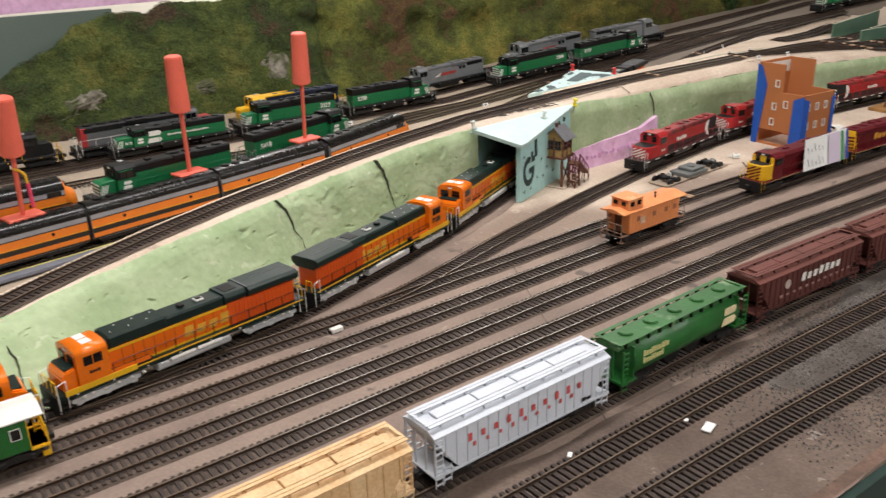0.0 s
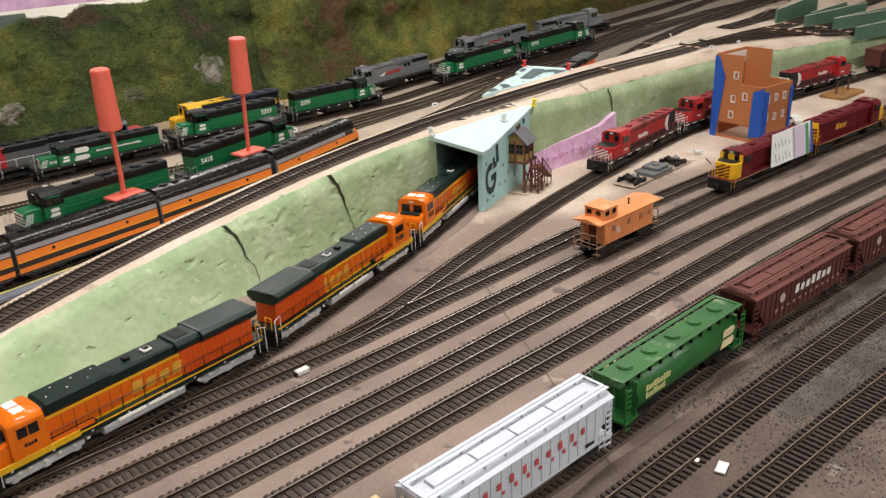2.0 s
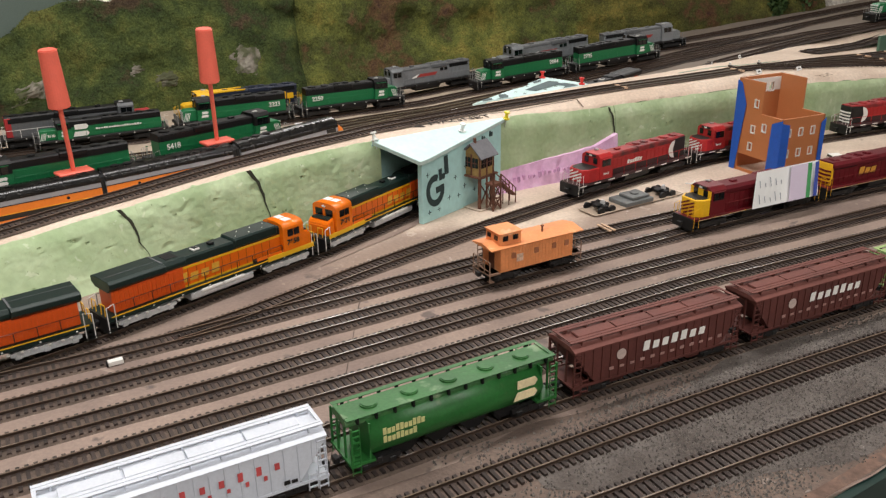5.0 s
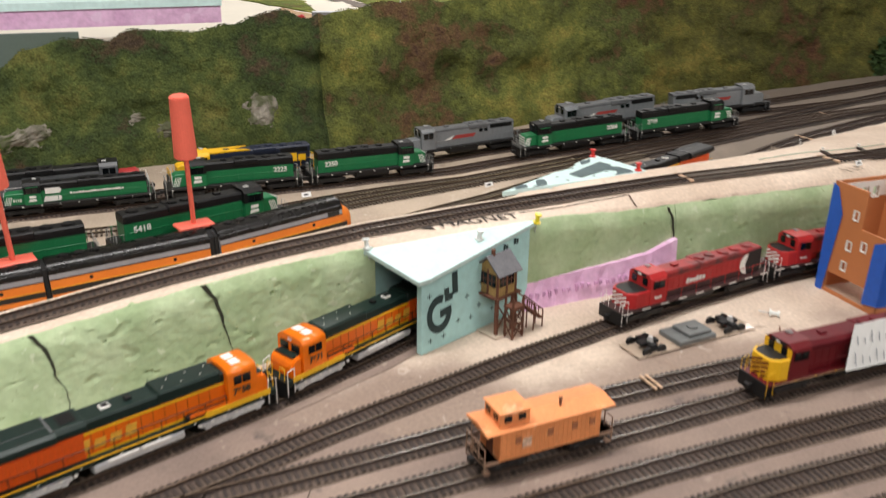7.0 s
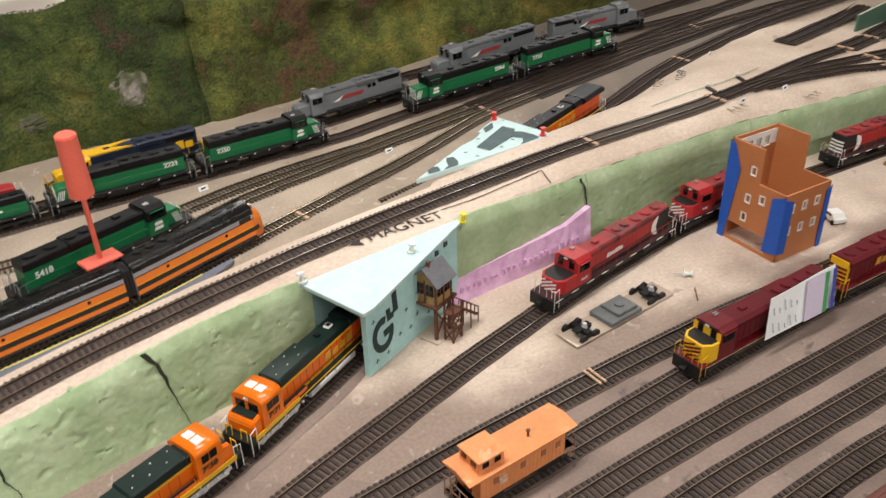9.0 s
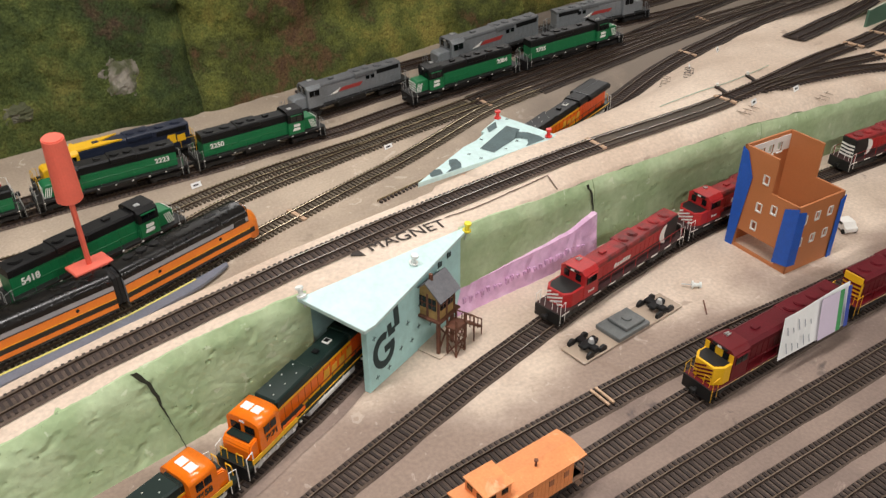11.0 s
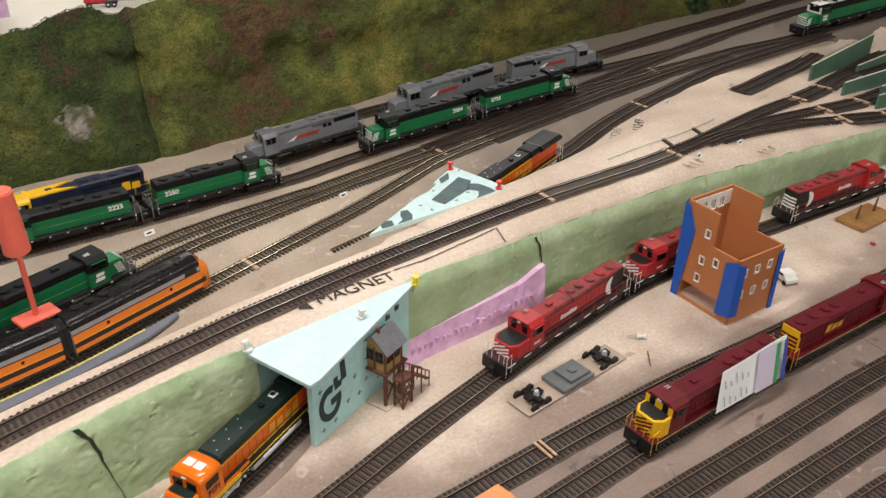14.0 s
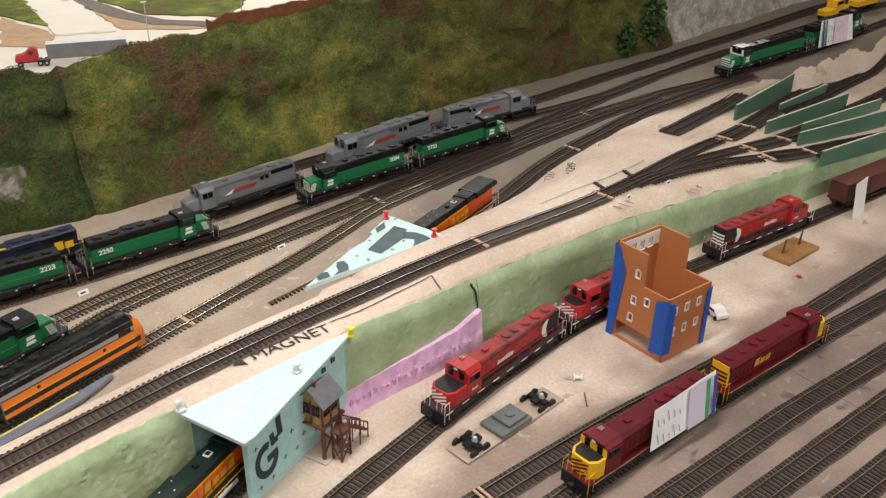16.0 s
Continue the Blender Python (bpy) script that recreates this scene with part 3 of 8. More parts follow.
bm = bmesh.new()
cols = []
for x in np.arange(-0.5, 3.35, 0.01):
    x = float(x)
    y0 = FOAM_TOP.y(x) + (0.004 if not 0.70 < x < 0.87 else -0.006)
    mid = max(plaster_edge(x), y0 + 0.02)
    ys = np.concatenate((np.linspace(y0, mid, 60)[:-1], np.linspace(mid, max(1.56, mid + 0.1), 90)))
    ys[0] += 0.003 * noise.noise((x * 45, 3, 1))
    cols.append([bm.verts.new((x, y, back_ground(x, y) - (0.0028 if i == 0 else 0))) for i, y in enumerate(ys)])
for p, q in zip(cols, cols[1:]):
    for i in range(len(p) - 1):
        xm, ym = (p[i].co.x + q[i].co.x) / 2, p[i].co.y
        # the tunnel's mouth at the back stays open
        if not (1.10 < xm < 1.27 and abs(ym - L_BN.y(xm)) < 0.03 and p[i].co.z > L_BN.zf(xm) + 0.006):
            f = bm.faces.new((p[i], q[i], q[i + 1], p[i + 1]))
            f.material_index = 1 if i >= 59 else 0
ground = part("ground_rear", bm, (BOARD, REARPAINT))
for f in ground.data.polygons:
    f.use_smooth = True
tagged(ground, "pale plastered ground of the rear yard", "ground", kind="structure")


# ---- foam banks ----
def foam_bank(x0, x1, lean, label, seed=0):
    """One carved foam block with rough faces and a slanting end joint."""
    bm = bmesh.new()
    nx, nz = max(4, int((x1 - x0) / (0.002 if x0 < 1.3 else 0.010))), 40 if x0 < 1.3 else 24
    # chips broken out under short rising lips
    rng = random.Random(int(seed * 10) + 5)
    chips = [(rng.uniform(x0, x1), rng.uniform(0.08, 0.97), rng.uniform(0.002, 0.006) * rng.choice((0.6, 1, 1.5)), rng.uniform(-0.7, 0.35), rng.uniform(0.0012, 0.0030), rng.uniform(0.0016, 0.0034)) for _ in range(int((x1 - x0) * (85 if x0 < 0.8 else 40)))] if x0 < 1.3 else []
    grid = []
    for j in range(nz + 1):
        row = []
        v = j / nz
        for i in range(nx + 1):
            u = i / nx
            x = x0 - 0.0006 + (x1 - x0 + 0.0012) * u - lean * (1 - v) * 1.0
            ztop = main_z(x) - crest_drop(x)
            a, b = FOAM_BOT.y(x), FOAM_TOP.y(x)
            y = a + (b - a) * (v ** 0.8)
            rough = 0.0005 * noise.noise((x * 14, v * 1.3, seed)) + 0.0002 * noise.noise((x * 70, v * 6, seed + 4)) + 0.00040 * noise.noise((x * 210, v * 20, seed + 8))
            # slabs torn away leave small ledges
            rough += 0.0003 * round(1.4 * noise.noise((x * 15 + v * 1.8, v * 1.5 - x * 6, seed + 2)))
            g = noise.noise((x * 48 - v * 3, v * 6, seed + 5))
            rough += 0.0012 * min(1, max(0, (g - 0.56) / 0.05))
            if x0 > 0.8:
                rough *= 0.45
            h = v * ztop * 1.3
            for cx, cv, half, slope, deep, fall in chips:
                dx = x - cx
                if abs(dx) < half:
                    below = cv * ztop * 1.3 + slope * dx + 0.0016 * noise.noise((x * 420, cv * 40, seed)) - h
                    if -0.0006 < below < fall:
                        rough += deep * (1 - below / fall) * (1 - (dx / half) ** 2)
            y += rough - 0.0025 + (0.006 * ((v - 0.8) / 0.2) ** 2 if v > 0.8 else 0)
            row.append(bm.verts.new((x, y, -0.001 + (ztop + 0.0006) * v + (0.0016 * noise.noise((x * 30, seed, 2)) + 0.0006 * noise.noise((x * 130, seed, 5))) * (v > 0.9))))
        grid.append(row)
    for r, s in zip(grid, grid[1:]):
        for i in range(nx):
            bm.faces.new((r[i], r[i + 1], s[i + 1], s[i]))
    back = [[bm.verts.new((v.co.x, v.co.y + 0.03, v.co.z)) for v in (r[0], r[-1])] for r in grid]
    topb = [bm.verts.new((v.co.x, v.co.y + 0.03, v.co.z - 0.002)) for v in grid[-1]]
    for k in range(nz):
        for e, idx in ((0, 0), (1, -1)):
            bm.faces.new((grid[k][idx], grid[k + 1][idx], back[k + 1][e], back[k][e]))
    for i in range(nx):
        bm.faces.new((grid[-1][i], grid[-1][i + 1], topb[i + 1], topb[i]))
    ob = part("foam_block", bm, GFOAM)
    for f in ob.data.polygons:
        f.use_smooth = True
    ob.data.set_sharp_from_angle(angle=0.5)
    return tagged(ob, label, "foam block", "green foam banks")


seams = [-0.5, -0.16, 0.085, 0.25, 0.402, 0.545, 0.692]
for i, (a, b) in enumerate(zip(seams, seams[1:])):
    foam_bank(a, b, 0.0, "light green painted foam block carved into a steep bank", seed=i * 3.1)
foam_bank(0.865, 1.066, 0.0, "light green painted foam block above the pink foam", seed=31)
foam_bank(1.068, 1.36, 0.0, "light green painted foam wall behind the red locomotives", seed=37)
foam_bank(1.362, 1.95, 0.0, "light green painted foam wall sloping down beside the track", seed=41)
foam_bank(1.952, 3.3, 0.0, "light green painted foam wall sloping down beside the track", seed=47)
for x, top_w in ((0.085, 0.005), (0.402, 0.006), (0.545, 0.007), (1.067, 0.004)):
    bm = bmesh.new()
    h = main_z(x) - crest_drop(x)
    rows = []
    for k in range(19):
        v = k / 18
        y = FOAM_BOT.y(x) + (FOAM_TOP.y(x) - FOAM_BOT.y(x)) * v ** 0.8
        c = x - (0.018 if 0.3 < x < 0.6 else 0.011) * (v - 0.4) - 0.007 * max(0, v - 0.8) / 0.2 + 0.0034 * noise.noise((x * 90, v * 5, 3)) + 0.0012 * noise.noise((x * 90, v * 22, 6))
        w_ = 0.0004 + top_w * 0.34 * max(0, (v - 0.3) / 0.7) ** 1.3 * (1 + 0.5 * noise.noise((x * 70, v * 7, 9)))
        rows.append([bm.verts.new((c - w_, y - 0.0042, h * v)), bm.verts.new((c + w_, y - 0.0042, h * v))])
    for p, q in zip(rows, rows[1:]):
        bm.faces.new((p[0], p[1], q[1], q[0]))
    tagged(part("joint", bm, CRACK), "dark open joint between two green foam blocks", "joint", "foam joints")

bm = bmesh.new()
ends = ((0.858, 0.867), (1.066, 0.884))
n = 26
rows = []
for i in range(n + 1):
    u = i / n
    x = ends[0][0] + (ends[1][0] - ends[0][0]) * u
    y = ends[0][1] + (ends[1][1] - ends[0][1]) * u - 0.003 + 0.004 * (1 - u)
    h = 0.030 + 0.012 * u + 0.011 * max(0, u - 0.8) / 0.2 + 0.002 * noise.noise((x * 40, 0, 3))
    rows.append([bm.verts.new(c) for c in ((x, y - 0.006 + 0.002 * noise.noise((x * 60, 1, 1)), 0), (x, y - 0.002 + 0.003 * noise.noise((x * 90, 1, 5)), h * 0.55), (x, y, h), (x, y + 0.03, h), (x, y + 0.03, 0))])
for p, q in zip(rows, rows[1:]):
    for k in range(5):
        bm.faces.new((p[k], q[k], q[(k + 1) % 5], p[(k + 1) % 5]))
bm.faces.new(rows[0])
bm.faces.new(rows[-1][::-1])
pink = tagged(part("pink_foam_block", bm, PFOAM), "torn pink foam strip at the foot of the green foam bank", "foam block")
rng = random.Random(14)
for i in range(22):
    # pressed maker's marks, past reading
    x = 0.868 + i * 0.0083 + rng.uniform(-0.001, 0.001)
    u = (x - ends[0][0]) / (ends[1][0] - ends[0][0])
    y = ends[0][1] + (ends[1][1] - ends[0][1]) * u - 0.0078 + 0.004 * (1 - u)
    z = 0.0135 + 0.006 * u + rng.uniform(-0.0015, 0.0015)
    tall = rng.uniform(0.5, 1.1)
    bm = bmesh.new()
    lean = rng.uniform(-0.001, 0.001)
    for k in range(2):
        prism(bm, [(x + lean + k * 0.0026, z + 0.0042 * tall), (x + lean + k * 0.0026 + 0.0011, z + 0.0042 * tall), (x + k * 0.0022 + 0.0011, z - 0.003 * tall + k * 0.002), (x + k * 0.0022, z - 0.003 * tall + k * 0.001)], y - 0.0003, y + 0.004, "y")
    part("pressed_mark", bm, PINKMARK, pink)


# ---- the grassy hill ----
def hill_base(x):
    return float(np.interp(x, [0.45, 0.66, 0.82, 1.03, 1.25, 1.5, 1.6, 1.73, 1.93, 2.06, 2.5], [1.475, 1.488, 1.475, 1.50, 1.503, 1.51, 1.504, 1.487, 1.458, 1.43, 1.425])) + 0.006 * noise.noise((x * 9, 0, 0))


def hill_top(x):
    return float(np.interp(x, [-0.6, 0.1, 0.222, 0.268, 0.308, 0.349, 0.40, 0.44, 0.472, 0.502, 0.565, 0.61, 0.653, 0.689, 0.761, 0.79, 0.86, 0.95, 1.055, 1.152, 1.271, 1.7, 2.1, 2.2], [0.02, 0.1, 0.138, 0.153, 0.176, 0.207, 0.222, 0.224, 0.217, 0.232, 0.230, 0.224, 0.231, 0.247, 0.249, 0.247, 0.263, 0.268, 0.267, 0.274, 0.279, 0.285, 0.29, 0.22]))


def hill_point(x, v):
    """v: 0 at the foot, 1 at the brow."""
    h = hill_top(x)
    y = hill_base(x) + 0.06 * v ** 1.25
    z = rear_z(x) - 0.004 + (h - rear_z(x)) * v
    d = 0.020 * noise.noise((x * 6, v * 1.6, 0)) + 0.019 * noise.noise((x * 17, v * 4, 2)) + 0.007 * noise.noise((x * 50, v * 12, 5))
    d -= 0.016 * abs(noise.noise((x * 11 + v, v * 2.2, 11))) - 0.006
    k = math.sin(math.pi * min(1, max(0.0, v * 0.9 + 0.08)))
    if abs(x - 0.80) < 0.014:
        d += 0.018 * (1 - abs(x - 0.80) / 0.014)
    return Vector((x, y + d * k, z + 0.5 * d * (v > 0.5)))


def grass_material(name, shift, gain):
    m = bpy.data.materials.new(name)
    m.use_nodes = True
    nt = m.node_tree
    n, l = nt.nodes, nt.links
    b = n["Principled BSDF"]
    b.inputs["Roughness"].default_value = 0.95
    b.inputs["Specular IOR Level"].default_value = 0.15
    tc = n.new("ShaderNodeTexCoord")
    big, mid, fine = (n.new("ShaderNodeTexNoise") for _ in range(3))
    for node, s in ((big, 4.5), (mid, 22.0), (fine, 300.0)):
        node.inputs["Scale"].default_value, node.inputs["Detail"].default_value = s, 9
        node.inputs["Roughness"].default_value = 0.66
        l.new(tc.outputs["Object"], node.inputs["Vector"])
    ramp = n.new("ShaderNodeValToRGB")
    stops = [(0.36, (60, 48, 40)), (0.42, (84, 70, 46)), (0.47, (62, 74, 38)), (0.55, (88, 98, 46)), (0.64, (122, 118, 58))]
    el = ramp.color_ramp.elements
    while len(el) < len(stops):
        el.new(0.5)
    for e, (p, c) in zip(el, stops):
        e.position, e.color = p, (*[k * gain for k in lin(*[max(0, a + b) for a, b in zip(c, shift)])], 1)
    add = n.new("ShaderNodeMath")
    add.operation = "MULTIPLY_ADD"
    add.inputs[1].default_value = 0.6
    half = n.new("ShaderNodeMath")
    half.operation = "MULTIPLY"
    half.inputs[1].default_value = 0.4
    l.new(mid.outputs["Fac"], half.inputs[0])
    l.new(big.outputs["Fac"], add.inputs[0])
    l.new(half.outputs[0], add.inputs[2])
    l.new(add.outputs[0], ramp.inputs["Fac"])
    mr = n.new("ShaderNodeMapRange")
    mr.inputs["From Min"].default_value, mr.inputs["From Max"].default_value = 0.3, 0.7
    mr.inputs["To Min"].default_value, mr.inputs["To Max"].default_value = 0.45, 1.5
    l.new(fine.outputs["Fac"], mr.inputs["Value"])
    mx = n.new("ShaderNodeMix")
    mx.data_type, mx.blend_type = "RGBA", "MULTIPLY"
    mx.inputs["Factor"].default_value = 1
    l.new(ramp.outputs["Color"], mx.inputs["A"])
    l.new(mr.outputs["Result"], mx.inputs["B"])
    l.new(mx.outputs["Result"], b.inputs["Base Color"])
    bp = n.new("ShaderNodeBump")
    bp.inputs["Strength"].default_value, bp.inputs["Distance"].default_value = 1.0, 0.004
    clod, soft = n.new("ShaderNodeTexNoise"), n.new("ShaderNodeBump")
    clod.inputs["Scale"].default_value, clod.inputs["Detail"].default_value = 70.0, 6
    soft.inputs["Strength"].default_value, soft.inputs["Distance"].default_value = 0.8, 0.010
    l.new(tc.outputs["Object"], clod.inputs["Vector"])
    l.new(clod.outputs["Fac"], soft.inputs["Height"])
    l.new(soft.outputs["Normal"], bp.inputs["Normal"])
    l.new(fine.outputs["Fac"], bp.inputs["Height"])
    l.new(bp.outputs["Normal"], b.inputs["Normal"])
    return m


GRASS = grass_material("scenic_turf", (10, 4, 6), 1.32)
GRASS_DARK = grass_material("dark_scenic_turf", (2, 3, 9), 0.88)


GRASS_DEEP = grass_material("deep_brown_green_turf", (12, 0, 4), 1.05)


def hill_piece(x0, x1, material, label):
    bm = bmesh.new()
    cols = []
    for x in np.arange(x0, x1 + 0.001, 0.0125):
        col = [bm.verts.new(hill_point(x, v)) for v in np.linspace(0, 1, 26)]
        brow = col[-1].co
        col.append(bm.verts.new((x, brow.y + 0.010, brow.z - 0.002)))
        col.append(bm.verts.new((x, brow.y + 0.035, brow.z - 0.016)))
        col.append(bm.verts.new((x, brow.y + 0.12, min(brow.z - 0.03, 0.186))))
        cols.append(col)
    for p, q in zip(cols, cols[1:]):
        for i in range(len(p) - 1):
            f = bm.faces.new((p[i], q[i], q[i + 1], p[i + 1]))
            c = p[i].co
            # faces past a ragged line near x 1.42 take the darker, browner colours
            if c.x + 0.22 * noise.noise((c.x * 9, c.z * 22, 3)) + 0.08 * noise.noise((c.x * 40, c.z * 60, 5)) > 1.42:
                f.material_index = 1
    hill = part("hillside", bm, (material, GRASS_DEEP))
    for f in hill.data.polygons:
        f.use_smooth = True
    tagged(hill, label, "hill", kind="structure")


def turf(x0, x1, count, material, seed):
    rnd = random.Random(seed)
    verts, faces = [], []
    for _ in range(count):
        x, v = rnd.uniform(x0, x1), rnd.uniform(0.02, 1.12)
        p = hill_point(x, min(v, 1.0))
        if v > 1:
            p.y += (v - 1) * 0.1
        if noise.noise((x * 9, v * 3, 9)) < -0.2:
            continue
        s = rnd.uniform(0.0010, 0.0028)
        k = len(verts)
        for _ in range(3):
            a = rnd.uniform(0, 2 * math.pi)
            dx, dz = math.cos(a) * s * 0.5, math.sin(a) * s * 0.5
            verts += [(p.x - dx, p.y - 0.0006, p.z - dz), (p.x + dx, p.y - 0.0006, p.z + dz), (p.x + rnd.uniform(-1, 1) * s, p.y - s * rnd.uniform(0.02, 0.3), p.z + rnd.uniform(0.2, 0.9) * s)]
            faces.append((k, k + 1, k + 2))
            k += 3
    me = bpy.data.meshes.new("turf")
    me.from_pydata(verts, [], faces)
    me.materials.append(material)
    tagged(new("turf", me), "clumps of olive green scenic turf on the hillside", "turf", kind="stuff")


FIELD = grass_material("bright_field_turf", (26, 24, 14), 1.35)
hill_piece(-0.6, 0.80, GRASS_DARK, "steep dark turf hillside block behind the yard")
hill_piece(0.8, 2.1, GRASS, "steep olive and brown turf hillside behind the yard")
turf(-0.1, 0.80, 11000, GRASS_DARK, 5)
turf(0.80, 2.09, 22000, GRASS, 6)


def rock(x, v, w, h, label, seed):
    """A craggy outcrop that breaks through the turf, w wide and h high."""
    p = hill_point(x, v)
    bm = bmesh.new()
    n = 26
    grid = []
    for j in range(n + 1):
        row = []
        for i in range(n + 1):
            a, c = 2 * i / n - 1, 2 * j / n - 1
            q = hill_point(x + a * w / 2, min(1, max(0, v + c * h / 2 / (hill_top(x) - rear_z(x)))))
            rim = math.hypot(a, c) + 0.55 * noise.noise((a * 2 + seed, c * 2, 1))
            out = 0.0060 * (1 - min(1, rim) ** 2) - 0.0030
            crag = noise.noise((a * 3 + seed, c * 6, 4)) + 0.6 * noise.noise((a * 8 + seed, c * 14, 7))
            row.append(bm.verts.new((q.x, q.y - out - 0.0024 * crag * (rim < 1) + (0.012 if rim > 0.97 else 0), q.z)))
        grid.append(row)
    for r, t_ in zip(grid, grid[1:]):
        for i in range(n):
            bm.faces.new((r[i], r[i + 1], t_[i + 1], t_[i]))
    return tagged(part("rock_outcrop", bm, ROCK), label, "rock", "rock outcrops")


rock(0.693, 0.36, 0.062, 0.075, "pale grey rock outcrop set in the turf", 1)
rock(0.340, 0.34, 0.10, 0.045, "layered grey rock outcrop set in the turf", 7)
rock(0.548, 0.28, 0.05, 0.040, "small craggy grey rock outcrop in the turf", 11)
rock(0.50, 0.38, 0.03, 0.022, "small grey rock outcrop in the turf", 17)

sheet("ground_top", -0.6, 3.3, lambda x: hill_base(x) + 0.17, lambda x: 2.8, 0.185, ROADTOP, "white plastered upper level above the hill", rows=8)
slab("backdrop_panel", -0.9, 0.43, 1.600, 1.612, 0.02, 0.220, mat("grey_green_panel", (98, 112, 104), 0.6, var=0.15, scale=6), "smooth grey-green painted panel beside the hill", "panel")


# ---- rolling stock ----
LENGTHS = {}


def place(ob, line, x0, x1, flip=False):
    """Sets a vehicle on its track between two stations; its own front looks along +x, or back when flipped."""
    a, b = line.at(x0), line.at(x1)
    d = (b - a).normalized()
    side_ = Vector((0, 0, 1)).cross(d).normalized()
    m = Matrix((d, side_, d.cross(side_))).transposed().to_4x4()
    m.translation = (a + b) / 2 + Vector((0, 0, RAIL))
    k = (b - a).length / LENGTHS.get(ob.name, (b - a).length)
    ob.matrix_basis = m @ (pose(0, 0, 0, 0, 0, 180) if flip else Matrix()) @ Matrix.Diagonal((k, k, k, 1))
    return ob


SHARED = {}


def shared(key, build, *mats):
    if key not in SHARED:
        bm = bmesh.new()
        build(bm)
        bmesh.ops.recalc_face_normals(bm, faces=bm.faces)
        me = bpy.data.meshes.new(key)
        bm.to_mesh(me)
        bm.free()
        for m in mats:
            me.materials.append(m)
        SHARED[key] = me
    return SHARED[key]


def wheel_pair(bm):
    for y in (-0.0082, 0.0082):
        cyl(bm, (0, y - 0.0012, 0.0056), (0, y + 0.0012, 0.0056), 0.0056, 16)
    cyl(bm, (0, -0.008, 0.0056), (0, 0.008, 0.0056), 0.0012, 6)


def side_frame(axles, base):
    def build(bm):
        L = base * (axles - 1)
        for s in (-1, 1):
            y0, y1 = sorted((s * 0.0112, s * 0.0138))
            prism(bm, [(-L / 2 - 0.006, 0.0068), (-L / 2 - 0.006, 0.0098), (L / 2 + 0.006, 0.0098), (L / 2 + 0.006, 0.0068), (L / 2 - 0.002, 0.0045), (-L / 2 + 0.002, 0.0045)], y0, y1, "y")
            for i in range(axles):
                x = -L / 2 + base * i
                box(bm, x - 0.0026, x + 0.0026, y0 - 0.0006, y1 + 0.0006, 0.0036, 0.0078, 0.0005)
            for i in range(axles - 1):
                x = -L / 2 + base * (i + 0.5)
                box(bm, x - 0.002, x + 0.002, y0 - 0.0004, y1 + 0.0004, 0.0062, 0.0105, 0.0004)
        box(bm, -L / 2 - 0.003, L / 2 + 0.003, -0.0112, 0.0112, 0.0066, 0.0104)
    return build


def truck(parent, x, axles, base, material):
    """A bogie: side frames, with a wheel pair under each axle box."""
    fr = part("truck", shared(f"truck{axles}{base}{material.name}", side_frame(axles, base), material), material, parent, at=Matrix.Translation((x, 0, 0)))
    for i in range(axles):
        part("wheelset", shared("wheelset", wheel_pair, BLACK), BLACK, fr, at=Matrix.Translation((base * (i - (axles - 1) / 2), 0, 0)))
    return fr


def coupler(parent, x):
    s = 1 if x > 0 else -1
    quick("coupler", BLACK, parent, (min(x, x + s * 0.008), max(x, x + s * 0.008), -0.0014, 0.0014, 0.0088, 0.0118), (x + s * 0.006 - 0.002, x + s * 0.006 + 0.002, -0.003, 0.003, 0.008, 0.0126), bevel=0.0004)


def railing(parent, x0, x1, y, z0, h, material, pitch=0.022):
    bm = bmesh.new()
    n = max(1, round((x1 - x0) / pitch))
    for i in range(n + 1):
        x = x0 + (x1 - x0) * i / n
        cyl(bm, (x, y, z0), (x, y, z0 + h), 0.0004, 5)
    cyl(bm, (x0, y, z0 + h), (x1, y, z0 + h), 0.00032, 5)
    return part("handrail", bm, material, parent)


def wire(path, r):
    """A bent round wire: five-sided rings along the path, joined end to end."""
    bm = bmesh.new()
    rings = []
    ref = (path[1] - path[0]).cross(path[2] - path[1]).normalized()
    for i, p in enumerate(path):
        d = (path[min(i + 1, len(path) - 1)] - path[max(i - 1, 0)]).normalized()
        a = d.cross(ref).normalized()
        rings.append([bm.verts.new(p + (a * math.cos(k * math.tau / 5) + ref * math.sin(k * math.tau / 5)) * r) for k in range(5)])
    for p, q in zip(rings, rings[1:]):
        for k in range(5):
            bm.faces.new((p[k], p[(k + 1) % 5], q[(k + 1) % 5], q[k]))
    return bm


def end_rail(parent, x, material, z0=0.0185, outer=None, r=0.00032):
    s = 1 if x > 0 else -1
    for ya, yb in ((-0.0120, -0.005), (0.005, 0.0120)):
        # one bent wire each side of the gangway
        path = [Vector((x, ya, z0)), Vector((x - s * 0.0005, ya, z0 + 0.0105)), Vector((x - s * 0.0005, yb, z0 + 0.0105)), Vector((x, yb, z0))]
        part("end_handrail", wire(path, r), material, parent)
    for y in (-0.0166, 0.0166):
        # stair rails, bent at the top
        path = [Vector((x + s * 0.0003, y, z0 - 0.012)), Vector((x + s * 0.0003, y, z0 + 0.0095)), Vector((x - s * 0.0072, y, z0 + 0.0115)), Vector((x - s * 0.0072, y, z0 - 0.012))]
        part("stair_rail", wire(path, r), outer or material, parent)


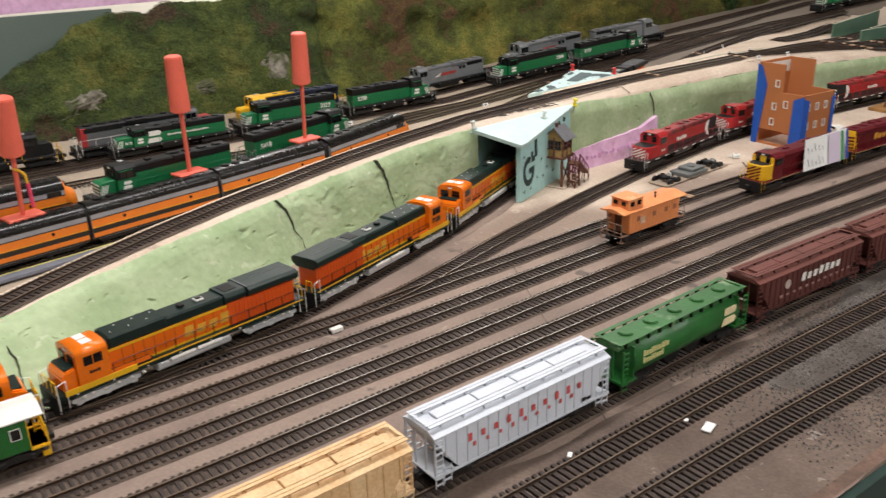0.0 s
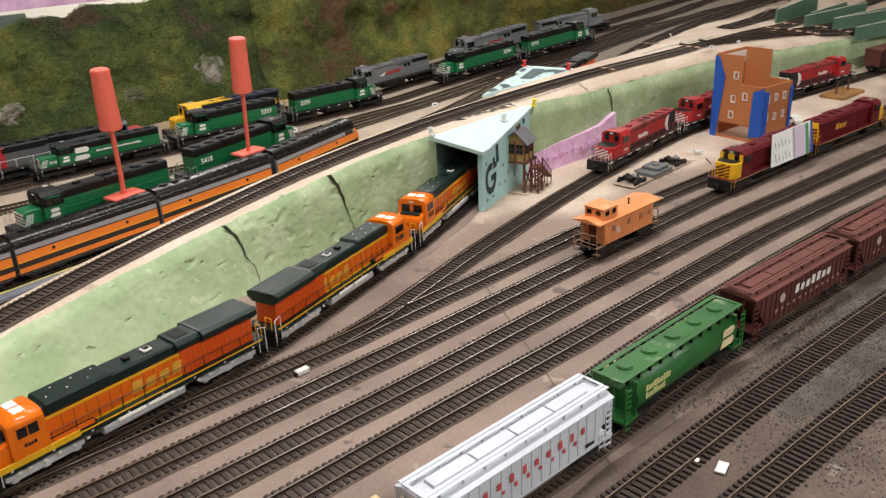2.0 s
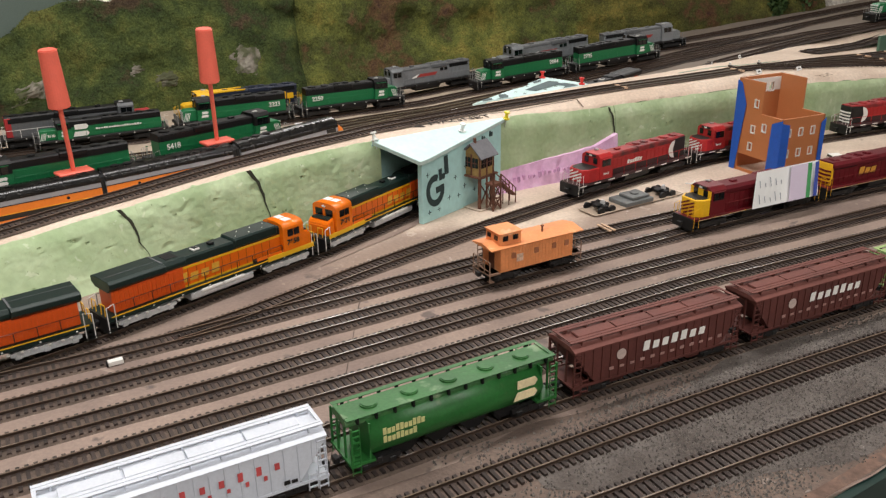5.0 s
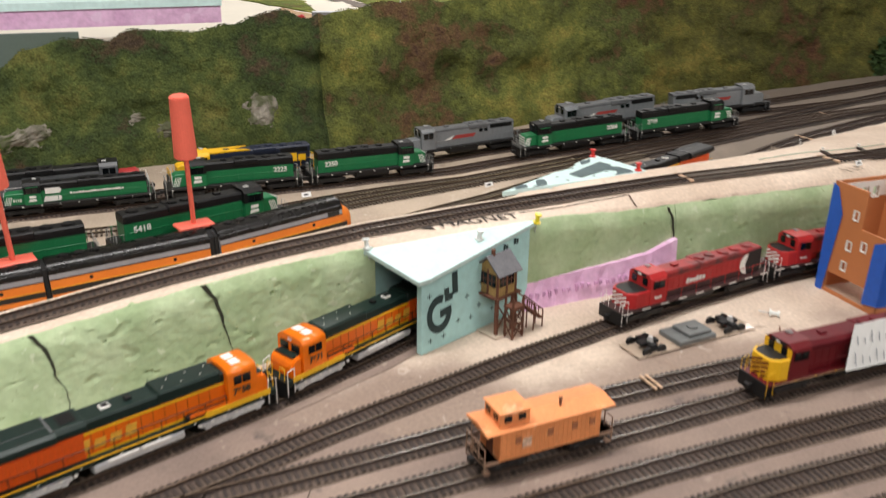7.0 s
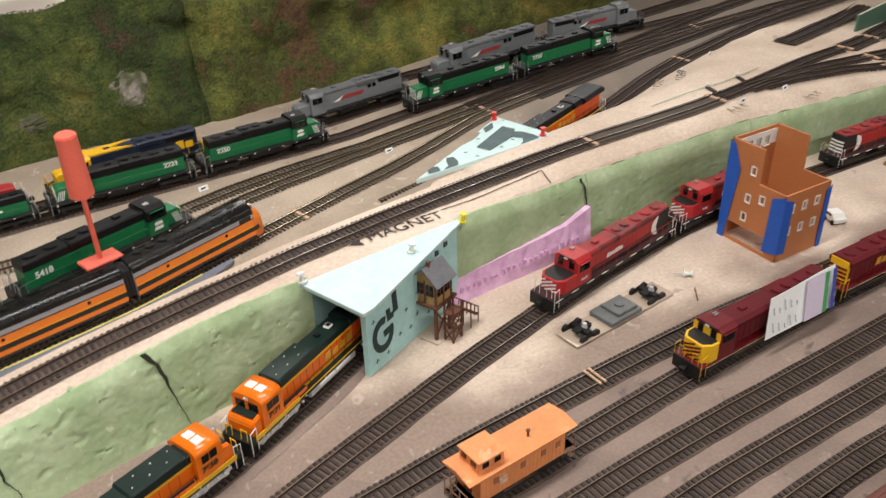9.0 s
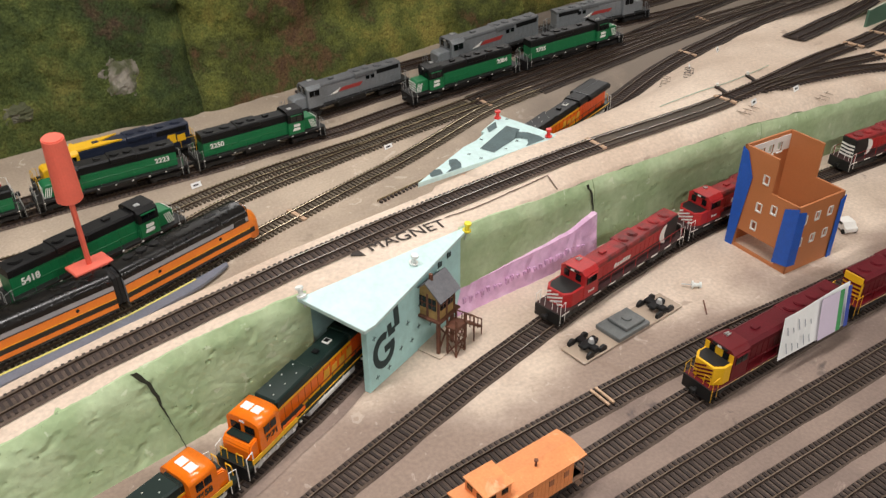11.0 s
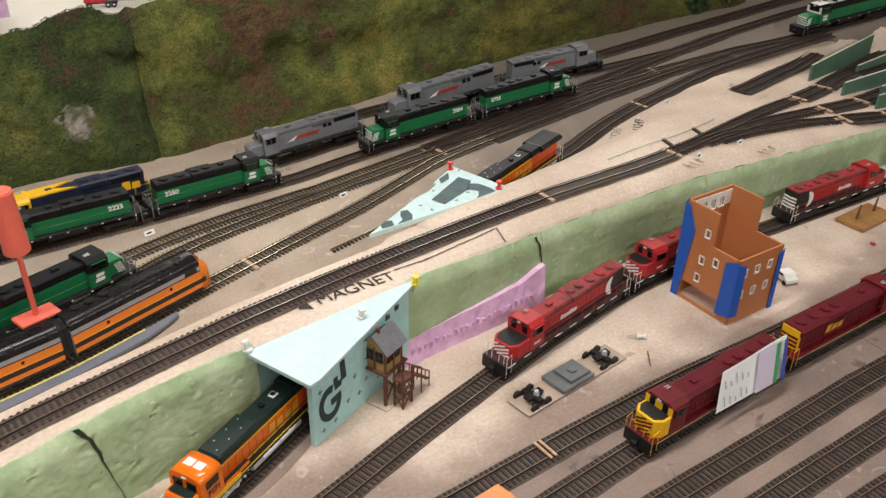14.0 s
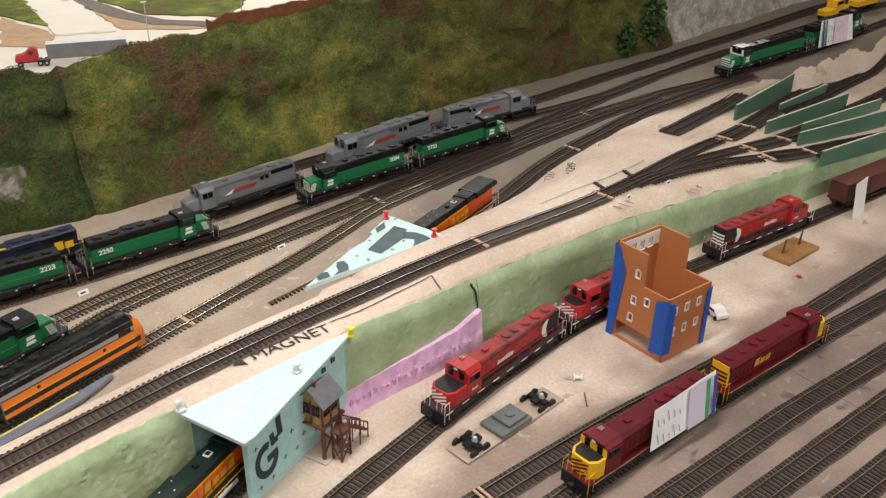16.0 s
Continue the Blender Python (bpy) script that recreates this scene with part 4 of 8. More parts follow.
def steps(parent, x, material, edge):
    s = 1 if x > 0 else -1
    for y in (-1, 1):
        st = quick("steps", material, parent, *[(min(x, x - s * 0.006), max(x, x - s * 0.006), *sorted((y * 0.0105, y * 0.0168)), 0.0035 + i * 0.0042, 0.0042 + i * 0.0042) for i in range(4)], (x - s * 0.0066 - 0.0004, x - s * 0.0066 + 0.0004, *sorted((y * 0.0105, y * 0.0168)), 0.003, 0.018))
        quick("step_edge", edge, st, *[(x - 0.0004, x + 0.0004, *sorted((y * 0.0105, y * 0.0170)), 0.0041 + i * 0.0042, 0.0048 + i * 0.0042) for i in range(4)])


def fan(parent, x, z, r, material, y=0.0):
    bm = bmesh.new()
    cyl(bm, (x, y, z), (x, y, z + 0.0012), r, 18)
    cyl(bm, (x, y, z + 0.0012), (x, y, z + 0.0018), r * 0.82, 18)
    return part("roof_fan", bm, material, parent)


def pane(parent, x0, x1, y, z0, z1, t=0.0005):
    return quick("window", GLASS, parent, (x0, x1, y - t, y + t, z0, z1))


def end_pane(parent, x, y0, y1, z0, z1, t=0.0005):
    return quick("window", GLASS, parent, (x - t, x + t, y0, y1, z0, z1))


def logo(parent, m, s, material):
    """A plain two-lobed block mark."""
    bm = bmesh.new()
    prism(bm, [(-0.5 * s, 0.08 * s), (-0.5 * s, 0.5 * s), (0.45 * s, 0.5 * s), (0.6 * s, 0.3 * s), (0.45 * s, 0.08 * s)], 0, 0.0003, "z")
    prism(bm, [(-0.7 * s, -0.5 * s), (-0.5 * s, -0.08 * s), (0.45 * s, -0.08 * s), (0.6 * s, -0.28 * s), (0.45 * s, -0.5 * s)], 0, 0.0003, "z")
    return part("emblem", bm, material, parent, at=m)


def emd(label, L=0.207, body=BNGREEN, upper=SOOT, cab=None, nose=None, roof=None, frame=None, rails=WHITE, siderails=None, trucks=BLACK, number="", numcol=WHITE, mark=WHITE, word=0, wordcol=WHITE, group="", stripes=None, dynamic=True, split=0.040, markend=0.0, hood_end=None, cabroof=None, cabtop=None, nose_h=0.0352, end_depth=0.012, nose_w=0.0106, nose_gap=0.010, nose_len=0.0, dash=0.0014, grille=True):
    """A road-switcher: frame, trucks, tank, long hood, cab, low nose, fans and rails."""
    t = thing("locomotive", label, "locomotive", group)
    LENGTHS[t.name] = L
    cab, nose, frame, roof = cab or body, nose or body, frame or BLACK, roof or upper
    six = L > 0.225
    e = L / 2 - 0.006
    fr = quick("underframe", frame, t, (-e, e, -0.0168, 0.0168, 0.0145, 0.0178), (-e + 0.02, e - 0.02, -0.0095, 0.0095, 0.0105, 0.0146), bevel=0.0003)
    for s in (-1, 1):
        quick("pilot", BLACK, t, (s * e - 0.0012, s * e + 0.0012, -0.0165, 0.0165, 0.0035, 0.0176))
        steps(t, s * e, BLACK, rails)
        coupler(t, s * e)
        end_rail(t, s * (e - 0.0005), rails)
    bm = bmesh.new()
    prism(bm, [(-0.0125, 0.0068), (-0.0145, 0.0095), (-0.0145, 0.0142), (0.0145, 0.0142), (0.0145, 0.0095), (0.0125, 0.0068), (0.010, 0.0045), (-0.010, 0.0045)], -0.026, 0.024)
    part("fuel_tank", bm, BLACK, t)
    for s in (-1, 1):
        truck(t, s * L * 0.325, 3 if six else 2, 0.0215 if six else 0.031, trucks)
    xn = e - nose_gap
    xc1 = e - 0.010 - (nose_len or (0.028 if six else 0.021))
    xc0 = xc1 - 0.0235
    xh = -e + 0.011
    # long hood, lower and upper colour
    quick("long_hood", body, t, (xh, xc0, -0.0106, 0.0106, 0.0178, split), bevel=0.0004)
    bm = bmesh.new()
    prism(bm, [(-0.0107, split), (-0.0107, 0.0458), (-0.0090, 0.0477), (0.0090, 0.0477), (0.0107, 0.0458), (0.0107, split)], xh - 0.0001, xc0)
    hu = part("hood_top", bm, upper, t)
    if hood_end:
        quick("hood_end", hood_end, t, (xh - 0.0007, xh + end_depth, -0.011, 0.011, 0.0182, 0.0462), bevel=0.0005)
    hd = shared(f"hood_door{body.name}{split}", lambda bm: box(bm, 0, 0.0072, -0.0002, 0.0002, 0.0205, split - 0.002), body)
    for i in range(int((xc0 - xh) / 0.0085) - 1):
        for y in (-0.0107, 0.0107):
            part("hood_door", hd, body, t, at=Matrix.Translation((xh + 0.006 + i * 0.0085, y, 0)))
    fans = [xh + 0.014, xh + 0.034, xh + 0.054] if six else [xh + 0.014, xh + 0.036]
    for x in fans:
        fan(t, x, 0.0476, 0.0072, roof)
    if grille:
        each("radiator_grille", SOOT, t, (xh + 0.004, fans[-1] + 0.008, -0.0113, -0.0108, 0.0385, 0.0448), (xh + 0.004, fans[-1] + 0.008, 0.0108, 0.0113, 0.0385, 0.0448))
    if dynamic:
        xm = fans[-1] + 0.030
        quick("dynamic_brake_hatch", upper, t, (xm - 0.017, xm + 0.017, -0.0125, 0.0125, 0.0415, 0.0487), bevel=0.0012)
        for dx in (-0.008, 0.008):
            fan(t, xm + dx, 0.0487, 0.0062, roof)
    quick("exhaust_hood", upper, t, (xc0 - 0.03, xc0 - 0.022, -0.003, 0.003, 0.0475, 0.050), bevel=0.0004)
    # cab
    bm = bmesh.new()
    prism(bm, [(-0.0165, 0.0178), (-0.0165, 0.0468), (-0.0118, 0.0508), (0.0118, 0.0508), (0.0165, 0.0468), (0.0165, 0.0178)], xc0, xc1)
    bmesh.ops.bevel(bm, geom=bm.edges[:], offset=0.0004, segments=1, affect="EDGES")
    c = part("cab", bm, cab, t)
    if cabtop:
        bm = bmesh.new()
        prism(bm, [(-0.01685, 0.0352), (-0.01685, 0.0470), (-0.0120, 0.0511), (0.0120, 0.0511), (0.01685, 0.0470), (0.01685, 0.0352)], xc0 - 0.0003, xc1 + 0.0003)
        part("cab_top", bm, cabtop, c)
    for y in (-0.0167, 0.0167):
        pane(c, xc0 + 0.004, xc0 + 0.0115, y, 0.0355, 0.0445)
        pane(c, xc0 + 0.0125, xc0 + 0.020, y, 0.0355, 0.0445)
        quick("window_shade", cab, c, (xc0 + 0.003, xc0 + 0.021, *sorted((y, y * 1.1)), 0.0450, 0.0457))
    for y in (-0.011, 0.0045):
        end_pane(c, xc1 + 0.0004, y, y + 0.0065, 0.0385, 0.046)
    quick("number_board", BLACK, c, (xc1, xc1 + 0.0012, -0.0085, 0.0085, 0.0474, 0.0502), bevel=0.0003)
    quick("headlight", WHITE, c, (xc1 + 0.0011, xc1 + 0.0016, -0.0024, 0.0024, 0.0478, 0.0498))
    if stripes:
        bm = bmesh.new()
        prism(bm, [(xc1 + 0.0008, -0.0138), (xn - 0.0092, -0.0138), (xn - 0.0022, -0.0088), (xn - 0.0022, 0.0088), (xn - 0.0092, 0.0138), (xc1 + 0.0008, 0.0138)], nose_h - 0.0001, nose_h + 0.0004, "z")
        part("anti_glare_panel", bm, BLACK, t)
    quick("cab_roof", cabroof or upper, c, (xc0 - 0.001, xc1 + 0.001, -0.0113, 0.0113, 0.0507, 0.0513), bevel=0.0002)
    bm = bmesh.new()
    for dy in (-0.0015, 0.0015):
        cyl(bm, (xc0 + 0.004, dy - 0.006, 0.0522), (xc0 + 0.010, dy - 0.006, 0.0522), 0.0006, 6, 0.0012)
    box(bm, xc0 + 0.005, xc0 + 0.006, -0.008, -0.004, 0.0512, 0.0524)
    part("horn", bm, CHROME, c)
    bm = bmesh.new()
    if stripes:
        # wide nose, tapered in plan towards a flat face
        nw, nf = 0.0162, 0.0105
        prism(bm, [(xc1, -nw), (xn - 0.0085, -nw), (xn, -nf), (xn, nf), (xn - 0.0085, nw), (xc1, nw)], 0.0178, nose_h, "z")
    else:
        prism(bm, [(xc1, 0.0178), (xc1, nose_h), (xn - 0.004, nose_h), (xn, nose_h - 0.0027), (xn, 0.0178)], -nose_w, nose_w, "y")
    bmesh.ops.bevel(bm, geom=bm.edges[:], offset=0.0007, segments=1, affect="EDGES")
    nz = part("nose", bm, nose, t)
    if stripes:
        zlo, zhi, k, h = 0.0186, nose_h - 0.0012, 0.45, 0.0021
        for i in range(6):
            c0 = zlo - 0.0060 + i * 0.0043
            ya, yb = max(-nf + 0.0005, (zlo - c0) / k), min(nf - 0.0005, (zhi - h - c0) / k)
            if yb - ya > 0.002:
                bm = bmesh.new()
                prism(bm, [(ya, c0 + k * ya), (yb, c0 + k * yb), (yb, c0 + k * yb + h), (ya, c0 + k * ya + h)], xn + 0.0001, xn + 0.0005)
                part("stripe", bm, stripes, nz)
        for i in range(4):
            if hood_end:
                bm = bmesh.new()
                z = 0.0195 + i * 0.0050
                for s in (-1, 1):
                    prism(bm, [(0, z), (s * 0.0104, z + 0.0008), (s * 0.0104, z + 0.0032), (0, z + 0.0024)], xh - 0.0013, xh - 0.0008)
                part("stripe", bm, stripes, t)
    for y in (-0.0162, 0.0162):
        railing(t, -e + 0.006, xc0 - 0.001, y, 0.0178, 0.0115, siderails or rails)
    dash_mat = WHITE if dash > 0.002 else rails
    me = shared(f"sill_dash{dash_mat.name}{dash}", lambda bm: box(bm, -dash / 2, dash / 2, -0.0003, 0.0003, 0.0149, 0.0162), dash_mat)
    for x in np.linspace(-e + 0.008, e - 0.008, 9):
        for y in (-0.0169, 0.0169):
            part("sill_dash", me, dash_mat, t, at=Matrix.Translation((x, y, 0)))
    for s in (-1, 1):
        if number:
            lettering(number, 0.0096, numcol, t, side(xh + 0.019 + markend, 0.030, s * 0.0116), "road_number", 0.0003)
        if mark:
            logo(c, side(xc0 + 0.0118, 0.0275, s * 0.0168), 0.0092, mark)
        if word:
            blocks(word, 0.0042, 0.0042, 0.0009, wordcol, t, side((xh + xc0) / 2 - 0.005, 0.029, s * 0.0113))
    return t


GESILVER = mat("silver_grey_paint", (206, 208, 208), 0.4, 0.15, var=0.2, scale=60)
# the same orange, reddened to paint in the shade under the radiator wings
SHADEDORANGE = mat("red_orange_paint", (232, 92, 26), 0.4, var=0.15, scale=60)
CABPAINT = mat("glossy_orange_paint", (244, 122, 22), 0.22, var=0.1, scale=60, bump=0.04)
DOORSEAM = mat("dark_orange_joint", (186, 84, 18), 0.5)


def ge(label, group="", dark=False, number=""):
    """A wide-nosed six-axle road unit in orange, yellow and dark green."""
    top = SOOT if dark else DKGREEN
    t = thing("locomotive", label, "locomotive", group)
    L = 0.252
    e = L / 2 - 0.006
    quick("underframe", DKGREEN, t, (-e, e, -0.0168, 0.0168, 0.0135, 0.0182), (-e + 0.02, e - 0.02, -0.0095, 0.0095, 0.0105, 0.0136), bevel=0.0003)
    each("sill_band", YELLOW, t, (-e + 0.004, e - 0.044, -0.0172, -0.0167, 0.0175, 0.0186), (-e + 0.004, e - 0.044, 0.0167, 0.0172, 0.0175, 0.0186))
    each("cab_sill", YELLOW, t, (e - 0.066, e - 0.006, -0.0175, -0.0166, 0.0162, 0.0212), (e - 0.066, e - 0.006, 0.0166, 0.0175, 0.0162, 0.0212), bevel=0.0002)
    for s in (-1, 1):
        quick("pilot", BLACK, t, (s * e - 0.0012, s * e + 0.0012, -0.0165, 0.0165, 0.003, 0.0180))
        steps(t, s * e, BLACK, WHITE)
        coupler(t, s * e)
        end_rail(t, s * (e - 0.0005), YELLOW, outer=WHITE, r=0.00048)
        truck(t, s * L * 0.318, 3, 0.0232, GESILVER)
    bm = bmesh.new()
    prism(bm, [(-0.0138, 0.0042), (-0.0162, 0.0066), (-0.0162, 0.0118), (-0.0120, 0.0136), (0.0120, 0.0136), (0.0162, 0.0118), (0.0162, 0.0066), (0.0138, 0.0042)], -0.036, 0.036)
    bmesh.ops.bevel(bm, geom=bm.edges[:], offset=0.0008, segments=1, affect="EDGES")
    tank = part("fuel_tank", bm, GESILVER, t)
    for y in (-0.0158, 0.0158):
        for a, b in ((-0.025, -0.002), (0.001, 0.024)):
            bm = bmesh.new()
            cyl(bm, (a, y, 0.0122), (b, y, 0.0122), 0.0022, 12)
            cyl(bm, (a - 0.0008, y, 0.0122), (b + 0.0008, y, 0.0122), 0.0014, 12)
            part("air_tank", bm, WHITE, tank)
        for x in (-0.100, -0.093, -0.082, -0.071, -0.060, -0.049, 0.049, 0.060, 0.071, 0.082, 0.093, 0.100):
            quick("brake_cylinder", WHITE, t, (x - 0.0015, x + 0.0013, y - 0.0012, y + 0.0012, 0.0096, 0.0118), bevel=0.0006)
    xh, xr = -e + 0.009, -e + 0.052
    xc1 = e - 0.018
    xc0 = xc1 - 0.0265
    quick("hood", ORANGE, t, (xr, xc0, -0.0108, 0.0108, 0.0182, 0.0395), bevel=0.0003)
    each("hood_band", YELLOW, t, (xr + 0.030, xc0, -0.0111, -0.0107, 0.0370, 0.0392), (xr + 0.030, xc0, 0.0107, 0.0111, 0.0370, 0.0392))
    each("hood_foot_band", YELLOW, t, (xr + 0.030, xc0, -0.0111, -0.0107, 0.0184, 0.0202), (xr + 0.030, xc0, 0.0107, 0.0111, 0.0184, 0.0202))
    bm = bmesh.new()
    prism(bm, [(-0.0109, 0.0396), (-0.0109, 0.0465), (-0.0094, 0.0482), (0.0094, 0.0482), (0.0109, 0.0465), (0.0109, 0.0396)], xr, xc0)
    part("hood_top", bm, top, t)
    quick("rear_hood", SHADEDORANGE, t, (xh, xr + 0.0295, -0.0116, 0.0116, 0.0182, 0.0420), bevel=0.0006)
    ld = shared("louvre_door", lambda bm: box(bm, 0, 0.0036, -0.0003, 0.0003, 0.0205, 0.0385), SHADEDORANGE)
    for i in range(14):
        for y in (-0.0117, 0.0117):
            part("louvre_door", ld, SHADEDORANGE, t, at=Matrix.Translation((xh + 0.003 + i * 0.0045, y, 0)))
    seam = shared("door_seam", lambda bm: box(bm, -0.00025, 0.00025, -0.0002, 0.0002, 0.0196, 0.0368), DOORSEAM)
    for i in range(14):
        for y in (-0.01085, 0.01085):
            part("door_seam", seam, DOORSEAM, t, at=Matrix.Translation((xr + 0.006 + i * (xc0 - xr - 0.01) / 14, y, 0)))
    # radiator wings at the rear
    bm = bmesh.new()
    prism(bm, [(-0.0116, 0.0392), (-0.0176, 0.0436), (-0.0176, 0.0484), (-0.0136, 0.0503), (0.0136, 0.0503), (0.0176, 0.0484), (0.0176, 0.0436), (0.0116, 0.0392)], xh - 0.003, xr + 0.010)
    bmesh.ops.bevel(bm, geom=bm.edges[:], offset=0.0005, segments=1, affect="EDGES")
    rad = part("radiator", bm, top, t)
    quick("radiator_grille", SOOT, rad, (xr + 0.016, xr + 0.028, -0.007, 0.007, 0.0499, 0.0503))
    bm = bmesh.new()
    prism(bm, [(-0.0117, 0.0400), (-0.0140, 0.0430), (-0.0140, 0.0462), (-0.0112, 0.0499), (0.0112, 0.0499), (0.0140, 0.0462), (0.0140, 0.0430), (0.0117, 0.0400)], xr + 0.010, xr + 0.0325)
    bmesh.ops.bevel(bm, geom=bm.edges[:], offset=0.0004, segments=1, affect="EDGES")
    part("fan_housing", bm, top, t)
    quick("radiator_seam", GREYROOF, rad, (xr + 0.0080, xr + 0.0098, -0.0125, 0.0125, 0.0502, 0.0506), (xh - 0.002, xr + 0.008, -0.0030, -0.0025, 0.0502, 0.0505))
    quick("roof_hatch", top, t, (xc0 - 0.056, xc0 - 0.003, -0.0124, 0.0124, 0.0402, 0.0504), bevel=0.0016)
    bm = bmesh.new()
    for i in range(6):
        x = xc0 - 0.050 + i * 0.0080
        box(bm, x, x + 0.0012, -0.006 + 0.010 * (i % 2), -0.0052 + 0.010 * (i % 2), 0.0503, 0.0509)
    part("lifting_lug", bm, WHITE, t)
    quick("exhaust_hood", WHITE, t, (xr + 0.047, xr + 0.0545, -0.0036, 0.0036, 0.0481, 0.0500), bevel=0.0004)
    quick("exhaust_opening", SOOT, t, (xr + 0.0482, xr + 0.0533, -0.0024, 0.0024, 0.0500, 0.0503))
    quick("air_filter_box", SOOT, t, (xr + 0.066, xr + 0.071, -0.003, 0.003, 0.0481, 0.0506), bevel=0.0004)
    each("side_step_box", BLACK, t, (xc0 - 0.036, xc0 - 0.002, -0.0160, -0.0108, 0.0182, 0.0222), (xc0 - 0.036, xc0 - 0.002, 0.0108, 0.0160, 0.0182, 0.0222), bevel=0.0004)
    each("side_panel", ORANGE, t, (xc0 - 0.034, xc0 + 0.0005, -0.0166, -0.0160, 0.0206, 0.0240), (xc0 - 0.034, xc0 + 0.0005, 0.0160, 0.0166, 0.0206, 0.0240))
    # wide cab and nose
    bm = bmesh.new()
    prism(bm, [(-0.0172, 0.0182), (-0.0172, 0.0450)] + [(-0.0172 * math.cos(a) ** 0.6, 0.0450 + 0.0066 * math.sin(a) ** 0.8) for a in np.linspace(0.12, math.pi / 2, 9)] + [(0.0172 * math.cos(a) ** 0.6, 0.0450 + 0.0066 * math.sin(a) ** 0.8) for a in np.linspace(math.pi / 2, 0.12, 9)[1:]] + [(0.0172, 0.0450), (0.0172, 0.0182)], xc0, xc1)
    c = part("cab", bm, CABPAINT, t)
    for f in c.data.polygons:
        f.use_smooth = f.normal.z > 0.25
    each("roof_panel", WHITE, c, (xc0 + 0.008, xc0 + 0.0165, -0.0105, -0.0012, 0.0500, 0.05185), (xc0 + 0.008, xc0 + 0.0165, 0.0004, 0.0092, 0.0500, 0.05185), bevel=0.0003)
    for y in (-0.0173, 0.0173):
        pane(c, xc0 + 0.0055, xc0 + 0.0125, y, 0.0365, 0.0440)
        pane(c, xc0 + 0.0135, xc0 + 0.0205, y, 0.0365, 0.0440)
    for y in (-0.0125, 0.0025):
        end_pane(c, xc1 + 0.0003, y, y + 0.010, 0.0375, 0.0450)
    quick("headlight", WHITE, c, (xc1 + 0.0002, xc1 + 0.0008, -0.0024, 0.0024, 0.0472, 0.0488))
    bm = bmesh.new()
    prism(bm, [(xc1, 0.0182), (xc1, 0.0368), (xc1 + 0.0085, 0.0348), (xc1 + 0.0115, 0.0300), (xc1 + 0.0115, 0.0182)], -0.0150, 0.0150, "y")
    bmesh.ops.bevel(bm, geom=bm.edges[:], offset=0.0012, segments=2, affect="EDGES")
    part("nose", bm, CABPAINT, t)
    quick("nose_top", DKGREEN, t, (xc1 + 0.0005, xc1 + 0.0080, -0.0118, 0.0118, 0.0352, 0.0371), bevel=0.0003)
    for y in (-0.0164, 0.0164):
        railing(t, -e + 0.008, xc0 - 0.002, y, 0.0182, 0.0112, DKGREEN, 0.019)
        s = -1 if y < 0 else 1
        blocks(4, 0.0085, 0.0098, 0.0034, mat("faded_gold_lettering", (240, 178, 62), 0.5), t, side(xr + 0.046 if s < 0 else xr + 0.052, 0.0285, s * 0.0112), slant=0.0012)
        if number:
            lettering(number, 0.0078, mat("dark_green_lettering", (30, 44, 34), 0.5), c, side(xc0 + 0.012, 0.0300, s * 0.0176), "road_number", 0.0003)
        else:
            blocks(4, 0.0018, 0.0026, 0.0005, BLACK, c, side(xc0 + 0.013, 0.0300, s * 0.0175))
    quick("sill_light", WHITE, t, *[(-e + 0.014 + i * 0.03, -e + 0.0156 + i * 0.03, s * 0.0169 - 0.0002, s * 0.0169 + 0.0003, 0.0146, 0.0158) for i in range(8) for s in (-1, 1)])
    return t


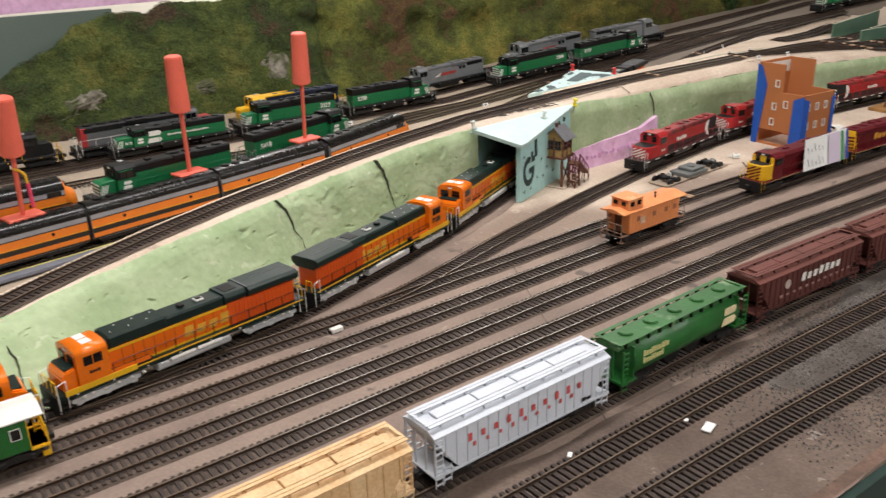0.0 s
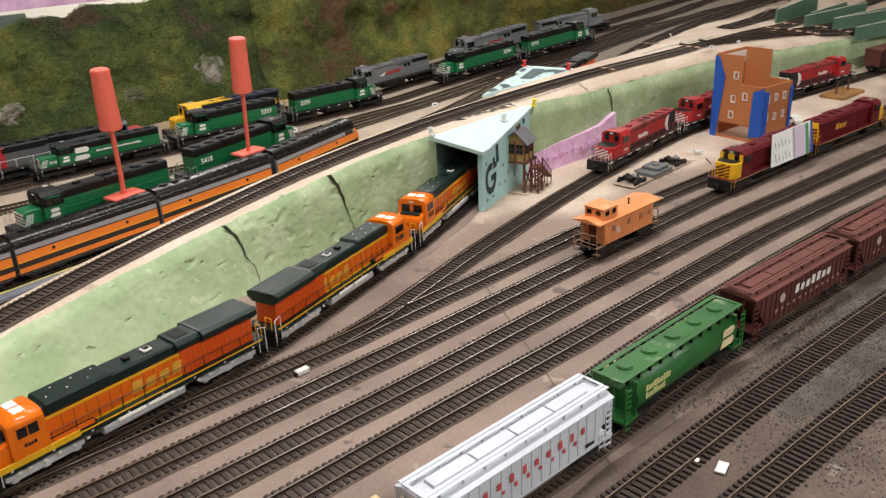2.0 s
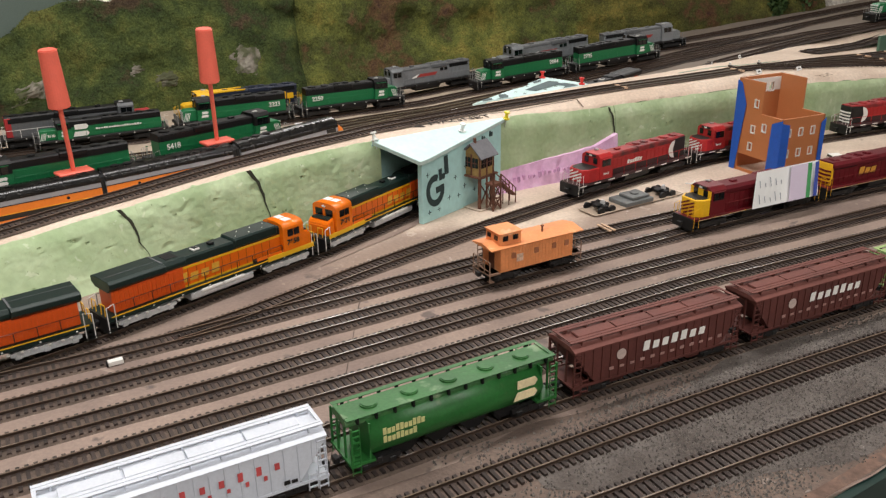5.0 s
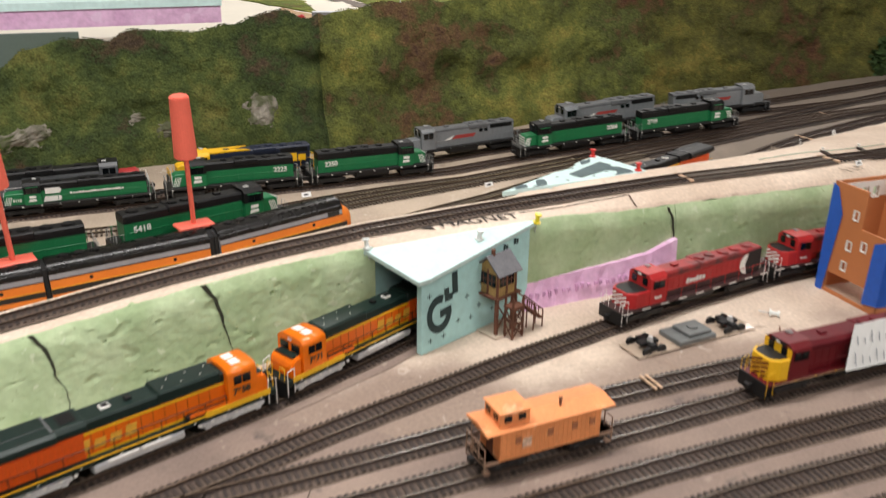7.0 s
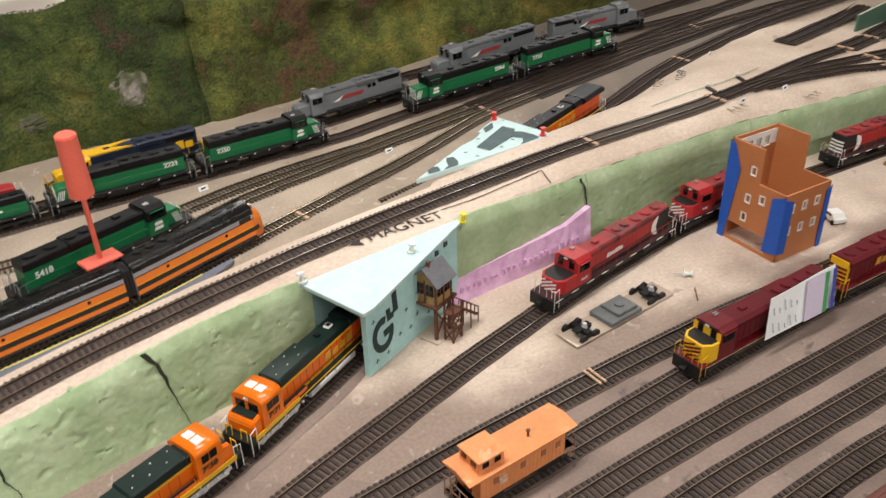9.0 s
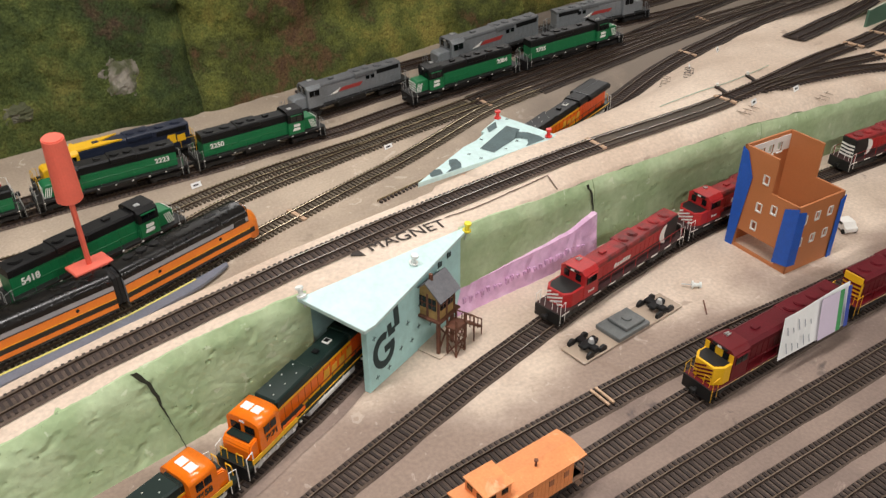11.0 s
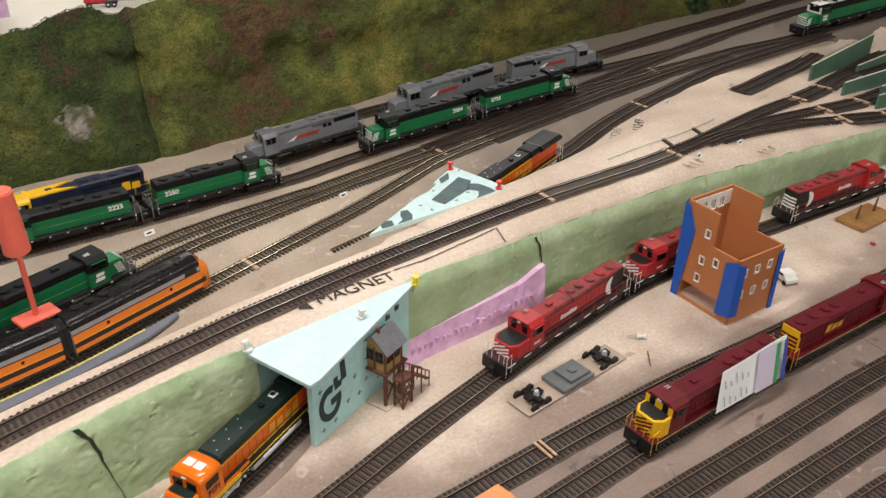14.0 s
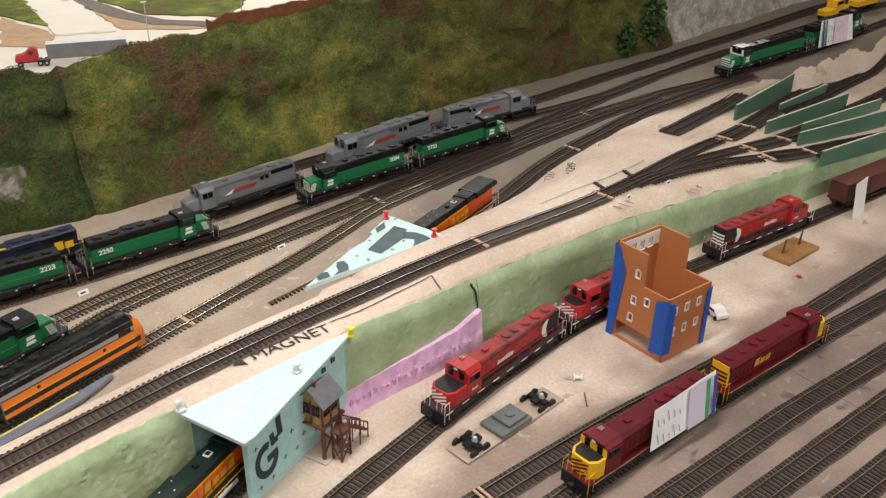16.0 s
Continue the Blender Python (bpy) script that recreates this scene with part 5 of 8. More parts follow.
def f_unit(label, nosed=False):
    """A streamlined cab or booster unit: black roof, grey band, orange sides with dark stripes."""
    t = thing("locomotive", label, "locomotive", "orange and black streamliner")
    L = 0.181
    x0, x1 = -L / 2 + 0.0066, L / 2 - (0.016 if nosed else 0.0066)
    w = 0.0172
    body = [(-w, 0.010), (-w, 0.0415), (-0.0150, 0.0475), (-0.0098, 0.0512), (0, 0.0524), (0.0098, 0.0512), (0.0150, 0.0475), (w, 0.0415), (w, 0.010)]
    bm = bmesh.new()
    prism(bm, body, x0, x1)
    b = part("body", bm, mat("light_grey_band_paint", (150, 152, 158), 0.4, var=0.1), t)
    bm = bmesh.new()
    arch = [((w + 0.0002) * math.copysign(abs(math.cos(a)) ** 0.72, -math.cos(a)), 0.0405 + 0.0122 * math.sin(a) ** 0.9) for a in np.linspace(0, math.pi, 19)]
    prism(bm, arch + [(0.0145, 0.0440), (0, 0.0500), (-0.0145, 0.0440)], x0 - 0.0003, x1 + 0.0003)
    roof = part("roof", bm, GLOSSBLACK, t)
    for f in roof.data.polygons:
        f.use_smooth = len(f.vertices) == 4
    roof.data.set_sharp_from_angle(angle=0.9)
    for name, m, z0, z1 in (("orange_band", GNORANGE, 0.0118, 0.0345), ("top_stripe", BLACK, 0.0339, 0.0349), ("lower_stripe", mat("brown_black_paint", (34, 30, 22), 0.45), 0.0180, 0.0238), ("gold_line", YELLOW, 0.0242, 0.0247), ("skirt_line", BLACK, 0.0105, 0.0124)):
        p = 0.0003 if "band" in name else 0.0005
        each(name, m, t, (x0, x1, -w - p, -w + 0.0005, z0, z1), (x0, x1, w - 0.0005, w + p, z0, z1))
    for x in np.linspace(x0 + 0.04, x1 - 0.04, 2):
        for y in (-w, w):
            bm = bmesh.new()
            cyl(bm, (x, y - 0.0007, 0.0298), (x, y + 0.0007, 0.0298), 0.0019, 12)
            part("porthole", bm, GLASS, t)
    for x in np.linspace(x0 + 0.018, x0 + 0.05, 3):
        fan(roof, x, 0.0522, 0.0058, SOOT)
    for x in np.linspace(x1 - 0.075, x1 - 0.022, 7):
        fan(roof, x, 0.0508, 0.0026, SOOT, -0.0085)
    each("roof_lift_bar", SOOT, roof, (x1 - 0.045, x1 - 0.030, -0.003, 0.001, 0.0525, 0.0532), (x1 - 0.024, x1 - 0.012, -0.003, 0.001, 0.0525, 0.0532), bevel=0.0002)
    quick("underframe", BLACK, t, (x0 + 0.006, x1 - 0.004, -0.0145, 0.0145, 0.0065, 0.0102))
    for s in (-1, 1):
        truck(t, s * L * 0.29, 2, 0.0315, BLACK)
        quick("diaphragm", TYRE, t, (s * L / 2 - 0.0068 if s > 0 else -L / 2 - 0.0002, s * L / 2 + 0.0002 if s > 0 else -L / 2 + 0.0068, -0.0146, 0.0146, 0.012, 0.0478), bevel=0.002) if not (nosed and s > 0) else None
    if nosed:
        bm = bmesh.new()
        rings = []
        for k, (dx, hw, zt, zl) in enumerate(((0, w, 0.0524, 0.010), (0.003, w * 0.99, 0.0500, 0.009), (0.0055, w * 0.97, 0.0415, 0.0085), (0.011, w * 0.86, 0.0385, 0.008), (0.0152, w * 0.62, 0.0350, 0.008), (0.0168, w * 0.3, 0.031, 0.0085))):
            ring = []
            for a in np.linspace(0, math.pi, 13):
                ring.append(bm.verts.new((x1 + dx, -hw * math.cos(a), zl + (zt - zl) * min(1, 0.55 + 0.45 * math.sin(a)) if 0.01 < a < 3.13 else zl)))
            rings.append(ring)
        for p, q in zip(rings, rings[1:]):
            for i in range(12):
                bm.faces.new((p[i], p[i + 1], q[i + 1], q[i]))
            bm.faces.new((p[12], p[0], q[0], q[12]))
        bm.faces.new(rings[-1])
        nz = part("nose", bm, GNORANGE, t)
        for f in nz.data.polygons:
            f.use_smooth = True
        each("nose_stripe", BLACK, t, (x1, x1 + 0.006, -w - 0.0004, -w + 0.002, 0.0180, 0.0238), (x1, x1 + 0.006, w - 0.002, w + 0.0004, 0.0180, 0.0238))
        each("cab_side_window", GLASS, t, (x1 - 0.020, x1 - 0.004, -w - 0.0004, -w + 0.001, 0.0345, 0.0402), (x1 - 0.020, x1 - 0.004, w - 0.001, w + 0.0004, 0.0345, 0.0402))
        for y in (-0.0095, 0.0025):
            quick("windshield", GLASS, t, (x1 + 0.0035, x1 + 0.0052, y, y + 0.007, 0.0425, 0.0478))
    return t


def bogie_pair(t, L, material=BLACK):
    for s in (-1, 1):
        truck(t, s * (L / 2 - 0.026), 2, 0.0198, material)
        coupler(t, s * (L / 2 - 0.006))


def ladder(parent, x, y, z0, z1, material, n=5, w=0.006):
    bm = bmesh.new()
    for k in (-w / 2, w / 2):
        cyl(bm, (x + k, y, z0), (x + k, y, z1), 0.0004, 5)
    for i in range(n):
        z = z0 + (z1 - z0) * (i + 0.5) / n
        box(bm, x - w / 2, x + w / 2, y - 0.0006, y + 0.0006, z - 0.0004, z + 0.0004)
    return part("ladder", bm, material, parent)


def ribbed_hopper(label, body, top, n_ribs, words=(), group="covered hoppers", rib=None):
    """A covered hopper with ribbed flanks, sloped end sheets and a hatch trough along the roof."""
    t = thing("covered_hopper", label, "hopper car", group)
    L = 0.176
    e = L / 2 - 0.004
    rib = rib or body
    w = 0.0172
    bm = bmesh.new()
    prism(bm, [(-e + 0.002, 0.0432), (e - 0.002, 0.0432), (e - 0.002, 0.0395), (e - 0.018, 0.0165), (e - 0.022, 0.0135), (-e + 0.022, 0.0135), (-e + 0.018, 0.0165), (-e + 0.002, 0.0395)], -w, w, "y")
    b = part("body", bm, body, t)
    bm = bmesh.new()
    prism(bm, [(-w - 0.0008, 0.0430), (-w - 0.0008, 0.0440), (-0.0105, 0.0468), (0.0105, 0.0468), (w + 0.0008, 0.0440), (w + 0.0008, 0.0430)], -e, e)
    roof = part("roof", bm, top, t)
    hatch = each("hatch_cover", top, roof, *[(a, b_, -0.0050, 0.0050, 0.0467, 0.0492) for a, b_ in zip(np.linspace(-e + 0.012, e - 0.012, 5)[:-1] + 0.0006, np.linspace(-e + 0.012, e - 0.012, 5)[1:] - 0.0006)], bevel=0.0004)
    each("running_board", top, roof, *[(-e, e, s * y - 0.0014, s * y + 0.0014, 0.0494, 0.0500) for s in (-1, 1) for y in (0.0086, 0.0120)], (-e, -e + 0.0024, -0.0070, 0.0070, 0.0494, 0.0500), (e - 0.0024, e, -0.0070, 0.0070, 0.0494, 0.0500))
    each("board_support", top, roof, *[(x - 0.0004, x + 0.0004, s * 0.0103 - 0.003, s * 0.0103 + 0.003, 0.0455, 0.0494) for x in np.linspace(-e + 0.01, e - 0.01, 9) for s in (-1, 1)])
    for x in np.linspace(-e + 0.010, e - 0.010, n_ribs):
        k = max(0, (abs(x) - (e - 0.022)) / 0.020)
        z0 = 0.0138 + k * 0.021
        me = shared(f"side_rib{rib.name}{round(z0, 5)}", lambda bm: box(bm, -0.0007, 0.0007, -0.0007, 0.0007, z0, 0.0428), rib)
        for y in (-w, w):
            part("side_rib", me, rib, b, at=Matrix.Translation((x, y, 0)))
    each("side_sill", body, t, (-e, e, -w - 0.0004, -w + 0.001, 0.0122, 0.0142), (-e, e, w - 0.001, w + 0.0004, 0.0122, 0.0142))
    quick("centre_sill", BLACK, t, (-e, e, -0.003, 0.003, 0.0100, 0.0128))
    for s in (-1, 1):
        bm = bmesh.new()
        for y in (-w + 0.001, w - 0.001, -0.006, 0.006):
            box(bm, s * (e - 0.0015) - 0.0006, s * (e - 0.0015) + 0.0006, y - 0.0006, y + 0.0006, 0.0122, 0.0432)
        box(bm, min(s * e, s * (e - 0.018)), max(s * e, s * (e - 0.018)), -w, w, 0.0122, 0.0134)
        part("end_frame", bm, body, t)
        for y in (-w, w):
            ladder(t, s * (e - 0.004), y, 0.0045, 0.043, body, 8)
            ladder(t, s * (e - 0.011), y, 0.006, 0.020, body, 3)
    for x in (-0.040, 0.0, 0.040):
        bm = bmesh.new()
        prism(bm, [(x - 0.019, 0.0136), (x + 0.019, 0.0136), (x + 0.006, 0.0060), (x - 0.006, 0.0060)], -0.0125, 0.0125, "y")
        part("hopper_chute", bm, body if body is not HOPWHITE else BLACK, t)
    bogie_pair(t, L)
    for fn in words:
        fn(t, w)
    return t


def round_hopper(label, body, top, words=()):
    """A cylindrical-sided covered hopper with round hatches and a roof walk."""
    t = thing("covered_hopper", label, "hopper car", "covered hoppers")
    L = 0.176
    e = L / 2 - 0.004
    prof = []
    for a in np.linspace(-0.42 * math.pi, 0.42 * math.pi, 15):
        prof.append((0.0178 * math.cos(a), 0.0265 + 0.0170 * math.sin(a)))
    prof = prof + [(-y, z) for y, z in prof[::-1]]
    bm = bmesh.new()
    prism(bm, prof, -e + 0.014, e - 0.014)
    b = part("barrel", bm, body, t)
    for f in b.data.polygons:
        f.use_smooth = len(f.vertices) == 4
    bm = bmesh.new()
    prism(bm, [(-0.0112, 0.0396), (-0.0112, 0.0420), (-0.0088, 0.0446), (0.0088, 0.0446), (0.0112, 0.0420), (0.0112, 0.0396)], -e, e)
    roof = part("roof", bm, top, t)
    for x in np.linspace(-e + 0.022, e - 0.022, 5):
        bm = bmesh.new()
        cyl(bm, (x, 0, 0.0444), (x, 0, 0.0458), 0.0062, 20)
        cyl(bm, (x, 0, 0.0458), (x, 0, 0.0464), 0.0054, 20)
        part("round_hatch", bm, top, roof)
    each("running_board", top, roof, (-e, e, -0.0138, -0.0100, 0.0452, 0.0456), (-e, e, 0.0100, 0.0138, 0.0452, 0.0456), (-e, -e + 0.003, -0.0098, 0.0098, 0.0452, 0.0456), (e - 0.003, e, -0.0098, 0.0098, 0.0452, 0.0456))
    each("board_support", SOOT, roof, *[(x - 0.0008, x + 0.0008, s * 0.0122 - 0.0014, s * 0.0122 + 0.0014, 0.0405, 0.0452) for x in np.linspace(-e + 0.008, e - 0.008, 12) for s in (-1, 1)])
    for s in (-1, 1):
        bm = bmesh.new()
        for y in (-0.0165, 0.0165, -0.006, 0.006):
            box(bm, s * (e - 0.0012) - 0.0007, s * (e - 0.0012) + 0.0007, y - 0.0007, y + 0.0007, 0.0115, 0.0410)
        box(bm, min(s * e, s * (e - 0.018)), max(s * e, s * (e - 0.018)), -0.0170, 0.0170, 0.0112, 0.0132)
        box(bm, s * (e - 0.0145) - 0.0006, s * (e - 0.0145) + 0.0006, -0.0165, 0.0165, 0.0130, 0.0408)
        part("end_frame", bm, body, t)
        for y in (-0.0168, 0.0168):
            ladder(t, s * (e - 0.004), y, 0.0045, 0.041, body, 8)
    for x in (-0.042, -0.014, 0.014, 0.042):
        bm = bmesh.new()
        prism(bm, [(x - 0.012, 0.0136), (x + 0.012, 0.0136), (x + 0.005, 0.0062), (x - 0.005, 0.0062)], -0.0115, 0.0115, "y")
        part("hopper_chute", bm, SOOT, t)
    quick("centre_sill", BLACK, t, (-e, e, -0.003, 0.003, 0.0095, 0.0125))
    bogie_pair(t, L)
    for fn in words:
        fn(t, 0.0178)
    return t


def caboose(label, body, roofm, endm, bay=False):
    t = thing("caboose", label, "caboose", "cabooses")
    L = 0.122
    e, w = L / 2 - 0.003, 0.0162
    b = quick("body", body, t, (-e + 0.013, e - 0.013, -w, w, 0.0130, 0.0385), bevel=0.0004)
    strip = shared("board_batten" + body.name, lambda bm: box(bm, -0.00035, 0.00035, -0.0002, 0.0002, 0.0135, 0.0375), body)
    for i in range(22):
        for y in (-w, w):
            part("batten", strip, body, b, at=Matrix.Translation((-e + 0.0145 + i * (2 * e - 0.029) / 21, y, 0)))
    bm = bmesh.new()
    prism(bm, [(-w - 0.0016, 0.0382), (-w - 0.0016, 0.0392), (0, 0.0425), (w + 0.0016, 0.0392), (w + 0.0016, 0.0382)], -e + 0.001, e - 0.001)
    roof = part("roof", bm, roofm, t)
    if not bay:
        c = quick("cupola", body, t, (-0.044, -0.018, -0.0125, 0.0125, 0.0395, 0.0520), bevel=0.0006)
        quick("cupola_roof", roofm, c, (-0.0452, -0.0168, -0.0138, 0.0138, 0.0520, 0.0530), bevel=0.0004)
        for x in (-0.0402, -0.0282):
            for y in (-0.0127, 0.0127):
                pane(c, x, x + 0.006, y, 0.0445, 0.0495)
        for y in (-0.009, 0.003):
            end_pane(c, -0.0442, y, y + 0.006, 0.0450, 0.0495)
        bm = bmesh.new()
        cyl(bm, (0.014, -0.004, 0.041), (0.014, -0.004, 0.0475), 0.0010, 8)
        cyl(bm, (0.014, -0.004, 0.0475), (0.014, -0.004, 0.0485), 0.0018, 8)
        part("smoke_stack", bm, WOODBROWN, t)
    quick("underframe", BLACK, t, (-e, e, -0.013, 0.013, 0.0105, 0.0132))
    for s in (-1, 1):
        quick("platform", endm, t, (min(s * e, s * (e - 0.013)), max(s * e, s * (e - 0.013)), -w, w, 0.0118, 0.0132))
        bm = bmesh.new()
        x = s * (e - 0.001)
        for y in (-w + 0.001, -0.005, 0.005, w - 0.001):
            cyl(bm, (x, y, 0.0045 if abs(y) > 0.01 else 0.0125), (x, y, 0.0262), 0.0006, 6)
        cyl(bm, (x, -w + 0.001, 0.0262), (x, w - 0.001, 0.0262), 0.0005, 6)
        box(bm, min(x, x - s * 0.005), max(x, x - s * 0.005), -w, -w + 0.006, 0.0042, 0.0052)
        box(bm, min(x, x - s * 0.005), max(x, x - s * 0.005), w - 0.006, w, 0.0042, 0.0052)
        box(bm, x - 0.0004, x + 0.0004, -w, w, 0.0160, 0.0168)
        part("end_railing", bm, endm, t)
        ladder(t, s * (e - 0.003), 0.006, 0.013, 0.040, endm, 6)
        quick("end_door", WOODBROWN if not bay else YELLOW, t, (s * (e - 0.013) - 0.0004, s * (e - 0.013) + 0.0004, -0.005, 0.005, 0.0135, 0.0345))
        if bay:
            each("end_panel", YELLOW, t, (s * (e - 0.0128) - 0.0003, s * (e - 0.0128) + 0.0003, -w, -0.0055, 0.0135, 0.038), (s * (e - 0.0128) - 0.0003, s * (e - 0.0128) + 0.0003, 0.0055, w, 0.0135, 0.038))
    for x in (-0.032, -0.004, 0.018, 0.034):
        for y in (-w - 0.0002, w + 0.0002):
            if not bay:
                quick("window", mat("dusty_orange_window", (176, 112, 78), 0.5), b, (x, x + 0.0050, y - 0.0004, y + 0.0004, 0.0260, 0.0320))
                continue
            p = pane(b, x, x + 0.0062, y, 0.0245, 0.0325)
            quick("window_frame", body if not bay else WHITE, p, (x - 0.0006, x, y - 0.0006, y + 0.0006, 0.0240, 0.0330), (x + 0.0062, x + 0.0068, y - 0.0006, y + 0.0006, 0.0240, 0.0330), (x, x + 0.0062, y - 0.0006, y + 0.0006, 0.0325, 0.0331), (x, x + 0.0062, y - 0.0006, y + 0.0006, 0.0239, 0.0245))
    for s in (-1, 1):
        blocks(1 if not bay else 3, 0.008 if not bay else 0.003, 0.008 if not bay else 0.004, 0.0008, WHITE if bay else mat("chalky_emblem", (236, 196, 168), 0.7, var=0.3, scale=200), t, side(-0.022, 0.0255, s * (w + 0.0003)))
    bogie_pair(t, L)
    return t


# the moving orange train, where it stands half inside the tunnel
GNAME = "orange and green locomotives"
def on_line(ob, line, s0, length, flip=False):
    return place(ob, line, float(np.interp(s0, line.s, line.xs)), float(np.interp(s0 + length, line.s, line.xs)), flip)


PITCH = 0.250
s34 = 0.514
on_line(ge("orange and green locomotive with its rear half inside the tunnel mouth", GNAME, number="7671"), L_BN, s34, PITCH, True)
on_line(ge("orange and green locomotive coupled cab to cab behind the tunnel", GNAME, number="7658"), L_BN, s34 - PITCH, PITCH)
on_line(ge("orange and green locomotive coupled back to back in the consist", GNAME), L_BN, s34 - 2 * PITCH, PITCH, True)
a_end = L_A.s_of(float(np.interp(s34 - 2 * PITCH, L_BN.s, L_BN.xs)))
on_line(ge("orange and green locomotive at the tail of the consist", GNAME), L_A, a_end - PITCH, PITCH)
on_line(ge("orange and green locomotive hidden under the embankment", GNAME), L_BN, s34 + PITCH, PITCH)
on_line(ge("orange and black locomotive leaving the tunnel at the rear", GNAME, dark=True), L_BN, L_BN.s_of(1.300) - PITCH, PITCH, True)

# red locomotives
CPG = "red locomotives"
def cp_mark(t, x, w=0.0114):
    """A black rear panel whose wedge cuts into a white half disc."""
    for s in (-1, 1):
        bm = bmesh.new()
        prism(bm, [(0.0, -0.0135), (s * 0.0225, -0.0135), (s * 0.0225, 0.0130), (0.0, 0.0130)], 0, 0.0002, "z")
        part("black_panel", bm, BLACK, t, at=side(x, 0.0325, s * w))
        bm = bmesh.new()
        arc = [(-s * 0.0128 * math.sin(a), 0.0122 * math.cos(a)) for a in np.linspace(0, math.pi, 13)]
        prism(bm, arc + [(-s * 0.0038, 0.0)], 0.0003, 0.0005, "z")
        part("white_emblem", bm, WHITE, t, at=side(x, 0.0315, s * w))
        bm = bmesh.new()
        prism(bm, [(0, 0.0118), (-s * 0.0037, 0), (0, -0.0118)], 0.0, 0.0003, "z")
        part("black_wedge", bm, BLACK, t, at=side(x, 0.0315, s * w))


def cp(label, L, **k):
    t = emd(label, L, body=RED, upper=mat("dusty_red_paint", (158, 40, 42), 0.55, var=0.35, scale=50, rgb2=(88, 42, 42)), cab=RED, nose=RED, rails=WHITE, siderails=RED, frame=mat("dusty_black_band", (70, 42, 42), 0.6, var=0.3, scale=60), mark=None, stripes=WHITE, hood_end=BLACK, group=CPG, word=0, split=0.041, cabroof=RED, dash=0.012, grille=False, **k)
    for s in (-1, 1):
        blocks(6, 0.0040, 0.0056, 0.0010, WHITE, t, side(0.004, 0.0315, s * 0.0115), slant=0.0012)
        quick("lower_band", mat("dusty_black_band", (70, 42, 42), 0.6, var=0.3, scale=60), t, (-L / 2 + 0.018, L / 2 - 0.075, *sorted((s * 0.0109, s * 0.0113)), 0.0186, 0.0262))
        blocks(4, 0.0020, 0.0030, 0.0006, WHITE, t, side(L / 2 - 0.0555 + (0.008 if L < 0.22 else 0), 0.0255, s * 0.0169))
    cp_mark(t, -L / 2 + 0.040)
    return t


place(cp("bright red six-axle locomotive with striped nose beside the pink foam", 0.241), L_CP, 0.922, 1.158, True)
place(cp("short red locomotive with striped nose passing behind the tall building", 0.207), L_CP, 1.160, 1.365, True)
place(cp("red six-axle locomotive with a striped rear behind the building", 0.241), L_CP, 1.478, 1.718)

# maroon locomotives with yellow noses
TWG = "maroon and yellow locomotives"
def tw(label, **k):
    t = emd(label, 0.222, body=MAROON, upper=MAROONROOF, cab=MAROON, nose=YELLOW, rails=YELLOW, mark=None, stripes=MAROON, hood_end=YELLOW, group=TWG, frame=MAROON, cabroof=MAROON, siderails=MAROON, nose_h=0.0385, nose_w=0.0138, nose_gap=0.0045, end_depth=0.003, nose_len=0.0135, **k)
    bm = bmesh.new()
    prism(bm, [(-0.0134, 0.0405), (-0.0134, 0.0448), (-0.0098, 0.0481), (0.0098, 0.0481), (0.0134, 0.0448), (0.0134, 0.0405)], -0.094, 0.058)
    part("roof_cowl", bm, MAROONROOF, t)
    each("sill_line", mat("cream_line_paint", (206, 178, 140), 0.5), t, (-0.098, 0.098, -0.0173, -0.0168, 0.0150, 0.0155), (-0.098, 0.098, 0.0168, 0.0173, 0.0150, 0.0155))
    return t


t = place(tw("maroon locomotive with a yellow nose and a leaning paper sheet"), L_B, 0.967, 1.188, True)
xf = 0.222 / 2 - 0.006 - 0.010 - 0.0135 + 0.0001
each("cab_face", YELLOW, t, (xf, xf + 0.0005, -0.0164, 0.0164, 0.0370, 0.0388), (xf, xf + 0.0005, -0.0164, -0.0112, 0.0388, 0.0470), (xf, xf + 0.0005, 0.0112, 0.0164, 0.0388, 0.0470), (xf, xf + 0.0005, -0.0044, 0.0044, 0.0388, 0.0470), bevel=0.0001)
t = place(tw("maroon locomotive with yellow striped end coupled behind another"), L_B, 1.190, 1.411)
for s in (-1, 1):
    blocks(3, 0.0085, 0.0095, 0.0022, mat("gold_paint", (222, 160, 60), 0.5), t, side(-0.03, 0.031, s * 0.0117), slant=0.0018)

# green locomotives of the rear yard
BNG = "green and black locomotives"
def bn(label, L=0.207, number="", **k):
    k.setdefault("split", 0.0365)
    k.setdefault("cabtop", SOOT)
    t = emd(label, L, number=number, group=BNG, siderails=BNGREEN, rails=RAILGREY, dash=0.0024, **k)
    xn = L / 2 - 0.006 - 0.010
    for i in range(4):
        # white slanting bars across the low nose
        z = 0.0190 + i * 0.0042
        bm = bmesh.new()
        prism(bm, [(-0.0100, z), (0.0100, z - 0.0006), (0.0100, z + 0.0012), (-0.0100, z + 0.0018)], xn + 0.0001, xn + 0.0006)
        part("nose_stripe", bm, WHITE, t)
        for s_ in (-1, 1):
            bm = bmesh.new()
            y = s_ * 0.0107
            x = xn - 0.0075 + i * 0.0022
            prism(bm, [(x, 0.0186), (x + 0.0010, 0.0186), (x - 0.0030, 0.0310), (x - 0.0040, 0.0310)], min(y, y + s_ * 0.0004), max(y, y + s_ * 0.0004), "y")
            part("nose_stripe", bm, WHITE, t)
    return t


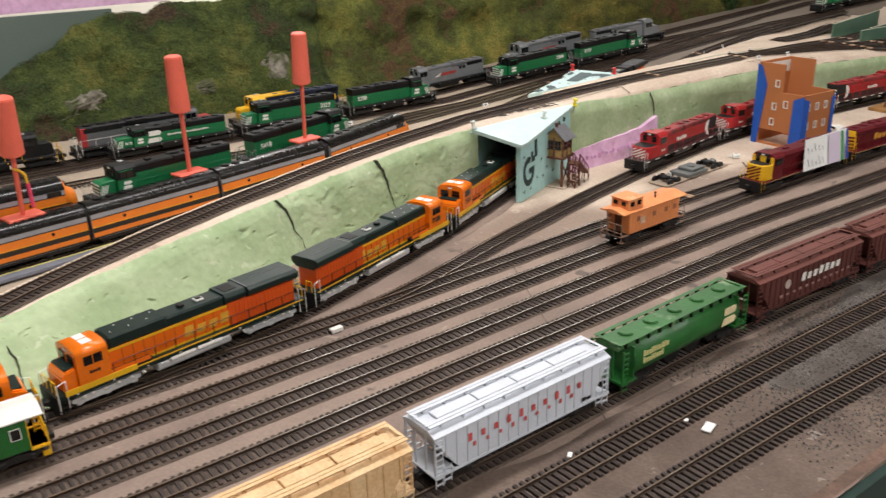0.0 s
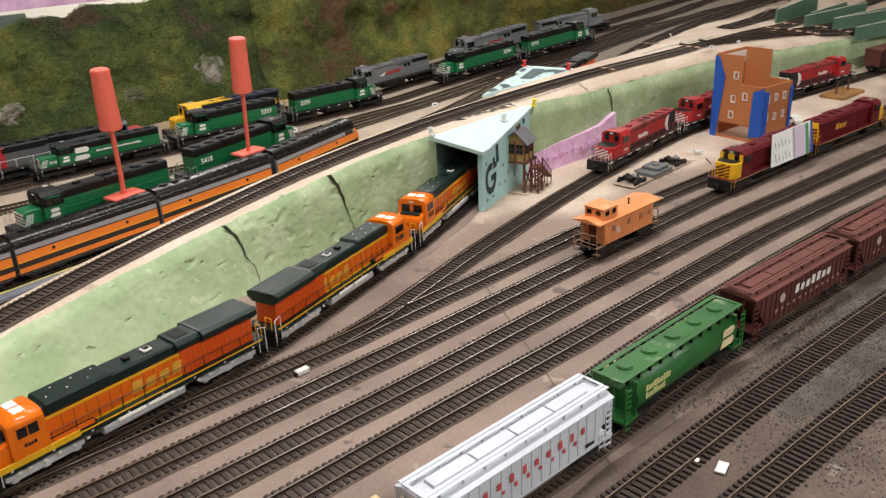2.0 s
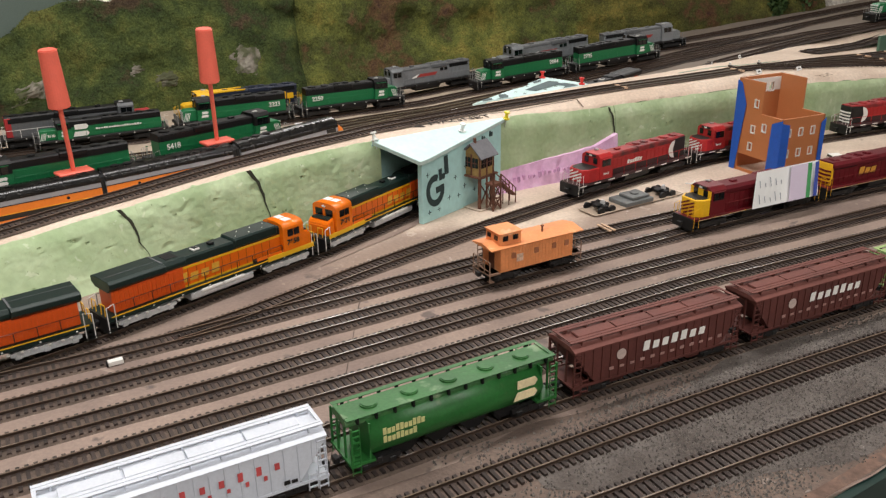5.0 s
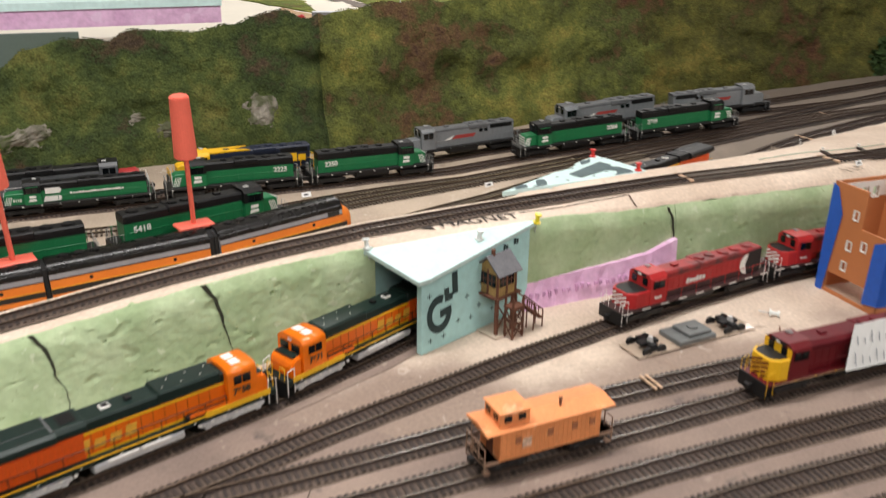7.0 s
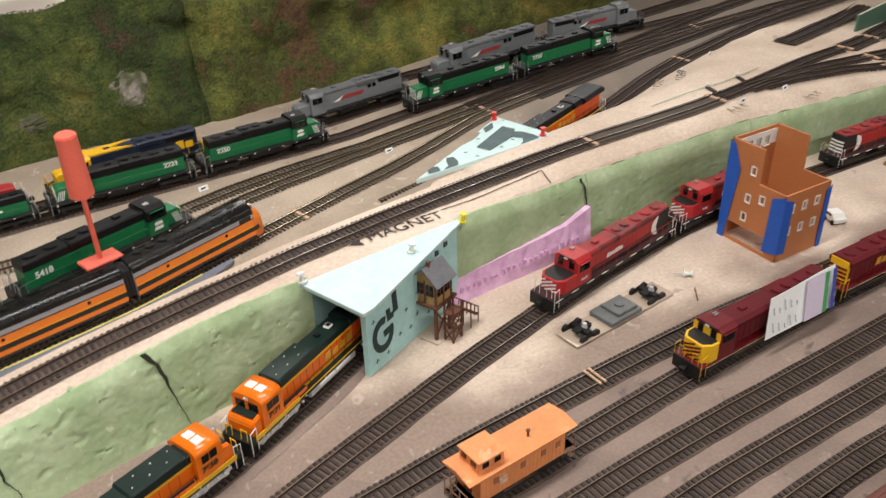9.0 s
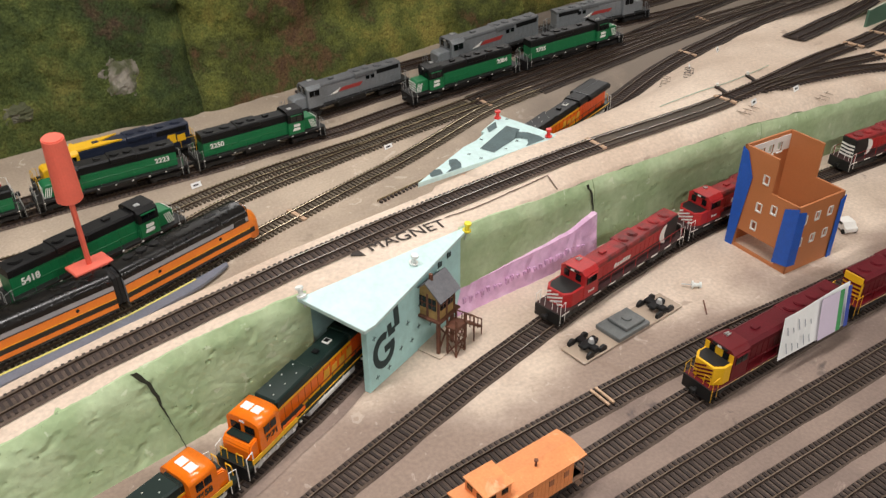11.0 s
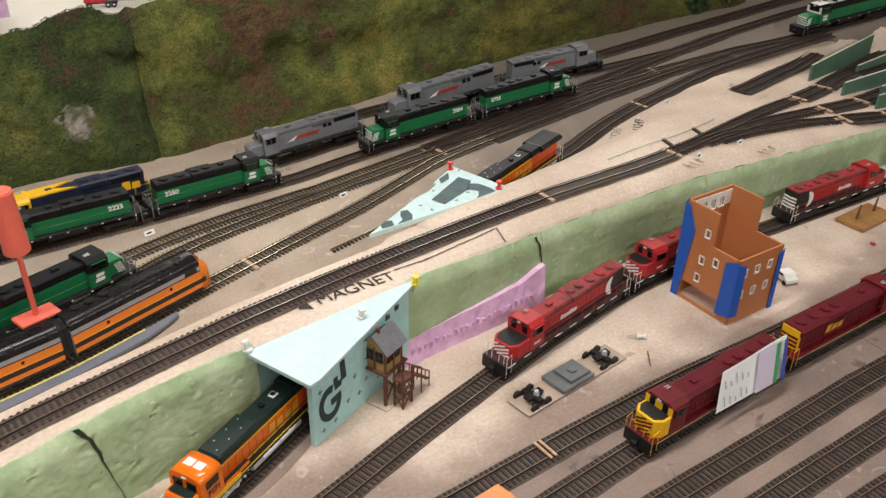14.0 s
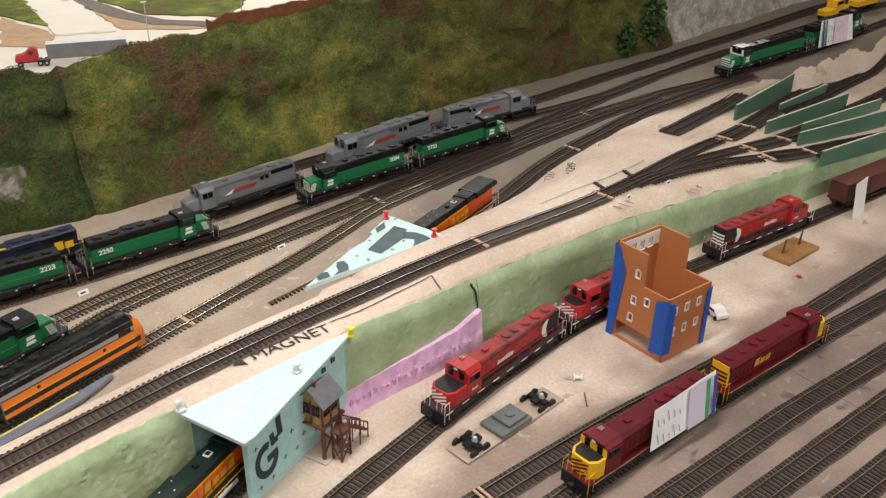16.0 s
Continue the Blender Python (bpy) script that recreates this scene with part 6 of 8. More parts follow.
t = place(bn("green and black locomotive with a long white name on its flank", 0.238, "", word=0), L_R3, 0.312, 0.512, True)
logo(t, side(0.035, 0.030, 0.0115), 0.021, WHITE)
lettering("3110", 0.0062, WHITE, t, side(0.085, 0.0265, 0.0170), "road_number", 0.0002)
blocks(18, 0.0035, 0.0036, 0.0009, WHITE, t, side(-0.028, 0.0295, 0.0115))
place(bn("green and black locomotive, number 2223, in the rear yard", 0.199, "2223"), L_R3, 0.516, 0.714, True)
place(bn("green and black locomotive, number 2250, in the rear yard", 0.199, "2250"), L_R3, 0.716, 0.916)
place(bn("green and black locomotive, number 2084, on the rear track", 0.207, "2084"), L_R3, 1.058, 1.267, True)
place(bn("green and black locomotive, number 2735, on the rear track", 0.207, "2735"), L_R3, 1.271, 1.477)
place(bn("green and black locomotive, number 5418, behind the orange streamliner", 0.215, "5418", split=0.038), L_R2, 0.444, 0.660)
place(bn("green and black locomotive with its nose beside the orange streamliner", 0.215, "", split=0.038), L_R2, 0.224, 0.440, True)
t = place(bn("green locomotive with a white cab face on the far main track", 0.241, "", cabroof=WHITE), L_R3, 1.984, 2.240, True)
quick("cab_face", WHITE, t, (0.0769, 0.0774, -0.0163, 0.0163, 0.0352, 0.0384), (0.0769, 0.0774, -0.0163, -0.0112, 0.0384, 0.0470), (0.0769, 0.0774, 0.0112, 0.0163, 0.0384, 0.0470))
each("roof_panel", RAILGREY, t, *[(x, x + 0.017, -0.0082, 0.0082, 0.0477, 0.0482) for x in (-0.012, 0.009, 0.030)])
place(bn("green locomotive beyond the paper sheet on the far track", 0.207, ""), L_R3, 2.230, 2.468)

# silver locomotives along the hill
SVG = "silver-grey locomotives"
for a, b, word in ((0.880, 1.100, True), (1.138, 1.382, True), (1.388, 1.594, False)):
    t = place(emd("silver-grey locomotive with red and white flank stripes below the hill", 0.222 if b - a > 0.21 else 0.207, body=SILVER, upper=GREYROOF, cab=SILVER, nose=SILVER, rails=SILVER, mark=None, group=SVG, split=0.043, cabroof=GREYROOF), L_R4, a, b, word)
    for s in (-1, 1):
        bm = bmesh.new()
        prism(bm, [(-0.02, 0), (0.018, 0), (0.024, 0.0055), (-0.012, 0.0055)], 0, 0.0003, "z")
        part("red_stripe", bm, mat("dull_red_paint", (168, 60, 56), 0.5), t, at=side(0.0, 0.029, s * 0.0116))
        bm = bmesh.new()
        prism(bm, [(-0.034, -0.001), (-0.022, -0.001), (-0.016, 0.006)], 0, 0.0003, "z")
        part("white_flash", bm, WHITE, t, at=side(0.0, 0.029, s * 0.0116))
        each("side_window", GLASS, t, *[(-0.045 + 0.009 * i, -0.039 + 0.009 * i, s * 0.0114 - 0.0003, s * 0.0114 + 0.0003, 0.035, 0.0405) for i in range(2)])

t = place(emd("blue locomotive with a yellow warbonnet front on the rear track", 0.222, body=NAVY, upper=NAVY, cab=YELLOW, nose=YELLOW, rails=YELLOW, mark=None, group="yard locomotives", cabroof=YELLOW), L_R4, 0.524, 0.750, True)
for s in (-1, 1):
    blocks(2, 0.011, 0.012, 0.002, YELLOW, t, side(-0.075, 0.031, s * 0.0116))
bm = bmesh.new()
prism(bm, [(0.062, -0.0112), (0.062, 0.0112), (-0.006, 0.0112), (0.022, 0.0), (-0.006, -0.0112)], 0.0474, 0.0494, "z")
part("yellow_roof", bm, YELLOW, t)
place(emd("grey locomotive with red nose and red rear end", 0.241, body=GREYROOF, upper=SOOT, cab=GREYROOF, nose=mat("dark_red_paint", (172, 44, 46)), hood_end=mat("dark_red_paint", (172, 44, 46)), end_depth=0.008, mark=None, group="yard locomotives"), L_R4, 0.266, 0.508)
place(emd("black locomotive with yellow handrails on the rear track", 0.207, body=SOOT, upper=SOOT, cab=SOOT, nose=SOOT, rails=YELLOW, mark=None, group="yard locomotives"), L_R4, 0.052, 0.258)
place(f_unit("orange and grey cab unit with a rounded orange nose", True), L_R2, 0.030, 0.218)

# orange streamliner
for i, x1 in enumerate((0.732, 0.554, 0.383, 0.212, 0.041)):
    place(f_unit("orange and black streamlined cab unit with a rounded nose" if i == 0 else "orange and black streamlined booster unit with grey band", i == 0), L_GN, x1 - (0.178 if i == 0 else 0.171), x1 - 0.001)

# hoppers on the front track
def words_sf(t, w):
    for s in (-1, 1):
        blocks(7, 0.0058, 0.0082, 0.0036, WHITE, t, side(0.012, 0.0335, s * (w + 0.0009)), slant=0.001)
        bm = bmesh.new()
        cyl(bm, (0, 0, 0), (0, 0, 0.0004), 0.0045, 16)
        part("round_emblem", bm, mat("pale_emblem_paint", (196, 176, 168), 0.6), t, at=side(-0.040, 0.0325, s * (w + 0.0006)))
        blocks(12, 0.0042, 0.0026, 0.0058, mat("faded_lettering", (166, 130, 122), 0.7), t, side(0.006, 0.0225, s * (w + 0.0009)))


def words_white(t, w):
    red = mat("red_lettering", (206, 84, 84), 0.6)
    for s in (-1, 1):
        blocks(10, 0.0032, 0.0062, 0.0084, red, t, side(-0.002, 0.0335, s * (w + 0.0009)))
        blocks(9, 0.0022, 0.0034, 0.0094, red, t, side(-0.004, 0.0270, s * (w + 0.0009)))
        blocks(2, 0.004, 0.003, 0.001, BLACK, t, side(0.058, 0.0185, s * (w + 0.0009)))


def words_bn(t, w):
    cream = mat("cream_lettering", (206, 204, 138), 0.6)
    for s in (-1, 1):
        blocks(10, 0.0026, 0.0052, 0.0006, cream, t, side(-0.045 * (1 if s < 0 else -1), 0.0325, s * (w + 0.0003)))
        blocks(8, 0.0026, 0.0050, 0.0006, cream, t, side(-0.048 * (1 if s < 0 else -1), 0.0262, s * (w + 0.0003)))
        logo(t, side(0.055 * (1 if s < 0 else -1), 0.0285, s * (w + 0.0003)), 0.016, mat("cream_emblem", (238, 222, 176), 0.6))


place(ribbed_hopper("cream covered hopper with brown rust stains", TAN, TAN, 13), L_E, 0.092, 0.272)
place(ribbed_hopper("light grey ribbed covered hopper with red flank lettering", HOPWHITE, HOPWHITE, 17, (words_white,)), L_E, 0.276, 0.457)
place(round_hopper("green cylindrical covered hopper with cream lettering and emblem", CARGREEN, CARGREENTOP, (words_bn,)), L_E, 0.459, 0.640)
place(ribbed_hopper("brown ribbed covered hopper with large white lettering", BROWN, mat("dusty_brown_roof", (108, 62, 54), 0.7, var=0.2, scale=25), 19, (words_sf,)), L_E, 0.642, 0.823)
place(ribbed_hopper("brown ribbed covered hopper with large white lettering", BROWN, MATS["dusty_brown_roof"], 19, (words_sf,)), L_E, 0.825, 1.006)
place(round_hopper("pale green cylindrical covered hopper behind brown ones", mat("pale_green_paint", (128, 160, 96), 0.5), mat("pale_green_roof", (158, 184, 120), 0.6)), L_E, 1.008, 1.189)

# cabooses
place(caboose("faded orange wooden caboose with a cupola", CABORANGE, CABORANGE, mat("weathered_grey_orange", (150, 120, 100), 0.7)), L_B, 0.692, 0.816)
place(caboose("green caboose with a white roof and yellow ends", CARGREEN, WHITE, YELLOW, True), L_B, -0.035, 0.089)

# brown boxcar and a tan flat car
t = thing("boxcar", "dark brown boxcar with faded white lettering", "boxcar")
b = quick("body", BROWN, t, (-0.086, 0.086, -0.0165, 0.0165, 0.0125, 0.0450), bevel=0.0005)
quick("roof", mat("dusty_brown_roof", (108, 62, 54)), t, (-0.087, 0.087, -0.0172, 0.0172, 0.0450, 0.0462), bevel=0.0004)
for s in (-1, 1):
    quick("door", BROWN, b, (-0.016, 0.016, s * 0.0169 - 0.0006, s * 0.0169 + 0.0006, 0.0135, 0.0435))
    blocks(5, 0.004, 0.004, 0.001, WHITE, t, side(-0.052, 0.036, s * 0.0168))
    blocks(6, 0.003, 0.003, 0.001, WHITE, t, side(-0.052, 0.029, s * 0.0168))
quick("underframe", BLACK, t, (-0.084, 0.084, -0.013, 0.013, 0.0100, 0.0126))
bogie_pair(t, 0.18)
place(t, L_CP, 1.80, 1.98)


# ---- the foam tunnel portal ----
PORT_L, PORT_T, PORT_A = Vector((0.680, 0.856, 0.0985)), Vector((0.717, 0.799, 0.0815)), Vector((0.872, 0.873, 0.1015))


def plate(name, pts, thick, material, parent=None, label="", bevel=0.0006):
    """A flat sheet with thickness: the outline given is its upper face."""
    n = (pts[1] - pts[0]).cross(pts[2] - pts[0]).normalized()
    bm = bmesh.new()
    a = [bm.verts.new(p) for p in pts]
    b = [bm.verts.new(p - n * thick) for p in pts]
    bm.faces.new(a)
    bm.faces.new(b[::-1])
    k = len(pts)
    for i in range(k):
        bm.faces.new((a[i], b[i], b[(i + 1) % k], a[(i + 1) % k]))
    bmesh.ops.recalc_face_normals(bm, faces=bm.faces)
    if bevel:
        bmesh.ops.bevel(bm, geom=bm.edges[:], offset=bevel, segments=1, affect="EDGES")
    return part(name, bm, material, parent, label)


portal = thing("tunnel_portal", "tunnel mouth of aqua foam board pinned to the bank", "tunnel portal")
plate("roof_panel", [PORT_L, PORT_T, PORT_T + Vector((0.012, 0.002, 0.0015)), PORT_A + Vector((0.004, -0.004, 0)), PORT_A], 0.006, WFOAM, portal, "pale aqua foam roof")
w0, w1 = Vector((0.722, 0.806, 0)), Vector((0.866, 0.868, 0))
up = Vector((0, 0, 1))
wall = plate("wall_panel", [w0, w1, w1 + up * 0.097, w0 + up * 0.0785], 0.007, CFOAM, portal, "aqua foam side wall")
plate("inner_wall_panel", [Vector((0.683, 0.862, 0)), Vector((0.80, 0.935, 0)), Vector((0.80, 0.935, 0.09)), Vector((0.683, 0.862, 0.092))], 0.006, CFOAM, portal)
wd = (w1 - w0).normalized()
wn = wd.cross(up)
wm = Matrix((wd, up, wn)).transposed().to_4x4()


def on_wall(u, z, lift=0.0004, turn=0):
    m = wm.copy()
    m.translation = w0 + wd * u + up * z + wn * lift
    return m @ pose(0, 0, 0, 0, 0, turn)


# printed fragments on the foam: a broken ring and a hook, drawn as plain shapes
bm = bmesh.new()
for a0, a1, r0, r1, cx, cz in ((-5.2, 0.1, 0.0118, 0.0204, 0, 0),):
    seg = 30
    for i in range(seg):
        p, q = a0 + (a1 - a0) * i / seg, a0 + (a1 - a0) * (i + 1) / seg
        vs = [bm.verts.new((cx + r * math.cos(a) * 0.82, cz + r * math.sin(a), 0)) for r, a in ((r0, p), (r1, p), (r1, q), (r0, q))]
        bm.faces.new(vs)
box(bm, 0.001, 0.0166, -0.0044, 0.0036, -0.0001, 0.0001)
part("printed_ring", bm, INK, wall, at=on_wall(0.0235, 0.0375, turn=6))
bm = bmesh.new()
box(bm, -0.0045, 0.0045, -0.012, 0.016, -0.0001, 0.0001)
box(bm, -0.017, -0.0046, -0.017, -0.0085, -0.0001, 0.0001)
box(bm, -0.0175, -0.0100, -0.0084, 0.000, -0.0001, 0.0001)
part("printed_hook", bm, INK, wall, at=on_wall(0.0445, 0.0635, turn=4) @ Matrix.Scale(0.85, 4))
for u, z in ((0.012, 0.012), (0.03, 0.012), (0.05, 0.022), (0.062, 0.045), (0.08, 0.03), (0.082, 0.055), (0.1, 0.045), (0.01, 0.06), (0.1, 0.02), (0.068, 0.02)):
    bm = bmesh.new()
    box(bm, -0.003, 0.003, -0.0004, 0.0004, -0.0001, 0.0001)
    box(bm, -0.0004, 0.0004, -0.003, 0.003, -0.0001, 0.0001)
    part("printed_cross", bm, INK, wall, at=on_wall(u, z))
for i, (u, z) in enumerate(((0.118, 0.083), (0.134, 0.086))):
    blocks(2, 0.003, 0.007, 0.001, INK, wall, on_wall(u, z), "printed_mark")


# ---- the foam triangle over the tunnel's rear mouth ----
def tri(u, v):
    o, a, b = Vector((0.896, 0.996, 0.094)), Vector((1.073, 1.086, 0.100)), Vector((1.089, 0.992, 0.1025))
    return o + (a - o) * u + (b - o) * v


top = thing("foam_sheet", "pale foam triangle with grey print lying over the tunnel exit", "foam sheet")
plate("panel", [tri(-0.03, 0), tri(-0.03, 0.98), tri(0.02, 1), tri(1, 0), tri(0.72, 0.01), tri(0.66, 0.07), tri(0.54, 0.08), tri(0.47, 0.02)], 0.006, WFOAM, top, bevel=0.0004)
GREYPRINT = mat("grey_print", (92, 110, 112), 0.8, var=0.25, scale=60)
PRINT = (
    [(0.29, 0.25), (0.65, 0.25), (0.45, 0.47), (0.38, 0.50), (0.24, 0.55), (0.15, 0.51), (0.08, 0.48)],
    [(0.40, 0.48), (0.31, 0.61), (0.13, 0.80), (0.0, 0.92), (-0.02, 0.78), (0.03, 0.77), (0.13, 0.71), (0.23, 0.59), (0.25, 0.54)],
    [(0.26, 0.04), (0.23, 0.11), (0.09, 0.23), (-0.02, 0.30), (-0.02, 0.19), (0.04, 0.19), (0.16, 0.10)],
    [(0.14, 0.01), (0.11, 0.07), (-0.02, 0.17), (-0.01, 0.08), (0.08, 0.01)],
    [(0.76, 0.03), (0.85, 0.05), (0.68, 0.16), (0.62, 0.13)],
)
for outline in PRINT:
    bm = bmesh.new()
    bm.faces.new([bm.verts.new(tri(u, v) + Vector((0, 0, 0.0006))) for u, v in outline])
    part("printed_shape", bm, GREYPRINT, top)
for u, v in ((0.24, 0.2), (0.08, 0.57), (0.18, 0.6), (0.82, 0.16), (0.5, 0.14), (0.05, 0.4)):
    bm = bmesh.new()
    c = tri(u, v) + Vector((0, 0, 0.0007))
    box(bm, c.x - 0.0025, c.x + 0.0025, c.y - 0.0004, c.y + 0.0004, c.z - 0.0001, c.z + 0.0001)
    box(bm, c.x - 0.0004, c.x + 0.0004, c.y - 0.0025, c.y + 0.0025, c.z - 0.0001, c.z + 0.0001)
    part("printed_cross", bm, GREYPRINT, top)
plate("edge_strip", [tri(1, 0) + Vector((-0.002, 0, -0.006)), tri(0, 1) + Vector((-0.002, 0, -0.006)), tri(0, 1) + Vector((-0.002, 0, -0.017)), tri(1, 0) + Vector((-0.002, 0, -0.017))], 0.005, WFOAM, top)


def push_pin(x, y, z, m, label, tilt=0.0):
    t = thing("push_pin", label, "push pin", "push pins")
    bm = bmesh.new()
    cyl(bm, (0, 0, 0.0), (0, 0, 0.0016), 0.0046, 14)
    cyl(bm, (0, 0, 0.0016), (0, 0, 0.0085), 0.0026, 12, 0.0020)
    cyl(bm, (0, 0, 0.0085), (0, 0, 0.0105), 0.0040, 14, 0.0036)
    part("head", bm, m, t)
    bm = bmesh.new()
    cyl(bm, (0, 0, -0.011), (0, 0, 0.0), 0.0007, 6)
    part("point", bm, CHROME, t)
    t.matrix_basis = pose(x, y, z, tilt, 0, 20)
    return t


YPIN = mat("yellow_pin_plastic", (244, 226, 60), 0.35)
RPIN = mat("red_pin_plastic", (226, 60, 56), 0.35)
WPIN = mat("white_pin_plastic", (236, 240, 236), 0.3)
push_pin(0.873, 0.868, 0.0995, YPIN, "yellow push pin stuck in the foam bank", 10)
push_pin(0.684, 0.856, 0.0985, WPIN, "white push pin in the corner of the foam roof", -15)
push_pin(0.799, 0.8505, 0.0965, WPIN, "white push pin in the foam roof", 12)
push_pin(*(tri(0.93, 0.02) + Vector((0, 0, 0.0005))), RPIN, "red push pin in the foam triangle")
push_pin(*(tri(0.03, 0.93) + Vector((0, 0, 0.0005))), RPIN, "red push pin in the foam triangle")
t = push_pin(1.110, 0.763, 0.0046, WPIN, "white push pin lying on the board")
t.matrix_basis = pose(1.1073, 0.7635, 0.0046, 0, 90, -40)


# ---- the wooden watch tower ----
def tower():
    t = thing("watch_tower", "brown wooden crossing tower with a grey roof on stilts", "tower")
    leg_h, w = 0.040, 0.0135
    for x in (-w, w):
        for y in (-w, w):
            quick("post", WOODBROWN, t, (x - 0.0018, x + 0.0018, y - 0.0018, y + 0.0018, 0, leg_h))
    for y in (-w, w):
        bm = bmesh.new()
        cyl(bm, (-w, y, 0.004), (w, y, 0.034), 0.0011, 6)
        cyl(bm, (w, y, 0.004), (-w, y, 0.034), 0.0011, 6)
        part("brace", bm, WOODBROWN, t)
    quick("base_plate", mat("scrap_card", (204, 186, 166), 0.8), t, (-0.021, 0.021, -0.021, 0.021, 0.0004, 0.0014))
    quick("deck", WOODBROWN, t, (-0.019, 0.022, -0.019, 0.019, leg_h, leg_h + 0.002))
    h0, h1 = leg_h + 0.002, leg_h + 0.028
    c = quick("cabin", WOODTAN, t, (-0.015, 0.015, -0.015, 0.015, h0, h1))
    for x in (-0.015, 0.0, 0.015):
        for y in (-0.0154, 0.0154):
            quick("corner_board", WOODBROWN, c, (x - 0.0012, x + 0.0012, y - 0.0006, y + 0.0006, h0, h1))
    for y in (-0.015, 0.0, 0.015):
        for x in (-0.0154, 0.0154):
            quick("corner_board", WOODBROWN, c, (x - 0.0006, x + 0.0006, y - 0.0012, y + 0.0012, h0, h1))
    for x in (-0.0155, 0.0155):
        for y in (-0.0118, 0.0018):
            p = end_pane(c, x, y, y + 0.0098, h0 + 0.010, h1 - 0.004)
            quick("glazing_bar", WOODBROWN, p, (x - 0.0008, x + 0.0008, y + 0.0045, y + 0.0053, h0 + 0.010, h1 - 0.004), (x - 0.0008, x + 0.0008, y, y + 0.0098, h0 + 0.0155, h0 + 0.0162))
    for y in (-0.0155, 0.0155):
        for x in (-0.0118, 0.0018):
            p = pane(c, x, x + 0.0098, y, h0 + 0.010, h1 - 0.004)
            quick("glazing_bar", WOODBROWN, p, (x + 0.0045, x + 0.0053, y - 0.0008, y + 0.0008, h0 + 0.010, h1 - 0.004), (x, x + 0.0098, y - 0.0008, y + 0.0008, h0 + 0.0155, h0 + 0.0162))
    bm = bmesh.new()
    prism(bm, [(-0.015, h1), (0.015, h1), (0, h1 + 0.012)], -0.0149, 0.0149)
    part("gable", bm, WOODTAN, c)
    for s in (-1, 1):
        bm = bmesh.new()
        prism(bm, [(s * 0.0205, h1 - 0.0035), (0, h1 + 0.0128), (0, h1 + 0.0144), (s * 0.0215, h1 - 0.0024)], -0.0195, 0.0195)
        part("roof_panel", bm, mat("grey_slate_roof", (112, 112, 116), 0.7, var=0.2, scale=120), t)
    bm = bmesh.new()
    cyl(bm, (-0.008, 0, h1 + 0.012), (-0.008, 0, h1 + 0.019), 0.0024, 10)
    part("chimney", bm, WOODBROWN, t)
    # landing and stairs
    quick("landing", WOODBROWN, t, (-0.008, 0.012, -0.034, -0.019, leg_h - 0.008, leg_h - 0.006))
    for x in (-0.0065, 0.0105):
        for y in (-0.033, -0.021):
            quick("stair_post", WOODBROWN, t, (x - 0.001, x + 0.001, y - 0.001, y + 0.001, 0, leg_h + 0.004))
    for y in (-0.033, -0.022):
        for name, p, q, r in (("stringer", (0.012, leg_h - 0.007), (0.046, 0.010), 0.0012), ("stair_rail", (0.012, leg_h + 0.003), (0.046, 0.019), 0.0008), ("rail_post", (0.046, 0.0), (0.046, 0.019), 0.0009), ("rail_post", (0.030, 0.0), (0.030, 0.030), 0.0009), ("rail_post", (0.021, 0.022), (0.021, 0.035), 0.0007), ("rail_post", (0.038, 0.012), (0.038, 0.025), 0.0007)):
            bm = bmesh.new()
            cyl(bm, (p[0], y, p[1]), (q[0], y, q[1]), r, 6)
            part(name, bm, WOODBROWN, t)
    # crossed boards between the posts of the landing
    zt = leg_h - 0.009
    for lo, hi in ((0.001, zt / 2), (zt / 2, zt)):
        for a, b in (((-0.0065, -0.0332), (0.0105, -0.0332)), ((-0.0067, -0.033), (-0.0067, -0.021)), ((0.0107, -0.033), (0.0107, -0.021))):
            for z0, z1 in ((lo, hi), (hi, lo)):
                bm = bmesh.new()
                cyl(bm, (*a, z0), (*b, z1), 0.0008, 5)
                part("cross_board", bm, WOODBROWN, t)
        quick("tie_beam", WOODBROWN, t, (-0.0075, 0.0115, -0.0340, -0.0326, hi - 0.001, hi + 0.0008))
    for i in range(8):
        u = (i + 0.5) / 8
        quick("tread", WOODBROWN, t, (0.012 + 0.034 * u - 0.002, 0.012 + 0.034 * u + 0.002, -0.033, -0.022, leg_h - 0.0075 - 0.024 * u, leg_h - 0.0067 - 0.024 * u))
    return t


t = tower()
t.matrix_basis = pose(0.814, 0.835, 0.0004, 0, 0, 22) @ Matrix.Diagonal((0.88, 0.88, 1.04, 1))


